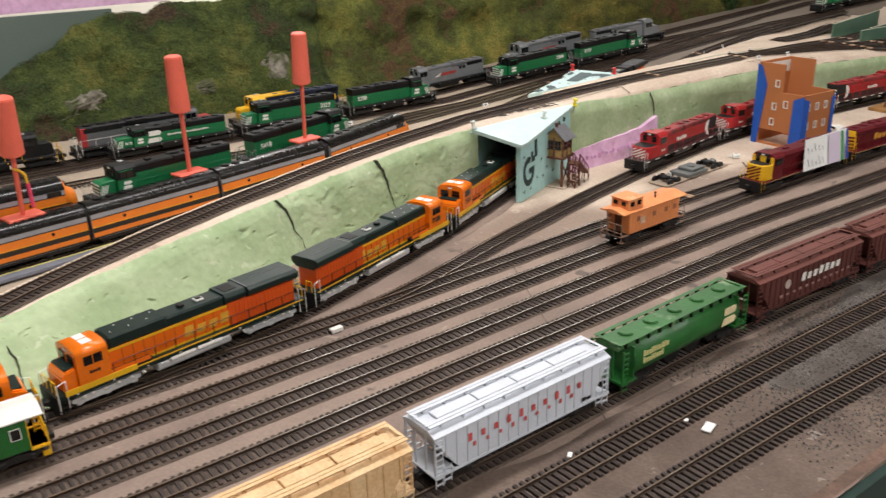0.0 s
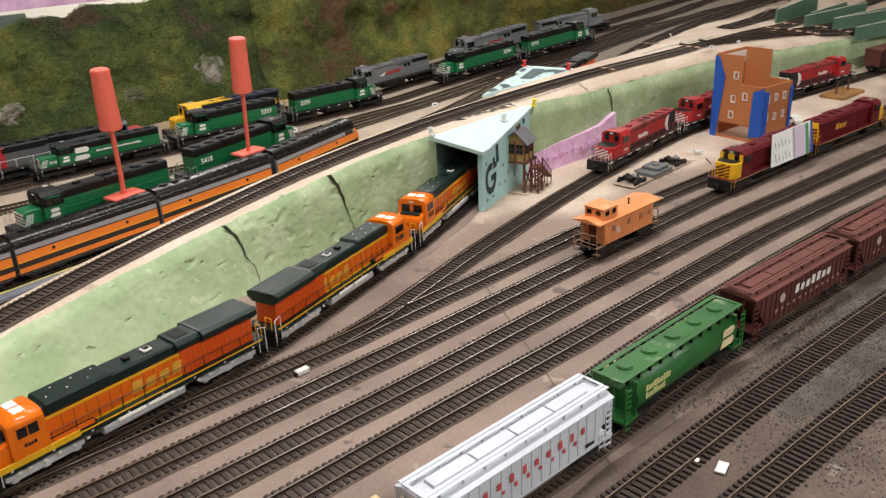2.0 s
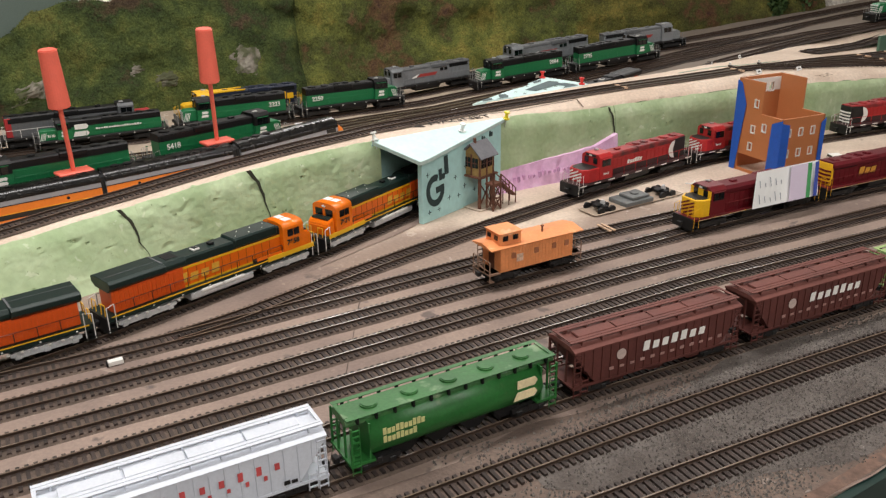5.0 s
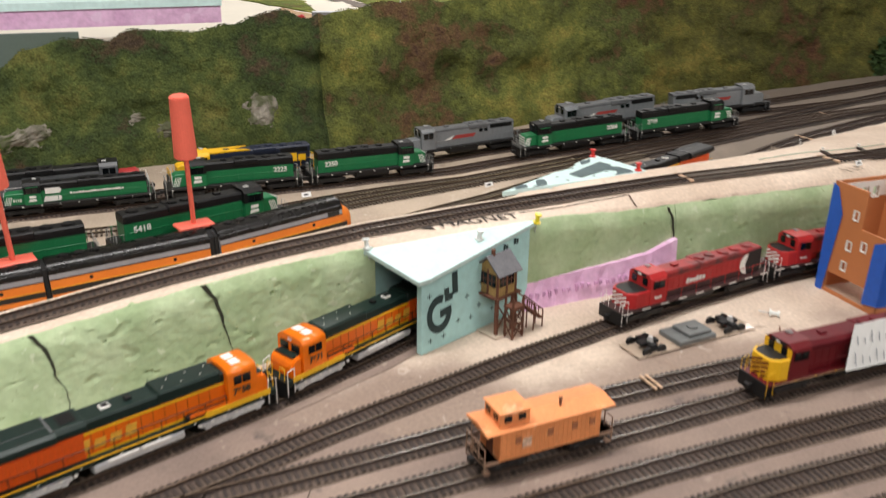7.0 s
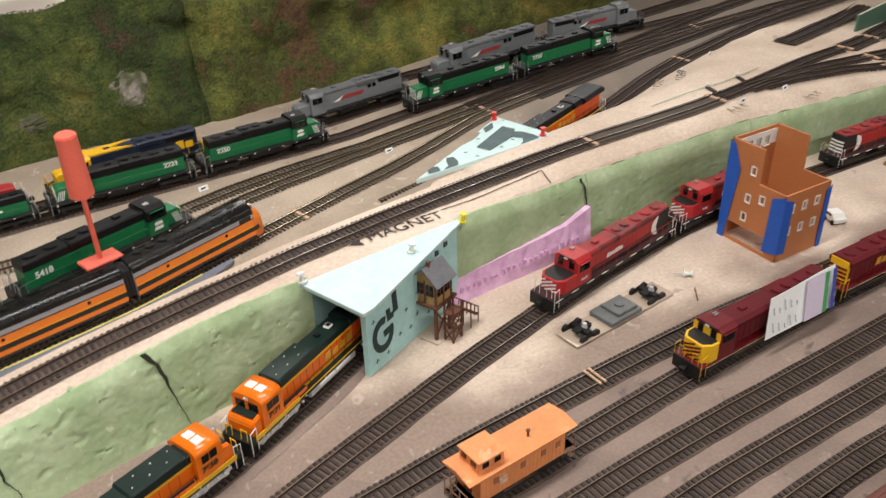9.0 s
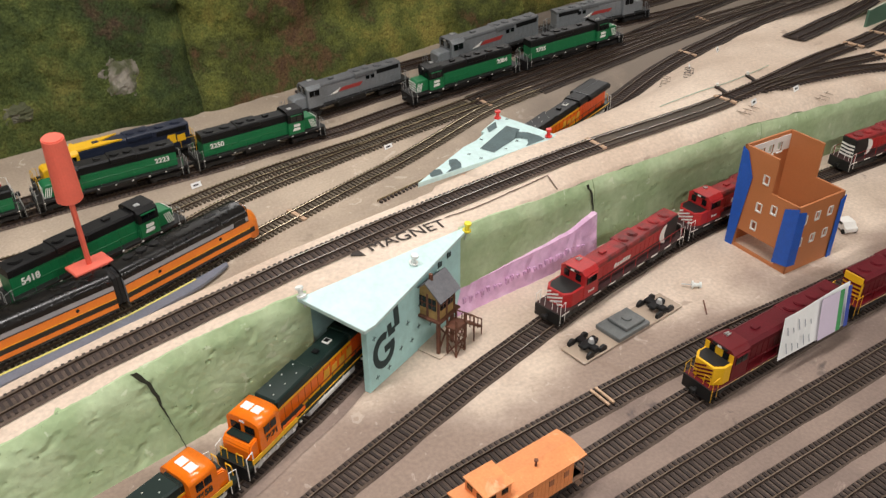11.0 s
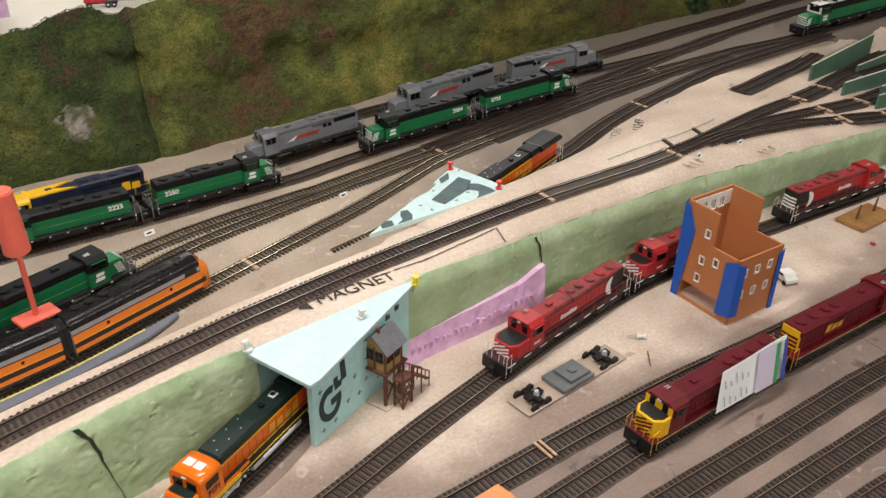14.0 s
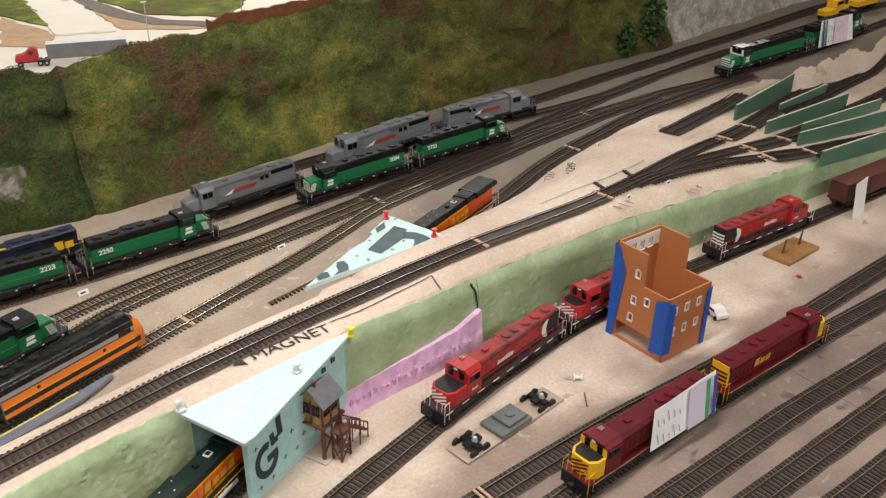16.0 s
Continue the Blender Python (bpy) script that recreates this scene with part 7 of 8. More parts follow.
# ---- the terracotta building shell ----
def building():
    t = thing("building", "roofless terracotta building shell held by blue tape", "building")
    X, Y, H, HL, T = 0.078, 0.086, 0.136, 0.091, 0.0025
    yn = -0.004
    # walls with window holes, built of strips round each opening
    def pierced(name, u0, u1, top, wins, flat):
        """flat(u, z, d) gives a place on the wall: along, up, and into its thickness."""
        us = sorted({u0, yn, u1, *[w[0] for w in wins], *[w[1] for w in wins]})
        zs = sorted({0.0, H, *[w[2] for w in wins], *[w[3] for w in wins], HL})
        bm = bmesh.new()
        for a, b in zip(us, us[1:]):
            for c, d in zip(zs, zs[1:]):
                um, zm = (a + b) / 2, (c + d) / 2
                if zm > top(um) or any(w[0] < um < w[1] and w[2] < zm < w[3] for w in wins):
                    continue
                p, q = flat(a, c, 0), flat(b, d, T)
                box(bm, min(p[0], q[0]), max(p[0], q[0]), min(p[1], q[1]), max(p[1], q[1]), c, d)
        bmesh.ops.remove_doubles(bm, verts=bm.verts[:], dist=0.00005)
        wl = part(name, bm, TERRA, t)
        for w in wins:
            if w[1] - w[0] < 0.02:
                p = flat(w[0], w[2], -0.0008)
                q = flat(w[1], w[3], T * 0.6)
                x0, x1, y0, y1 = min(p[0], q[0]), max(p[0], q[0]), min(p[1], q[1]), max(p[1], q[1])
                f = 0.0013
                if abs(flat(1, 0, 0)[0] - flat(0, 0, 0)[0]) > 0.5:
                    quick("window_frame", WHITE, wl, (x0, x0 + f, y0, y1, w[2], w[3]), (x1 - f, x1, y0, y1, w[2], w[3]), (x0, x1, y0, y1, w[2], w[2] + f), (x0, x1, y0, y1, w[3] - f, w[3]))
                else:
                    quick("window_frame", WHITE, wl, (x0, x1, y0, y0 + f, w[2], w[3]), (x0, x1, y1 - f, y1, w[2], w[3]), (x0, x1, y0, y1, w[2], w[2] + f), (x0, x1, y0, y1, w[3] - f, w[3]))
        return wl

    # west wall: tall at the back, low in front; an open doorway at the foot
    W, HH = 0.0085, 0.0125
    pierced("wall_west", -Y / 2, Y / 2, lambda u: H if u > yn else HL, [(-0.026, 0.032, 0.004, 0.026), (0.006, 0.006 + W, 0.034, 0.034 + HH), (0.004, 0.004 + W, 0.060, 0.060 + HH), (-0.016, -0.016 + W, 0.066, 0.066 + HH), (0.002, 0.002 + W, 0.098, 0.098 + HH)], lambda u, z, d: (-X / 2 + d, u, z))
    pierced("wall_south", -X / 2, X / 2, lambda u: HL, [(-0.030 + 0.022 * i, -0.030 + 0.022 * i + W, z, z + HH) for i in range(3) for z in (0.034, 0.064)], lambda u, z, d: (u, -Y / 2 + d, z))
    pierced("wall_north", -X / 2, X / 2, lambda u: H, [(-0.030 + 0.015 * i, -0.030 + 0.015 * i + W, 0.112, 0.112 + HH) for i in range(4)], lambda u, z, d: (u, Y / 2 - d, z))
    pierced("wall_east", -Y / 2, Y / 2, lambda u: H if u > yn else HL, [], lambda u, z, d: (X / 2 - d, u, z))
    each("window_surround", WHITE, t, *[(a, b, Y / 2 - 0.0034, Y / 2 - 0.0026, 0.1120, 0.1245) for a, b in ((-X / 2 + 0.003, -0.030), (-0.0215, -0.015), (-0.0065, 0.0), (0.0085, 0.015), (0.0235, X / 2 - 0.003))], (-X / 2 + 0.003, X / 2 - 0.003, Y / 2 - 0.0034, Y / 2 - 0.0026, 0.1245, 0.1315))
    each("window_sill", WHITE, t, *[(-X / 2 + 0.008 + i * 0.015, -X / 2 + 0.018 + i * 0.015, Y / 2 - 0.0045, Y / 2 - 0.0026, 0.1105, 0.1118) for i in range(4)])
    def strip(name, pts, nrm):
        bm = bmesh.new()
        a = [bm.verts.new(p) for p in pts]
        b = [bm.verts.new(Vector(p) + Vector(nrm) * 0.0005) for p in pts]
        bm.faces.new(a)
        bm.faces.new(b[::-1])
        for i in range(len(pts)):
            j = (i + 1) % len(pts)
            bm.faces.new((a[i], a[j], b[j], b[i]))
        part(name, bm, BLUETAPE, t, "blue masking tape")
    x0, x1, y0, y1 = -X / 2 - 0.0012, X / 2 + 0.0012, -Y / 2 - 0.0012, Y / 2 + 0.0012
    strip("tape", [(x0, y0, 0.012), (x0, y0 + 0.020, 0.008), (x0, y0 + 0.018, 0.082), (x0, y0, 0.090)], (-1, 0, 0))
    strip("tape", [(x0, y0, 0.012), (x0 + 0.014, y0, 0.010), (x0 + 0.014, y0, 0.082), (x0, y0, 0.086)], (0, -1, 0))
    strip("tape", [(x0, y1, 0.0), (x0, y1 - 0.010, 0.0), (x0, y1 - 0.020, 0.100), (x0, y1 - 0.008, 0.130), (x0, y1, 0.133)], (-1, 0, 0))
    strip("tape", [(x1, y0, 0.0), (x1 - 0.008, y0, 0.0), (x1 - 0.008, y0, 0.080), (x1, y0, 0.086)], (0, -1, 0))
    strip("tape", [(x0, y1, 0.0), (x0 + 0.012, y1, 0.0), (x0 + 0.012, y1, 0.128), (x0, y1, 0.133)], (0, 1, 0))
    return t


t = building()
t.matrix_basis = pose(1.256, 0.767, 0.0, 0, 0, -1) @ Matrix.Diagonal((1, 1, 0.955, 1))


# ---- little white car by the building ----
t = thing("model_car", "small white model car behind the building", "car")
bm = bmesh.new()
prism(bm, [(-0.012, 0.003), (-0.012, 0.0085), (-0.007, 0.009), (-0.004, 0.014), (0.010, 0.014), (0.012, 0.009), (0.012, 0.003)], -0.0085, 0.0085, "y")
bmesh.ops.bevel(bm, geom=bm.edges[:], offset=0.0006, segments=1, affect="EDGES")
part("body", bm, WHITE, t)
quick("window", GLASS, t, (-0.003, 0.009, -0.0088, 0.0088, 0.0098, 0.0130))
for x in (-0.0075, 0.0075):
    for y in (-0.0085, 0.0085):
        bm = bmesh.new()
        cyl(bm, (x, y - 0.001, 0.0032), (x, y + 0.001, 0.0032), 0.0032, 12)
        part("wheel", bm, TYRE, t)
t.matrix_basis = pose(1.361, 0.748, 0, 0, 0, 70)

# ---- paper sheets on locomotives ----
def paper(name_label, m, bands):
    t = thing("paper_sheet", name_label, "paper sheet", "paper sheets")
    W, H = 0.108, 0.042
    bm = bmesh.new()
    n = 10
    rows = []
    for i in range(n + 1):
        u = -W / 2 + W * i / n
        c = 0.003 * math.cos(math.pi * i / n)
        rows.append([bm.verts.new((u + d * 0.010, v, c * d + th)) for v, d in ((-H / 2, 0), (H / 2, 1)) for th in (0, 0.0004)])
    for p, q in zip(rows, rows[1:]):
        bm.faces.new((p[0], q[0], q[2], p[2]))
        bm.faces.new((p[1], p[3], q[3], q[1]))
        bm.faces.new((p[0], p[1], q[1], q[0]))
        bm.faces.new((p[2], q[2], q[3], p[3]))
    bm.faces.new((rows[0][0], rows[0][2], rows[0][3], rows[0][1]))
    bm.faces.new((rows[-1][0], rows[-1][1], rows[-1][3], rows[-1][2]))
    part("sheet", bm, PAPER, t)
    for a, b, mt in bands:
        bm = bmesh.new()
        prism(bm, [(a, -H / 2 + 0.0006), (b, -H / 2 + 0.0006), (b + 0.010, H / 2 - 0.0006), (a + 0.010, H / 2 - 0.0006)], 0.0030, 0.0033, "z")
        part("colour_band", bm, mt, t)
    for i in range(5):
        for k in range(2):
            u, v = -0.042 + i * 0.0085, -0.016 + k * 0.018
            quick("print_bar", mat("grey_print_bar", (150, 152, 160), 0.8), t, (u + v * 0.2, u + v * 0.2 + 0.0011, v, v + 0.011 - 0.003 * ((i * 7 + k) % 3), 0.0034, 0.0036))
    t.matrix_basis = m
    return t


LILAC, GREENP, BLUEP = mat("lilac_print", (204, 190, 208), 0.8, var=0.03), mat("green_print", (70, 150, 90), 0.8), mat("blue_print", (60, 78, 160), 0.8)
y = L_B.y(1.11)
paper("white printed paper sheet leaning on the maroon locomotive", Matrix.Translation((1.112, y - 0.0195, 0.043)) @ pose(0, 0, 0, 74, 0, 0.5), [(0.002, 0.030, LILAC), (0.030, 0.037, GREENP), (0.043, 0.049, BLUEP)])
paper("white printed paper sheet leaning on the far green locomotive", Matrix.Translation((2.31, L_R3.y(2.31) - 0.024, rear_z(2.31) + 0.042)) @ pose(0, 0, 0, 74, 0, 0) @ Matrix.Scale(1.3, 4), [(-0.049, -0.043, BLUEP), (-0.040, -0.035, GREENP), (-0.012, 0.030, mat("pink_print", (226, 206, 216), 0.8))])
t = thing("paper_card", "white upright paper card beside the brown boxcar", "paper card")
quick("card", PAPER, t, (-0.024, 0.024, -0.0005, 0.0005, 0, 0.062))
t.matrix_basis = pose(1.815, 0.800, 0.0, -6, 0, 8)

# ---- depressed flat-car kit in clear plastic, on the board ----
t = thing("model_kit_tray", "grey machine castings on a clear plastic tray", "model kit")
clear = mat("clear_plastic_tray", (178, 160, 142), 0.15, var=0.05, bump=0.02)
bm = bmesh.new()
box(bm, -0.077, 0.077, -0.016, 0.016, 0.0015, 0.0030, 0.0006)
part("tray", bm, clear, t)
CAST = mat("grey_casting", (112, 115, 114), 0.55, 0.1, var=0.2, scale=90)
quick("platform", CAST, t, (-0.026, 0.022, -0.0165, 0.0165, 0.003, 0.0085), (-0.012, 0.018, -0.013, 0.013, 0.0085, 0.0125), bevel=0.0008)
bm = bmesh.new()
cyl(bm, (0.003, 0, 0.0125), (0.003, 0, 0.0140), 0.0055, 16)
part("turntable_ring", bm, CAST, t)
for x in (-0.056, 0.050):
    tr = quick("truck", SOOT, t, (x - 0.014, x + 0.014, -0.0140, -0.0112, 0.004, 0.0080), (x - 0.014, x + 0.014, 0.0112, 0.0140, 0.004, 0.0080), (x - 0.004, x + 0.004, -0.0128, 0.0128, 0.006, 0.0105), (x - 0.011, x + 0.009, -0.006, 0.003, 0.0080, 0.0115), (x + 0.008, x + 0.015, -0.002, 0.006, 0.005, 0.0090), bevel=0.0007)
    bm = bmesh.new()
    cyl(bm, (x + 0.002, -0.003, 0.0105), (x + 0.002, -0.003, 0.0155), 0.0036, 12, 0.0022)
    part("kingpin", bm, CHROME, tr)
    for dx in (-0.009, 0.009):
        for yy in (-0.013, 0.013):
            bm = bmesh.new()
            cyl(bm, (x + dx, yy - 0.0015, 0.0050), (x + dx, yy + 0.0015, 0.0050), 0.0050, 14)
            part("wheel", bm, BLACK, tr)
t.matrix_basis = pose(0.993, 0.750, 0.0, 0, 0, 6)
t = tagged(quick("steel_rod", WOODBROWN, None, (-0.0127, 0.0127, -0.0006, 0.0006, 0, 0.0012)), "thin dark metal rod lying on the board", "rod")
t.matrix_basis = pose(1.0918, 0.7286, 0.0005, 0, 0, 50.3)

# ---- wooden stand with two spikes ----
t = thing("wooden_stand", "small wooden board with two upright pegs", "stand")
quick("board", mat("plywood_brown", (168, 124, 72), 0.7, var=0.25, scale=60), t, (-0.043, 0.043, -0.022, 0.022, 0.0, 0.006), bevel=0.0006)
for x in (-0.022, 0.024):
    bm = bmesh.new()
    cyl(bm, (x, 0.002, 0.006), (x + 0.003, 0.002, 0.028), 0.0022, 8, 0.0010)
    part("peg", bm, WOODBROWN, t)
t.matrix_basis = pose(1.605, 0.792, 0.0, 0, 0, 2)
bm = bmesh.new()
bmesh.ops.create_icosphere(bm, subdivisions=2, radius=0.004)
for v in bm.verts:
    v.co *= 1 + 0.4 * noise.noise(v.co * 300)
    v.co.z *= 0.5
t = tagged(part("red_scrap", bm, RED), "small crumpled red scrap on the board", "scrap")
t.matrix_basis = pose(1.545, 0.742, 0.0019)

# ---- blocks and scraps on the yard ----
t = thing("white_block", "small white plastic block beside the track", "block")
quick("block", WHITE, t, (-0.010, 0.010, -0.0048, 0.0048, 0, 0.007), bevel=0.0008)
quick("dark_end", SOOT, t, (-0.0125, -0.010, -0.004, 0.004, 0, 0.005))
t.matrix_basis = pose(0.347, 0.622, 0.001, 0, 0, 5) @ Matrix.Scale(0.62, 4)
for x, y, s, r in ((0.494, 0.309, 0.0065, 20), (0.388, 0.345, 0.003, 40), (0.488, 0.325, 0.0025, 10)):
    o = tagged(quick("paper_scrap", PAPER, None, (-s, s, -s * 0.55, s * 0.55, 0, 0.0014), bevel=0.0003), "small white paper scrap on the board", "scrap", "paper scraps")
    o.matrix_basis = pose(x, y, 0.002, 0, 0, r)
for x, y, z, r in ((0.973, 1.21, REAR, 10), (0.708, 1.247, REAR, 10), (1.44, 1.097, back_ground(1.44, 1.097), 40), (1.538, 1.13, back_ground(1.538, 1.13), 30), (1.471, 0.931, back_ground(1.471, 0.931), 12), (1.373, 0.923, back_ground(1.373, 0.923), 15)):
    tg = thing("paper_tag", "small white folded paper tag beside a track", "paper tag", "paper tags")
    quick("tag", PAPER, tg, (-0.007, 0.007, -0.0004, 0.0004, 0, 0.007))
    quick("mark", SOOT, tg, (-0.004, 0.003, -0.0007, -0.0004, 0.0025, 0.0045))
    tg.matrix_basis = pose(x, y, z + 0.0008, -25, 0, r)
mk = thing("wooden_strips", "two pale wooden strips laid across the track", "wooden strips")
for dx in (-0.0030, 0.0030):
    quick("strip", PALEWOOD, mk, (dx - 0.0014, dx + 0.0014, -0.0125, 0.0125, RAIL + 0.0002, RAIL + 0.0020), bevel=0.0003)
mk.matrix_basis = pose(0.899, L_A.y(0.899), 0, 0, 0, 2)

# long switch ties with a throw wire beside the raised turnout
for (xa, ya), (xb, yb) in (((1.375, 0.992), (1.366, 0.958)), ((1.455, 1.006), (1.444, 0.972))):
    sw = thing("switch_tie", "long dark switch tie with a small white lever on the plaster", "switch tie", "switch ties")
    bm = bmesh.new()
    d = Vector((xb - xa, yb - ya, 0))
    box(bm, 0, d.length, -0.0022, 0.0022, 0.0, 0.0032)
    part("tie", bm, TIE, sw)
    bm = bmesh.new()
    cyl(bm, (0.002, 0, 0.003), (0.002, 0, 0.0072), 0.0016, 8, 0.0022)
    part("lever", bm, WHITE, sw)
    sw.matrix_basis = Matrix.Translation((xa, ya, back_ground(xa, ya) + 0.0006)) @ Matrix.Rotation(math.atan2(d.y, d.x), 4, "Z")
path = [Vector((x, y, back_ground(x, y) + 0.0016)) for x, y in ((1.26, 0.984), (1.31, 0.988), (1.345, 0.9905), (1.375, 0.993), (1.415, 0.999), (1.455, 1.007), (1.49, 1.0145), (1.525, 1.023))]
tagged(part("throw_wire", wire(path, 0.0007), mat("pale_green_wire", (176, 190, 172), 0.5)), "thin pale wire lying along the raised turnout", "wire")

# ---- writing on the boards ----
FAINT = mat("faint_pencil", (150, 134, 118), 0.9)


def scrawl(word, size, x, y, z, turn, m=PENCIL):
    ob = lettering(word, size, m, None, pose(x, y, z, 0, 0, turn), "handwriting")
    return tagged(ob, "hand-lettered marking in black pen on the board", "writing", kind="structure")


scrawl("MAGNET", 0.0225, 0.818, 0.8935, main_z(0.818) + 0.0014, 0)
bm = bmesh.new()
prism(bm, [(0, -0.009), (0, 0.009), (-0.012, 0)], 0, 0.0003, "z")
part("arrow_mark", bm, PENCIL, at=pose(0.764, 0.8935, main_z(0.764) + 0.001, 0, 0, 8))
tagged(bpy.data.objects["arrow_mark"], "hand-drawn black arrow on the plaster", "writing", kind="structure")
scrawl("LT 248", 0.021, 0.858, 1.247, REAR + 0.0016, 6)
scrawl("11249", 0.020, 1.405, 1.068, back_ground(1.405, 1.068) + 0.003, 40)
scrawl("LT247", 0.019, 1.375, 1.083, back_ground(1.375, 1.083) + 0.003, 38, FAINT)
for x, y, turn in ((1.356, 0.916, 16), (1.504, 0.908, 14)):
    # worn markings past reading
    bm = bmesh.new()
    for i, hgt in enumerate((0.020, 0.017, 0.021)):
        box(bm, i * 0.013 - 0.018, i * 0.013 - 0.0165, -0.009, -0.009 + hgt, 0, 0.0003)
        if i != 1:
            box(bm, i * 0.013 - 0.018, i * 0.013 - 0.010, -0.009 + hgt * 0.5, -0.0078 + hgt * 0.5, 0, 0.0003)
    tagged(part("handwriting", bm, FAINT, at=pose(x, y, back_ground(x, y) + 0.0022, 0, 0, turn)), "worn pencil marks on the plaster beside the turnout", "writing", kind="structure")
scrawl("LT247", 0.021, 1.233, 1.244, back_ground(1.233, 1.244) + 0.0016, 8, FAINT)

# ---- coral markers standing on the locomotive roofs ----
def marker(base, tip, label):
    t = thing("marker_post", label, "marker post", "coral marker posts")
    base, tip = Vector(base), Vector(tip)
    d = tip - base
    m = d.to_track_quat("Z", "Y").to_matrix().to_4x4()
    m.translation = base
    h = d.length
    bm = bmesh.new()
    cyl(bm, (0, 0, 0.0), (0, 0, h * 0.60), 0.0028, 12)
    part("stem", bm, CORAL, t)
    bm = bmesh.new()
    cyl(bm, (0, 0, h * 0.55), (0, 0, h), 0.0128, 28, 0.0104)
    bmesh.ops.bevel(bm, geom=[e for e in bm.edges if len(e.link_faces) == 2 and e.calc_face_angle() > 0.6], offset=0.0012, segments=2, affect="EDGES")
    cup = part("cup", bm, CORAL, t)
    bm = bmesh.new()
    box(bm, -0.021, 0.021, -0.012, 0.012, 0, 0.004, 0.001)
    b = part("foot", bm, CORAL, t)
    b.matrix_basis = m.to_3x3().inverted().to_4x4() @ pose(0, 0, 0, 0, 0, 15)
    t.matrix_basis = m
    return t


marker((0.540, 1.072, 0.0640), (0.536, 1.054, 0.218), "coral red cup on a stem standing on locomotive roofs")
marker((0.355, 1.030, 0.0595), (0.350, 1.016, 0.212), "leaning coral red cup on a stem standing on locomotive roofs")
m3 = marker((0.148, 0.988, 0.0575), (0.150, 0.960, 0.198), "coral red cup on a stem with a yellow wire")
bm = bmesh.new()
pts = [(0.147, 0.974, 0.118), (0.152, 0.972, 0.116), (0.157, 0.972, 0.110), (0.158, 0.974, 0.098)]
for p, q in zip(pts, pts[1:]):
    cyl(bm, p, q, 0.0016, 8)
w = part("yellow_wire", bm, YELLOW)
tagged(w, "short yellow wire hooked on the coral cup", "wire")
bm = bmesh.new()
cyl(bm, (0.158, 0.974, 0.1), (0.159, 0.975, 0.072), 0.0022, 8)
tagged(part("pink_tube", bm, mat("hot_pink_plastic", (236, 70, 110), 0.5)), "short pink plastic tube hanging from a wire", "tube")

# ---- card platform beside the streamliner ----
bm = bmesh.new()
rows = []
for x in np.arange(0.02, 0.69, 0.02):
    y = L_GN.y(x) - 0.021
    wd_ = min(0.016, (0.70 - x) * 0.3)
    rows.append([bm.verts.new((x, y, gn_z(x) + 0.0065)), bm.verts.new((x, y - wd_, gn_z(x) + 0.0065)), bm.verts.new((x, y - wd_, gn_z(x) + 0.003)), bm.verts.new((x, y, gn_z(x) + 0.003))])
for p, q in zip(rows, rows[1:]):
    for k in range(4):
        bm.faces.new((p[k], q[k], q[(k + 1) % 4], p[(k + 1) % 4]))
bm.faces.new(rows[0])
bm.faces.new(rows[-1])
pl = thing("station_platform", "long grey card platform with a yellow edge beside the streamliner", "platform")
part("deck", bm, mat("blue_grey_card", (122, 126, 138), 0.7), pl)
bm = bmesh.new()
rows = []
for x in np.arange(0.02, 0.66, 0.02):
    y = L_GN.y(x) - 0.0205
    rows.append([bm.verts.new((x, y, gn_z(x) + 0.0071)), bm.verts.new((x, y - 0.003, gn_z(x) + 0.0071))])
for p, q in zip(rows, rows[1:]):
    bm.faces.new((p[0], q[0], q[1], p[1]))
part("yellow_edge", bm, mat("pale_yellow_paint", (222, 212, 120), 0.7), pl)

# ---- green divider boards of the throat ----
for (xa, ya), (xb, yb), h in (((1.866, 1.090), (2.14, 1.142), 0.043), ((2.0, 1.080), (2.20, 1.098), 0.026), ((1.845, 1.010), (2.14, 1.020), 0.035), ((1.917, 0.982), (2.19, 0.975), 0.026), ((1.835, 0.940), (2.10, 0.918), 0.036), ((1.808, 0.879), (2.05, 0.866), 0.034)):
    t = thing("divider_board", "dark green upright divider board between tracks", "divider board", "green divider boards")
    za, zb = back_ground(xa, ya) - 0.004, back_ground(xb, yb) - 0.004
    bm = bmesh.new()
    d = Vector((xb - xa, yb - ya, 0)).normalized()
    nrm = Vector((-d.y, d.x, 0)) * 0.0022
    pts = [(xa, ya, za), (xb, yb, zb), (xb, yb, zb + h), (xa, ya, za + h * 0.78)]
    a = [bm.verts.new(Vector(p) - nrm) for p in pts]
    b = [bm.verts.new(Vector(p) + nrm) for p in pts]
    bm.faces.new(a)
    bm.faces.new(b[::-1])
    for i in range(4):
        bm.faces.new((a[i], a[(i + 1) % 4], b[(i + 1) % 4], b[i]))
    part("board", bm, mat("sage_green_board", (88, 122, 102), 0.6, var=0.15, scale=20), t)
    bm = bmesh.new()
    c = [bm.verts.new(Vector(p) + k + Vector((0, 0, 0.0004))) for p, k in ((pts[3], -nrm), (pts[2], -nrm), (pts[2], nrm), (pts[3], nrm))]
    bm.faces.new(c)
    part("raw_edge", bm, mat("pale_raw_edge", (196, 196, 176), 0.8), t)

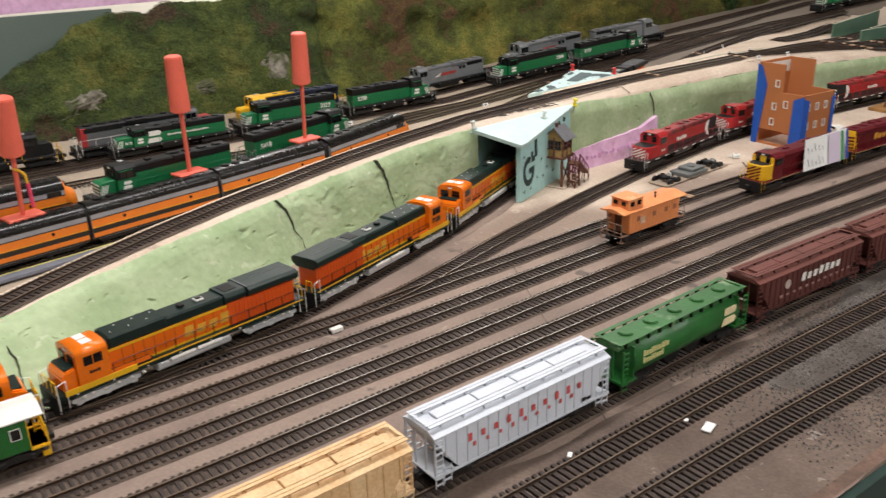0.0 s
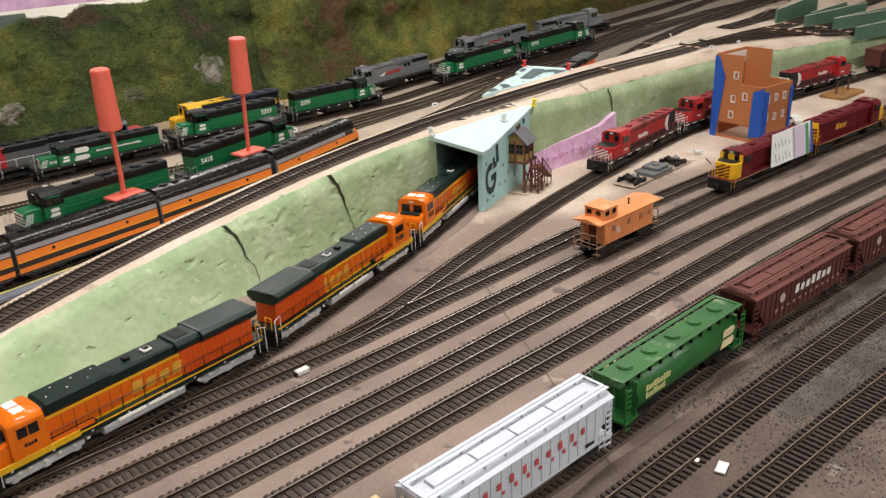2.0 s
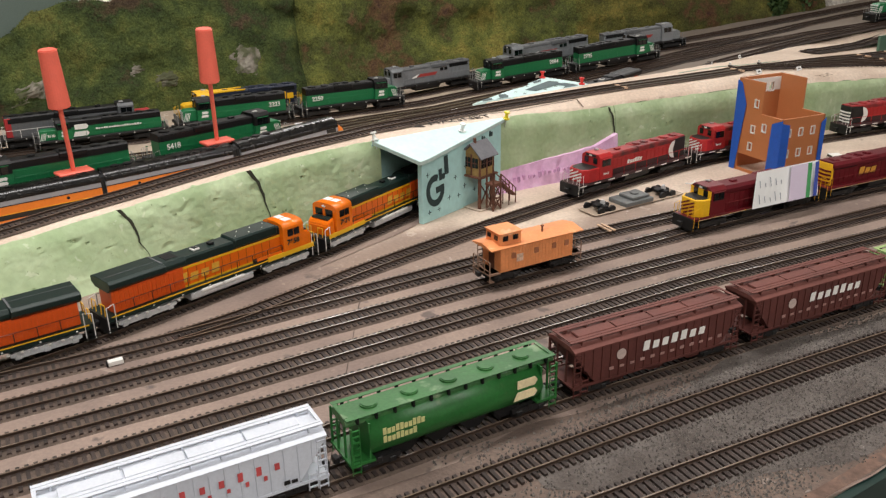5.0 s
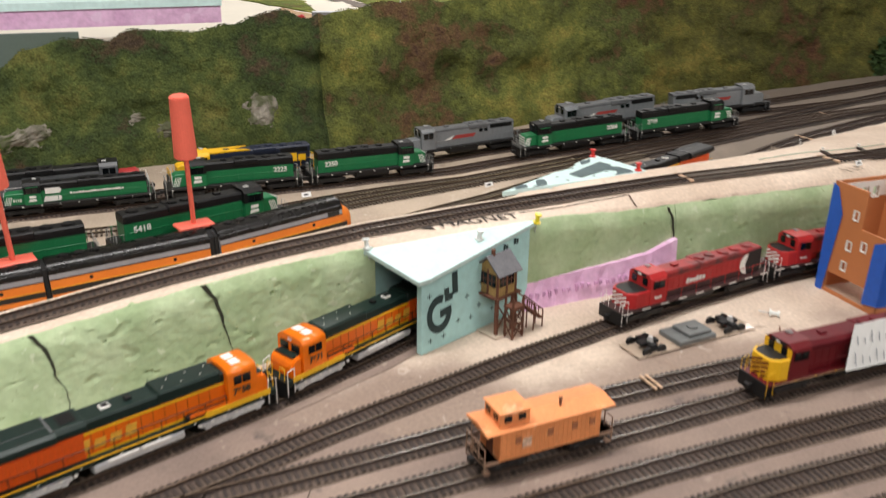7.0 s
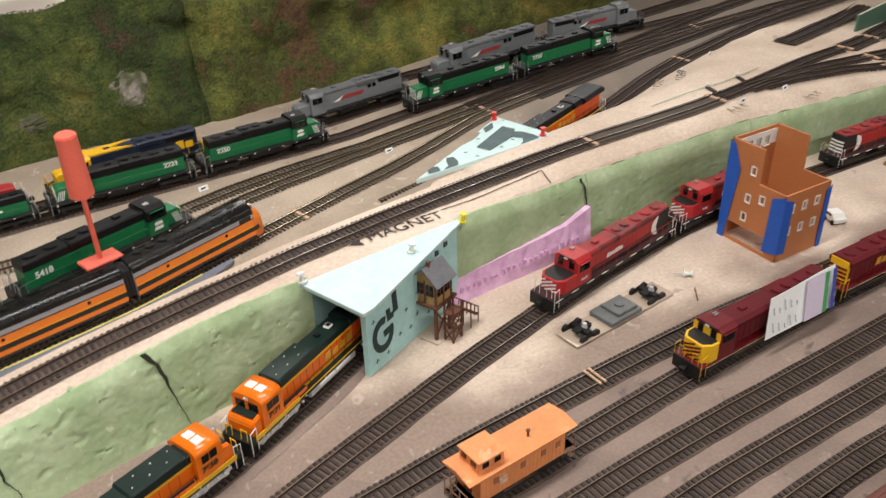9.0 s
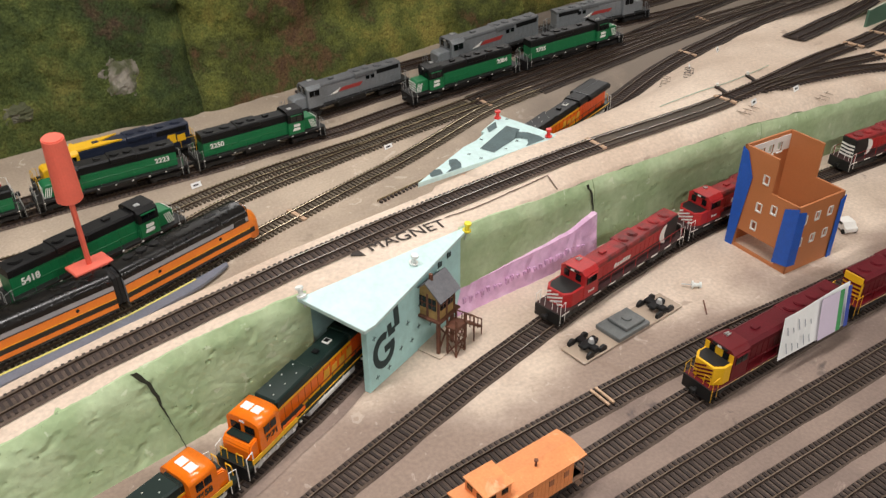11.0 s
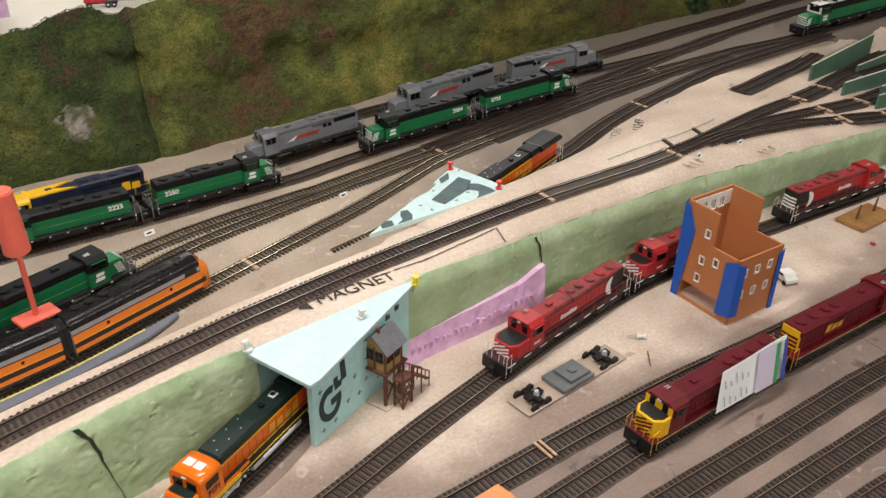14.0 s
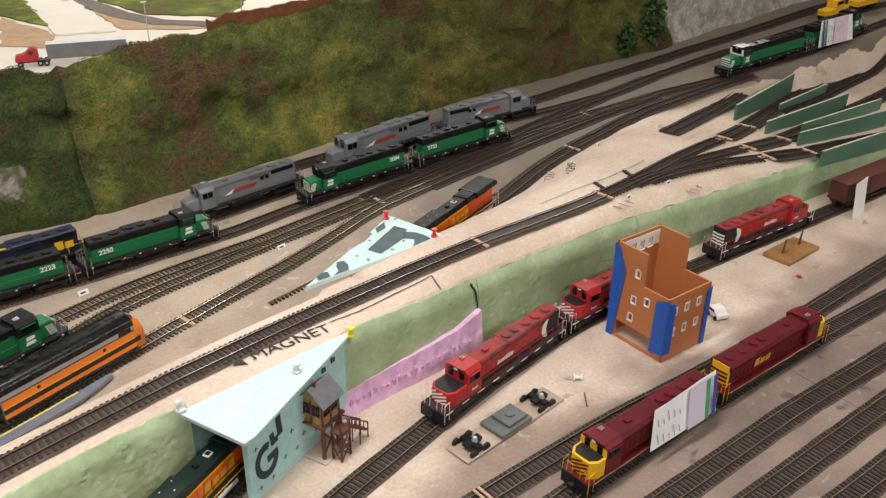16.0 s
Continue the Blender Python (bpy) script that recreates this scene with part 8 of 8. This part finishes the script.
# ---- retaining wall and bush at the end of the hill ----
bm = bmesh.new()
cols = []
for i in range(60):
    u = i / 59
    x = 2.06 + 1.2 * u
    yb = 1.436
    cols.append([bm.verts.new((x, yb + 0.01 * noise.noise((x * 9, v * 2, 1)) + 0.005 * noise.noise((x * 30, v * 9, 4)) + 0.03 * v, rear_z(x) - 0.004 + 0.2 * v)) for v in np.linspace(0, 1, 10)])
for p, q in zip(cols, cols[1:]):
    for k in range(9):
        bm.faces.new((p[k], q[k], q[k + 1], p[k + 1]))
wl = tagged(part("retaining_wall", bm, CONCRETE), "grey cast rock retaining wall beyond the hill", "wall", kind="structure")


def bush(x, y, z, r, label, seed):
    t = thing("bush", label, "bush", "bushes")
    rn = random.Random(seed)
    bm = bmesh.new()
    for i in range(4):
        a = i * 1.6
        cyl(bm, (0, 0, 0), (math.cos(a) * r * 0.4, math.sin(a) * r * 0.4, r * 1.2), 0.0015, 5, 0.0005)
    part("stem", bm, WOODBROWN, t)
    vs, fs = [], []
    for i in range(900):
        d = Vector((rn.gauss(0, 1), rn.gauss(0, 1), rn.gauss(0, 1))).normalized() * r * rn.uniform(0.55, 1.0)
        d.x, d.y, d.z = d.x * (0.8 + 0.3 * noise.noise(d * 40)), d.y * 0.7, d.z * 1.5 + r * 1.4
        s = rn.uniform(0.003, 0.007)
        e1 = Vector((rn.uniform(-1, 1), rn.uniform(-1, 1), rn.uniform(-1, 1))).normalized() * s
        e2 = Vector((rn.uniform(-1, 1), rn.uniform(-1, 1), rn.uniform(-1, 1))).normalized() * s
        k = len(vs)
        vs += [d + e1, d + e2, d - e1, d - e2]
        fs.append((k, k + 1, k + 2, k + 3))
    me = bpy.data.meshes.new("foliage")
    me.from_pydata([tuple(v) for v in vs], [], fs)
    me.materials.append(mat("leaf_green", (66, 92, 44), 0.8, var=0.4, scale=60))
    part("foliage", me, None, t)
    t.matrix_basis = pose(x, y, z)
    return t


bush(2.045, 1.45, rear_z(2.0), 0.045, "dark green leafy bush at the end of the hill", 2)
bush(1.97, 1.455, rear_z(1.95), 0.028, "dark green leafy bush at the foot of the hill", 3)

# ---- lorry and scenery on the upper level ----
def lorry():
    t = thing("toy_lorry", "red lorry with a long grey trailer on the upper road", "lorry")
    tr = quick("trailer", mat("grey_trailer", (118, 116, 118), 0.5), t, (-0.160, 0.0, -0.0145, 0.0145, 0.013, 0.044), bevel=0.0006)
    quick("trailer_roof", mat("grey_trailer_roof", (226, 228, 232), 0.5), tr, (-0.160, 0.0, -0.0147, 0.0147, 0.0439, 0.0446))
    for x in (-0.145, -0.132, 0.004, 0.016, 0.054):
        for y in (-0.0125, 0.0125):
            bm = bmesh.new()
            cyl(bm, (x, y - 0.003, 0.0058), (x, y + 0.003, 0.0058), 0.0058, 16)
            w_ = part("wheel", bm, TYRE, t)
            bm = bmesh.new()
            cyl(bm, (x, y - 0.0033, 0.0058), (x, y + 0.0033, 0.0058), 0.0026, 10)
            part("hub", bm, CHROME, w_)
    quick("chassis", BLACK, t, (-0.004, 0.060, -0.007, 0.007, 0.007, 0.011))
    bm = bmesh.new()
    prism(bm, [(0.018, 0.010), (0.018, 0.034), (0.024, 0.038), (0.036, 0.034), (0.042, 0.025), (0.062, 0.022), (0.064, 0.010)], -0.0125, 0.0125, "y")
    bmesh.ops.bevel(bm, geom=bm.edges[:], offset=0.0012, segments=1, affect="EDGES")
    c = part("cab", bm, RED, t)
    quick("window", GLASS, c, (0.028, 0.035, -0.0128, 0.0128, 0.024, 0.031))
    quick("windshield", GLASS, c, (0.0385, 0.0402, -0.010, 0.010, 0.0262, 0.0305))
    return t


t = lorry()
t.matrix_basis = pose(0.85, 1.80, 0.1857, 0, 0, 163) @ Matrix.Scale(0.82, 4)
slabm = thing("foam_slab", "long pink foam slab with a white top on the hill's brow", "foam block")
bm = bmesh.new()
prism(bm, [(0.10, 1.62), (0.66, 1.665), (0.66, 1.74), (0.10, 1.72)], 0.222, 0.250, "z")
part("slab", bm, PFOAM, slabm)
bm = bmesh.new()
prism(bm, [(0.095, 1.618), (0.662, 1.663), (0.662, 1.75), (0.095, 1.73)], 0.2502, 0.262, "z")
part("white_top", bm, WFOAM, slabm)
SAND = mat("sandy_dirt", (196, 164, 128), 0.9, var=0.2, scale=40)


def ragged(pts, wob, seed):
    """An outline with torn, uneven edges."""
    out = []
    for i, (p, q) in enumerate(zip(pts, pts[1:] + pts[:1])):
        n = max(2, int(math.dist(p, q) / 0.02))
        for k in range(n):
            u = k / n
            x, y = p[0] + (q[0] - p[0]) * u, p[1] + (q[1] - p[1]) * u
            out.append((x + wob * noise.noise((x * 25, y * 25, seed)), y + wob * noise.noise((x * 25, y * 25, seed + 9))))
    return out


def patch(name, pts, z, m, label, seed):
    bm = bmesh.new()
    prism(bm, ragged(pts, 0.014, seed), 0.1853, z, "z")
    tagged(part(name, bm, m), label, "ground", kind="structure")


patch("dirt_patch", [(0.872, 2.241), (0.919, 2.02), (0.878, 1.911), (0.813, 1.983)], 0.1870, SAND, "sandy brown dirt patch on the upper level", 1)
patch("dirt_patch", [(1.06, 2.30), (1.04, 1.985), (1.19, 1.89), (1.12, 2.03)], 0.1872, SAND, "strip of sandy dirt beside the upper track", 2)
patch("grass_field", [(1.096, 2.309), (1.135, 2.094), (1.262, 1.971), (1.385, 2.111), (1.50, 2.5), (1.12, 2.6)], 0.1874, FIELD, "flat green field on the upper level", 3)
patch("grass_field", [(0.90, 2.6), (0.959, 2.402), (0.934, 2.082), (0.875, 2.252), (0.80, 2.5)], 0.1876, FIELD, "green field edge beside the white road", 4)
bm = bmesh.new()
rows = []
path = [(1.05, 2.45), (1.066, 2.291), (1.085, 2.12), (1.125, 2.0), (1.202, 1.93), (1.30, 1.925), (1.41, 1.94)]
for i, (x, y) in enumerate(path):
    p, q = path[max(0, i - 1)], path[min(len(path) - 1, i + 1)]
    d = Vector((q[0] - p[0], q[1] - p[1], 0)).normalized() * 0.024
    rows.append([bm.verts.new((x - d.y * k, y + d.x * k, 0.1880)) for k in (-1, 1)])
for p, q in zip(rows, rows[1:]):
    bm.faces.new((p[0], q[0], q[1], p[1]))
tagged(part("gravel_road", bm, mat("grey_gravel", (128, 118, 110), 0.9, var=0.3, scale=80)), "curving grey gravel strip on the upper level", "road", kind="structure")
for x, y in ((1.046, 1.846), (1.286, 1.941)):
    t = thing("lamp_post", "thin white lamp post on the upper level", "lamp post", "lamp posts")
    bm = bmesh.new()
    cyl(bm, (0, 0, 0), (0, 0, 0.075), 0.0012, 6, 0.0008)
    part("pole", bm, CHROME, t)
    quick("lamp_head", WHITE, t, (-0.006, 0.004, -0.0016, 0.0016, 0.0745, 0.0765), bevel=0.0004)
    t.matrix_basis = pose(x, y, 0.187)
patch("white_road", [(0.952, 2.292), (1.053, 2.338), (1.026, 1.974), (0.921, 2.007)], 0.1884, ROADTOP, "bare white plaster road on the upper level", 5)
bm = bmesh.new()
rows = []
for i in range(24):
    u = i / 23
    x = 1.05 + 0.26 * u
    y, z = hill_base(x) + 0.068, hill_top(x)
    h = 0.012 + 0.012 * noise.noise((x * 40, 0, 0))
    rows.append([bm.verts.new(c) for c in ((x, y, z - 0.012), (x, y, z + h), (x, y + 0.006, z + h), (x, y + 0.006, z - 0.012))])
for p, q in zip(rows, rows[1:]):
    for k in range(4):
        bm.faces.new((p[k], q[k], q[(k + 1) % 4], p[(k + 1) % 4]))
tagged(part("cork_strip", bm, mat("brown_cork", (122, 74, 42), 0.9, var=0.3, scale=90)), "torn brown cork strip along the hill's brow", "strip")

# yellow machines beyond the far locomotive
for x, y in ((2.53, 1.29), (2.66, 1.29)):
    t = thing("rail_crane", "yellow track machine standing on a far track", "track machine", "yellow machines")
    quick("body", YELLOW, t, (-0.045, 0.045, -0.014, 0.014, 0.012, 0.026), bevel=0.001)
    quick("cab", YELLOW, t, (-0.012, 0.022, -0.013, 0.013, 0.026, 0.045), bevel=0.001)
    quick("window", GLASS, t, (-0.008, 0.018, -0.0134, 0.0134, 0.033, 0.041))
    for s in (-1, 1):
        truck(t, s * 0.03, 2, 0.0198, BLACK)
    place(t, L_R4, x - 0.05, x + 0.05)


# ---- tracks: rails, then ties ----
def rail_bar(line, x0, x1, off, head):
    s0, s1 = line.s_of(x0), line.s_of(x1)
    n = max(2, int((s1 - s0) / 0.015))
    bm = bmesh.new()
    rows = []
    prof = [(-0.0012, 0.0030), (-0.0004, 0.0034), (-0.0006, 0.0050), (-0.0006, 0.0056), (0.0006, 0.0056), (0.0006, 0.0050), (0.0004, 0.0034), (0.0012, 0.0030)]
    for i in range(n + 1):
        s = s0 + (s1 - s0) * i / n
        p, q = line.at_s(max(s0, s - 0.004)), line.at_s(min(s1, s + 0.004))
        d = (q - p)
        d.z = 0
        d.normalize()
        nrm = Vector((-d.y, d.x, 0))
        c = line.at_s(s) + nrm * off
        rows.append([bm.verts.new(c + nrm * u + Vector((0, 0, z))) for u, z in prof])
    for p, q in zip(rows, rows[1:]):
        for k in range(8):
            f = bm.faces.new((p[k], q[k], q[(k + 1) % 8], p[(k + 1) % 8]))
            f.material_index = 1 if k == 3 else 0
    for r in (rows[0], rows[-1]):
        bm.faces.new(r)
    return bm, (RUST, head)


tie_bm = bmesh.new()
box(tie_bm, -0.0014, 0.0014, -0.0150, 0.0150, 0.0010, 0.0033)
TIE_MESH = {}
for key, mt in (("dark", TIE), ("pale", TIEPALE)):
    me = bpy.data.meshes.new("tie_" + key)
    tie_bm.to_mesh(me)
    me.materials.append(mt)
    TIE_MESH[key] = me
tie_bm.free()


def track(line, x0, x1, label, near=None, tie="dark", head=STEEL, bed=None, pitch=0.0060, group="tracks"):
    t = thing("railway_track", label, "track", group)
    for off in (-0.00825, 0.00825):
        bm, ms = rail_bar(line, x0, x1, off, head)
        part("rail", bm, ms, t)
    s0, s1 = line.s_of(x0), line.s_of(x1)
    rn = random.Random(int(x0 * 1000) + int(line.ys[3] * 1e5))
    count, vs, fs = 0, [], []
    corners = [(-1, -1), (1, -1), (1, 1), (-1, 1)]
    for i in range(int((s1 - s0) / pitch)):
        s = s0 + i * pitch
        p, q = line.at_s(max(s0, s - 0.004)), line.at_s(min(s1, s + 0.004))
        c = line.at_s(s)
        a = math.atan2(q.y - p.y, q.x - p.x) + rn.uniform(-0.02, 0.02)
        if near and near[0] < c.x < near[1] and count < 300:
            ob = new("tie", TIE_MESH[tie])
            ob.parent = t
            ob.matrix_basis = Matrix.Translation(c) @ Matrix.Rotation(a, 4, "Z")
            count += 1
        else:
            k = len(vs)
            ca, sa = math.cos(a), math.sin(a)
            for z in (0.001, 0.0033):
                for u, v in corners:
                    vs.append((c.x + u * 0.0014 * ca - v * 0.015 * sa, c.y + u * 0.0014 * sa + v * 0.015 * ca, c.z + z))
            fs += [(k + 4, k + 5, k + 6, k + 7), (k, k + 1, k + 5, k + 4), (k + 1, k + 2, k + 6, k + 5), (k + 2, k + 3, k + 7, k + 6), (k + 3, k, k + 4, k + 7)]
    if vs:
        me = bpy.data.meshes.new("ties")
        me.from_pydata(vs, [], fs)
        me.materials.append(TIE if tie == "dark" else TIEPALE)
        tagged(part("sleeper_strip", me, None, t), kind="stuff")
    if bed:
        bm = bmesh.new()
        rows = []
        n = max(2, int((s1 - s0) / 0.02))
        for i in range(n + 1):
            s = s0 + (s1 - s0) * i / n
            p, q = line.at_s(max(s0, s - 0.004)), line.at_s(min(s1, s + 0.004))
            d = Vector((q.x - p.x, q.y - p.y, 0)).normalized()
            nrm = Vector((-d.y, d.x, 0))
            c = line.at_s(s)
            w_ = (0.0190 if bed == BROWNBALLAST else 0.0150) + 0.0012 * noise.noise((s * 40, x0, 0))
            rows.append([bm.verts.new(c + nrm * u + Vector((0, 0, z))) for u, z in ((-w_ - 0.002, 0.0004), (-w_, 0.0020), (w_, 0.0020), (w_ + 0.002, 0.0004))])
        for p, q in zip(rows, rows[1:]):
            for k in range(3):
                bm.faces.new((p[k], q[k], q[k + 1], p[k + 1]))
        part("roadbed", bm, bed, t)
    return t


YB = mat("yard_roadbed", (100, 86, 76), 0.95, var=0.3, scale=60, bump=0.8, fine=500, rgb2=(78, 66, 58))
track(L_A, -0.69, 2.35, "brown-tied yard track running past the tunnel", (0.05, 2.0), bed=YB)
track(L_BN, 0.1, 1.05, "brown-tied track curving into the foam tunnel", (0.1, 0.8), bed=YB)
track(L_BN, 1.1, 2.05, "dark track leaving the tunnel towards the rear throat", None, bed=BROWNBALLAST, head=DULLRAIL)
track(L_CP, 0.40, 2.35, "brown-tied track curving past the pink foam", (0.4, 2.0), bed=YB)
track(L_B, -0.69, 2.35, "brown-tied yard track with the orange caboose", (-0.05, 1.7), bed=YB)
track(L_C, -0.69, 2.35, "empty brown-tied yard track", (-0.02, 1.75), bed=YB)
track(L_D, -0.69, 2.35, "empty brown-tied yard track", (0.0, 1.75), bed=YB)
track(L_E0, 0.32, 2.35, "brown-tied yard track behind the hoppers", (0.9, 1.8), bed=YB)
track(L_E, -0.69, 2.35, "brown-tied yard track below the hopper cars", (0.0, 1.6), bed=YB)
track(L_F1, -0.69, 2.35, "front track half buried in grey ballast", (0.25, 1.6), bed=None, tie="dark", head=STEEL)
track(L_F2, -0.69, 2.35, "front track half buried in grey ballast", (0.3, 1.6), bed=None, tie="dark", head=STEEL)
track(L_M, -0.45, 1.345, "raised main track on top of the green foam bank", (0.0, 1.345), bed=YB)
track(L_M, 1.352, 1.738, "turnout track with bare ties on the plaster", (1.352, 1.738), pitch=0.0088, head=DULLRAIL)
track(L_M, 1.748, 1.842, "short dark track piece between two wooden strips", None, bed=BROWNBALLAST, head=DULLRAIL)
track(L_M, 1.853, 3.1, "dark main track running on between the divider boards", None, bed=BROWNBALLAST, head=DULLRAIL)
track(L_GN, -0.45, 1.25, "pale-tied rear track with the orange streamliner", None, tie="pale", head=BRASS)
track(L_GN, 1.25, 1.83, "dark rear throat track", None, bed=BROWNBALLAST, head=DULLRAIL)
track(L_R2, -0.45, 1.15, "pale-tied rear track beside the streamliner", None, tie="pale", head=BRASS)
track(L_R2, 1.15, 1.83, "dark rear throat track", None, bed=BROWNBALLAST, head=DULLRAIL)
track(L_R2B, -0.45, 1.15, "pale-tied track joining at a turnout", None, tie="pale", head=BRASS)
track(L_R2B, 1.15, 1.90, "dark crossover track in the rear throat", None, bed=BROWNBALLAST, head=DULLRAIL)
track(L_R3, -0.45, 3.1, "rear track with the green locomotives", None, bed=YB, head=DULLRAIL)
track(L_R4, -0.45, 3.1, "rear track with the silver locomotives", None, bed=YB, head=DULLRAIL)
track(L_R5, 0.95, 3.2, "back track along the foot of the hill", None, bed=BROWNBALLAST, head=DULLRAIL)

# throat tracks fanning out on the raised ground at the right
def up_line(pts):
    ln = Line(pts, 0, 0.04)
    ln.zf = lambda x, ln=ln: back_ground(x, ln.y(x)) + 0.001
    return ln


FAN = "raised throat tracks"
MIDDLE = up_line([(1.38, 0.951), (1.5, 0.966), (1.557, 0.974), (1.64, 0.977), (1.737, 0.974), (1.838, 0.970), (1.95, 0.985), (2.122, 1.0), (2.303, 1.018), (2.6, 1.05)])
LOWER = up_line([(1.38, 0.949), (1.47, 0.955), (1.532, 0.956), (1.635, 0.946), (1.724, 0.926), (1.822, 0.910), (2.067, 0.890), (2.4, 0.885)])
for ln, xs in ((MIDDLE, (1.42, 1.731, 1.741, 1.832, 1.845, 2.55)), (LOWER, (1.45, 1.717, 1.727, 1.815, 1.828, 2.35))):
    track(ln, xs[0], xs[1], "turnout track with bare ties on the plaster", xs[:2], pitch=0.0088, group=FAN, head=DULLRAIL)
    track(ln, xs[2], xs[3], "short dark track piece between two wooden strips", None, bed=BROWNBALLAST, group=FAN, head=DULLRAIL)
    track(ln, xs[4], xs[5], "dark track running on between the divider boards", None, bed=BROWNBALLAST, group=FAN, head=DULLRAIL)
track(up_line([(1.6, 1.078), (1.674, 1.097), (1.849, 1.141), (2.054, 1.178), (2.3, 1.22)]), 1.68, 1.985, "short loose track panel on the raised ground", None, bed=BROWNBALLAST, group=FAN, head=DULLRAIL)
track(up_line([(1.95, 1.06), (2.1, 1.08), (2.3, 1.11), (2.6, 1.15), (2.8, 1.18)]), 2.0, 2.75, "dark track between the divider boards", None, bed=BROWNBALLAST, group=FAN, head=DULLRAIL)

# a solid dark bed between the rails where the main track crosses the tunnel exit
bm = bmesh.new()
rows = []
for x in np.arange(1.118, 1.341, 0.01):
    c = L_M.at(float(x))
    rows.append([bm.verts.new((x, c.y + dy, c.z + dz)) for dy, dz in ((-0.0150, 0.0), (-0.0146, 0.0036), (0.0146, 0.0036), (0.0150, 0.0))])
for p, q in zip(rows, rows[1:]):
    for i in range(3):
        bm.faces.new((p[i], q[i], q[i + 1], p[i + 1]))
tagged(part("track_bed", bm, mat("dark_grey_bed", (84, 74, 64), 0.8, var=0.3, scale=60, bump=0.5)), "smooth dark bed between the rails of the raised track", "track bed")

# pale strips at the rail joints
for ln, x in ((L_M, 1.112), (L_M, 1.345), (L_R3, 1.66), (L_BN, 1.53), (L_R2, 1.16), (L_GN, 0.79), (L_M, 1.743), (L_M, 1.847), (MIDDLE, 1.736), (MIDDLE, 1.838), (LOWER, 1.722), (LOWER, 1.822)):
    p, q = ln.at(x - 0.01), ln.at(x + 0.01)
    o = thing("joint_strip", "pale wooden strip across a rail joint", "joint strip", "joint strips")
    quick("strip", PALEWOOD, o, (-0.003, 0.003, -0.017, 0.017, 0.0015, 0.0040), bevel=0.0003)
    o.matrix_basis = Matrix.Translation(ln.at(x)) @ Matrix.Rotation(math.atan2(q.y - p.y, q.x - p.x), 4, "Z")

# a crack in the plaster beside the raised track
bm = bmesh.new()
rows = []
way = ((0.868, 0.9015), (0.905, 0.9012), (0.946, 0.906), (0.99, 0.912), (1.016, 0.916), (1.0135, 0.903), (1.013, 0.893))
for i in range(49):
    f = i / 48 * (len(way) - 1)
    k = min(int(f), len(way) - 2)
    x, y = (way[k][j] + (way[k + 1][j] - way[k][j]) * (f - k) for j in (0, 1))
    wx = 0.0008 if k > 3 else 0.0
    y += 0.0012 * noise.noise((i * 0.7, 2, 0))
    w = 0.0008 + 0.0007 * abs(noise.noise((i * 0.5, 5, 0)))
    z = back_ground(x, y) + 0.0009
    rows.append([bm.verts.new((x - wx * 1.2, y - (w if not wx else 0), z)), bm.verts.new((x + wx * 1.2, y + (w if not wx else 0), z))])
for p, q in zip(rows, rows[1:]):
    bm.faces.new((p[0], q[0], q[1], p[1]))
tagged(part("crack", bm, mat("dirt_filled_crack", (104, 84, 72), 0.95, var=0.3, scale=120)), "dirty crack in the plaster beside the raised track", "crack", kind="structure")

# an old rail with its sleeper ends, half buried in the plaster
t = thing("buried_rail", "old rail with sleeper ends half buried in plaster", "rail")
quick("rail", BRASS, t, (-0.041, 0.041, -0.0005, 0.0005, 0.0, 0.0030))
stub = shared("sleeper_stub", lambda bm: box(bm, -0.0012, 0.0012, -0.006, -0.0012, -0.001, 0.0018), TIE)
for i in range(13):
    part("sleeper_end", stub, TIE, t, at=Matrix.Translation((-0.038 + i * 0.0063, 0, 0)))
t.matrix_basis = pose(0.926, 1.0955, back_ground(0.926, 1.0955) + 0.0004, 0, 0, 12.6)
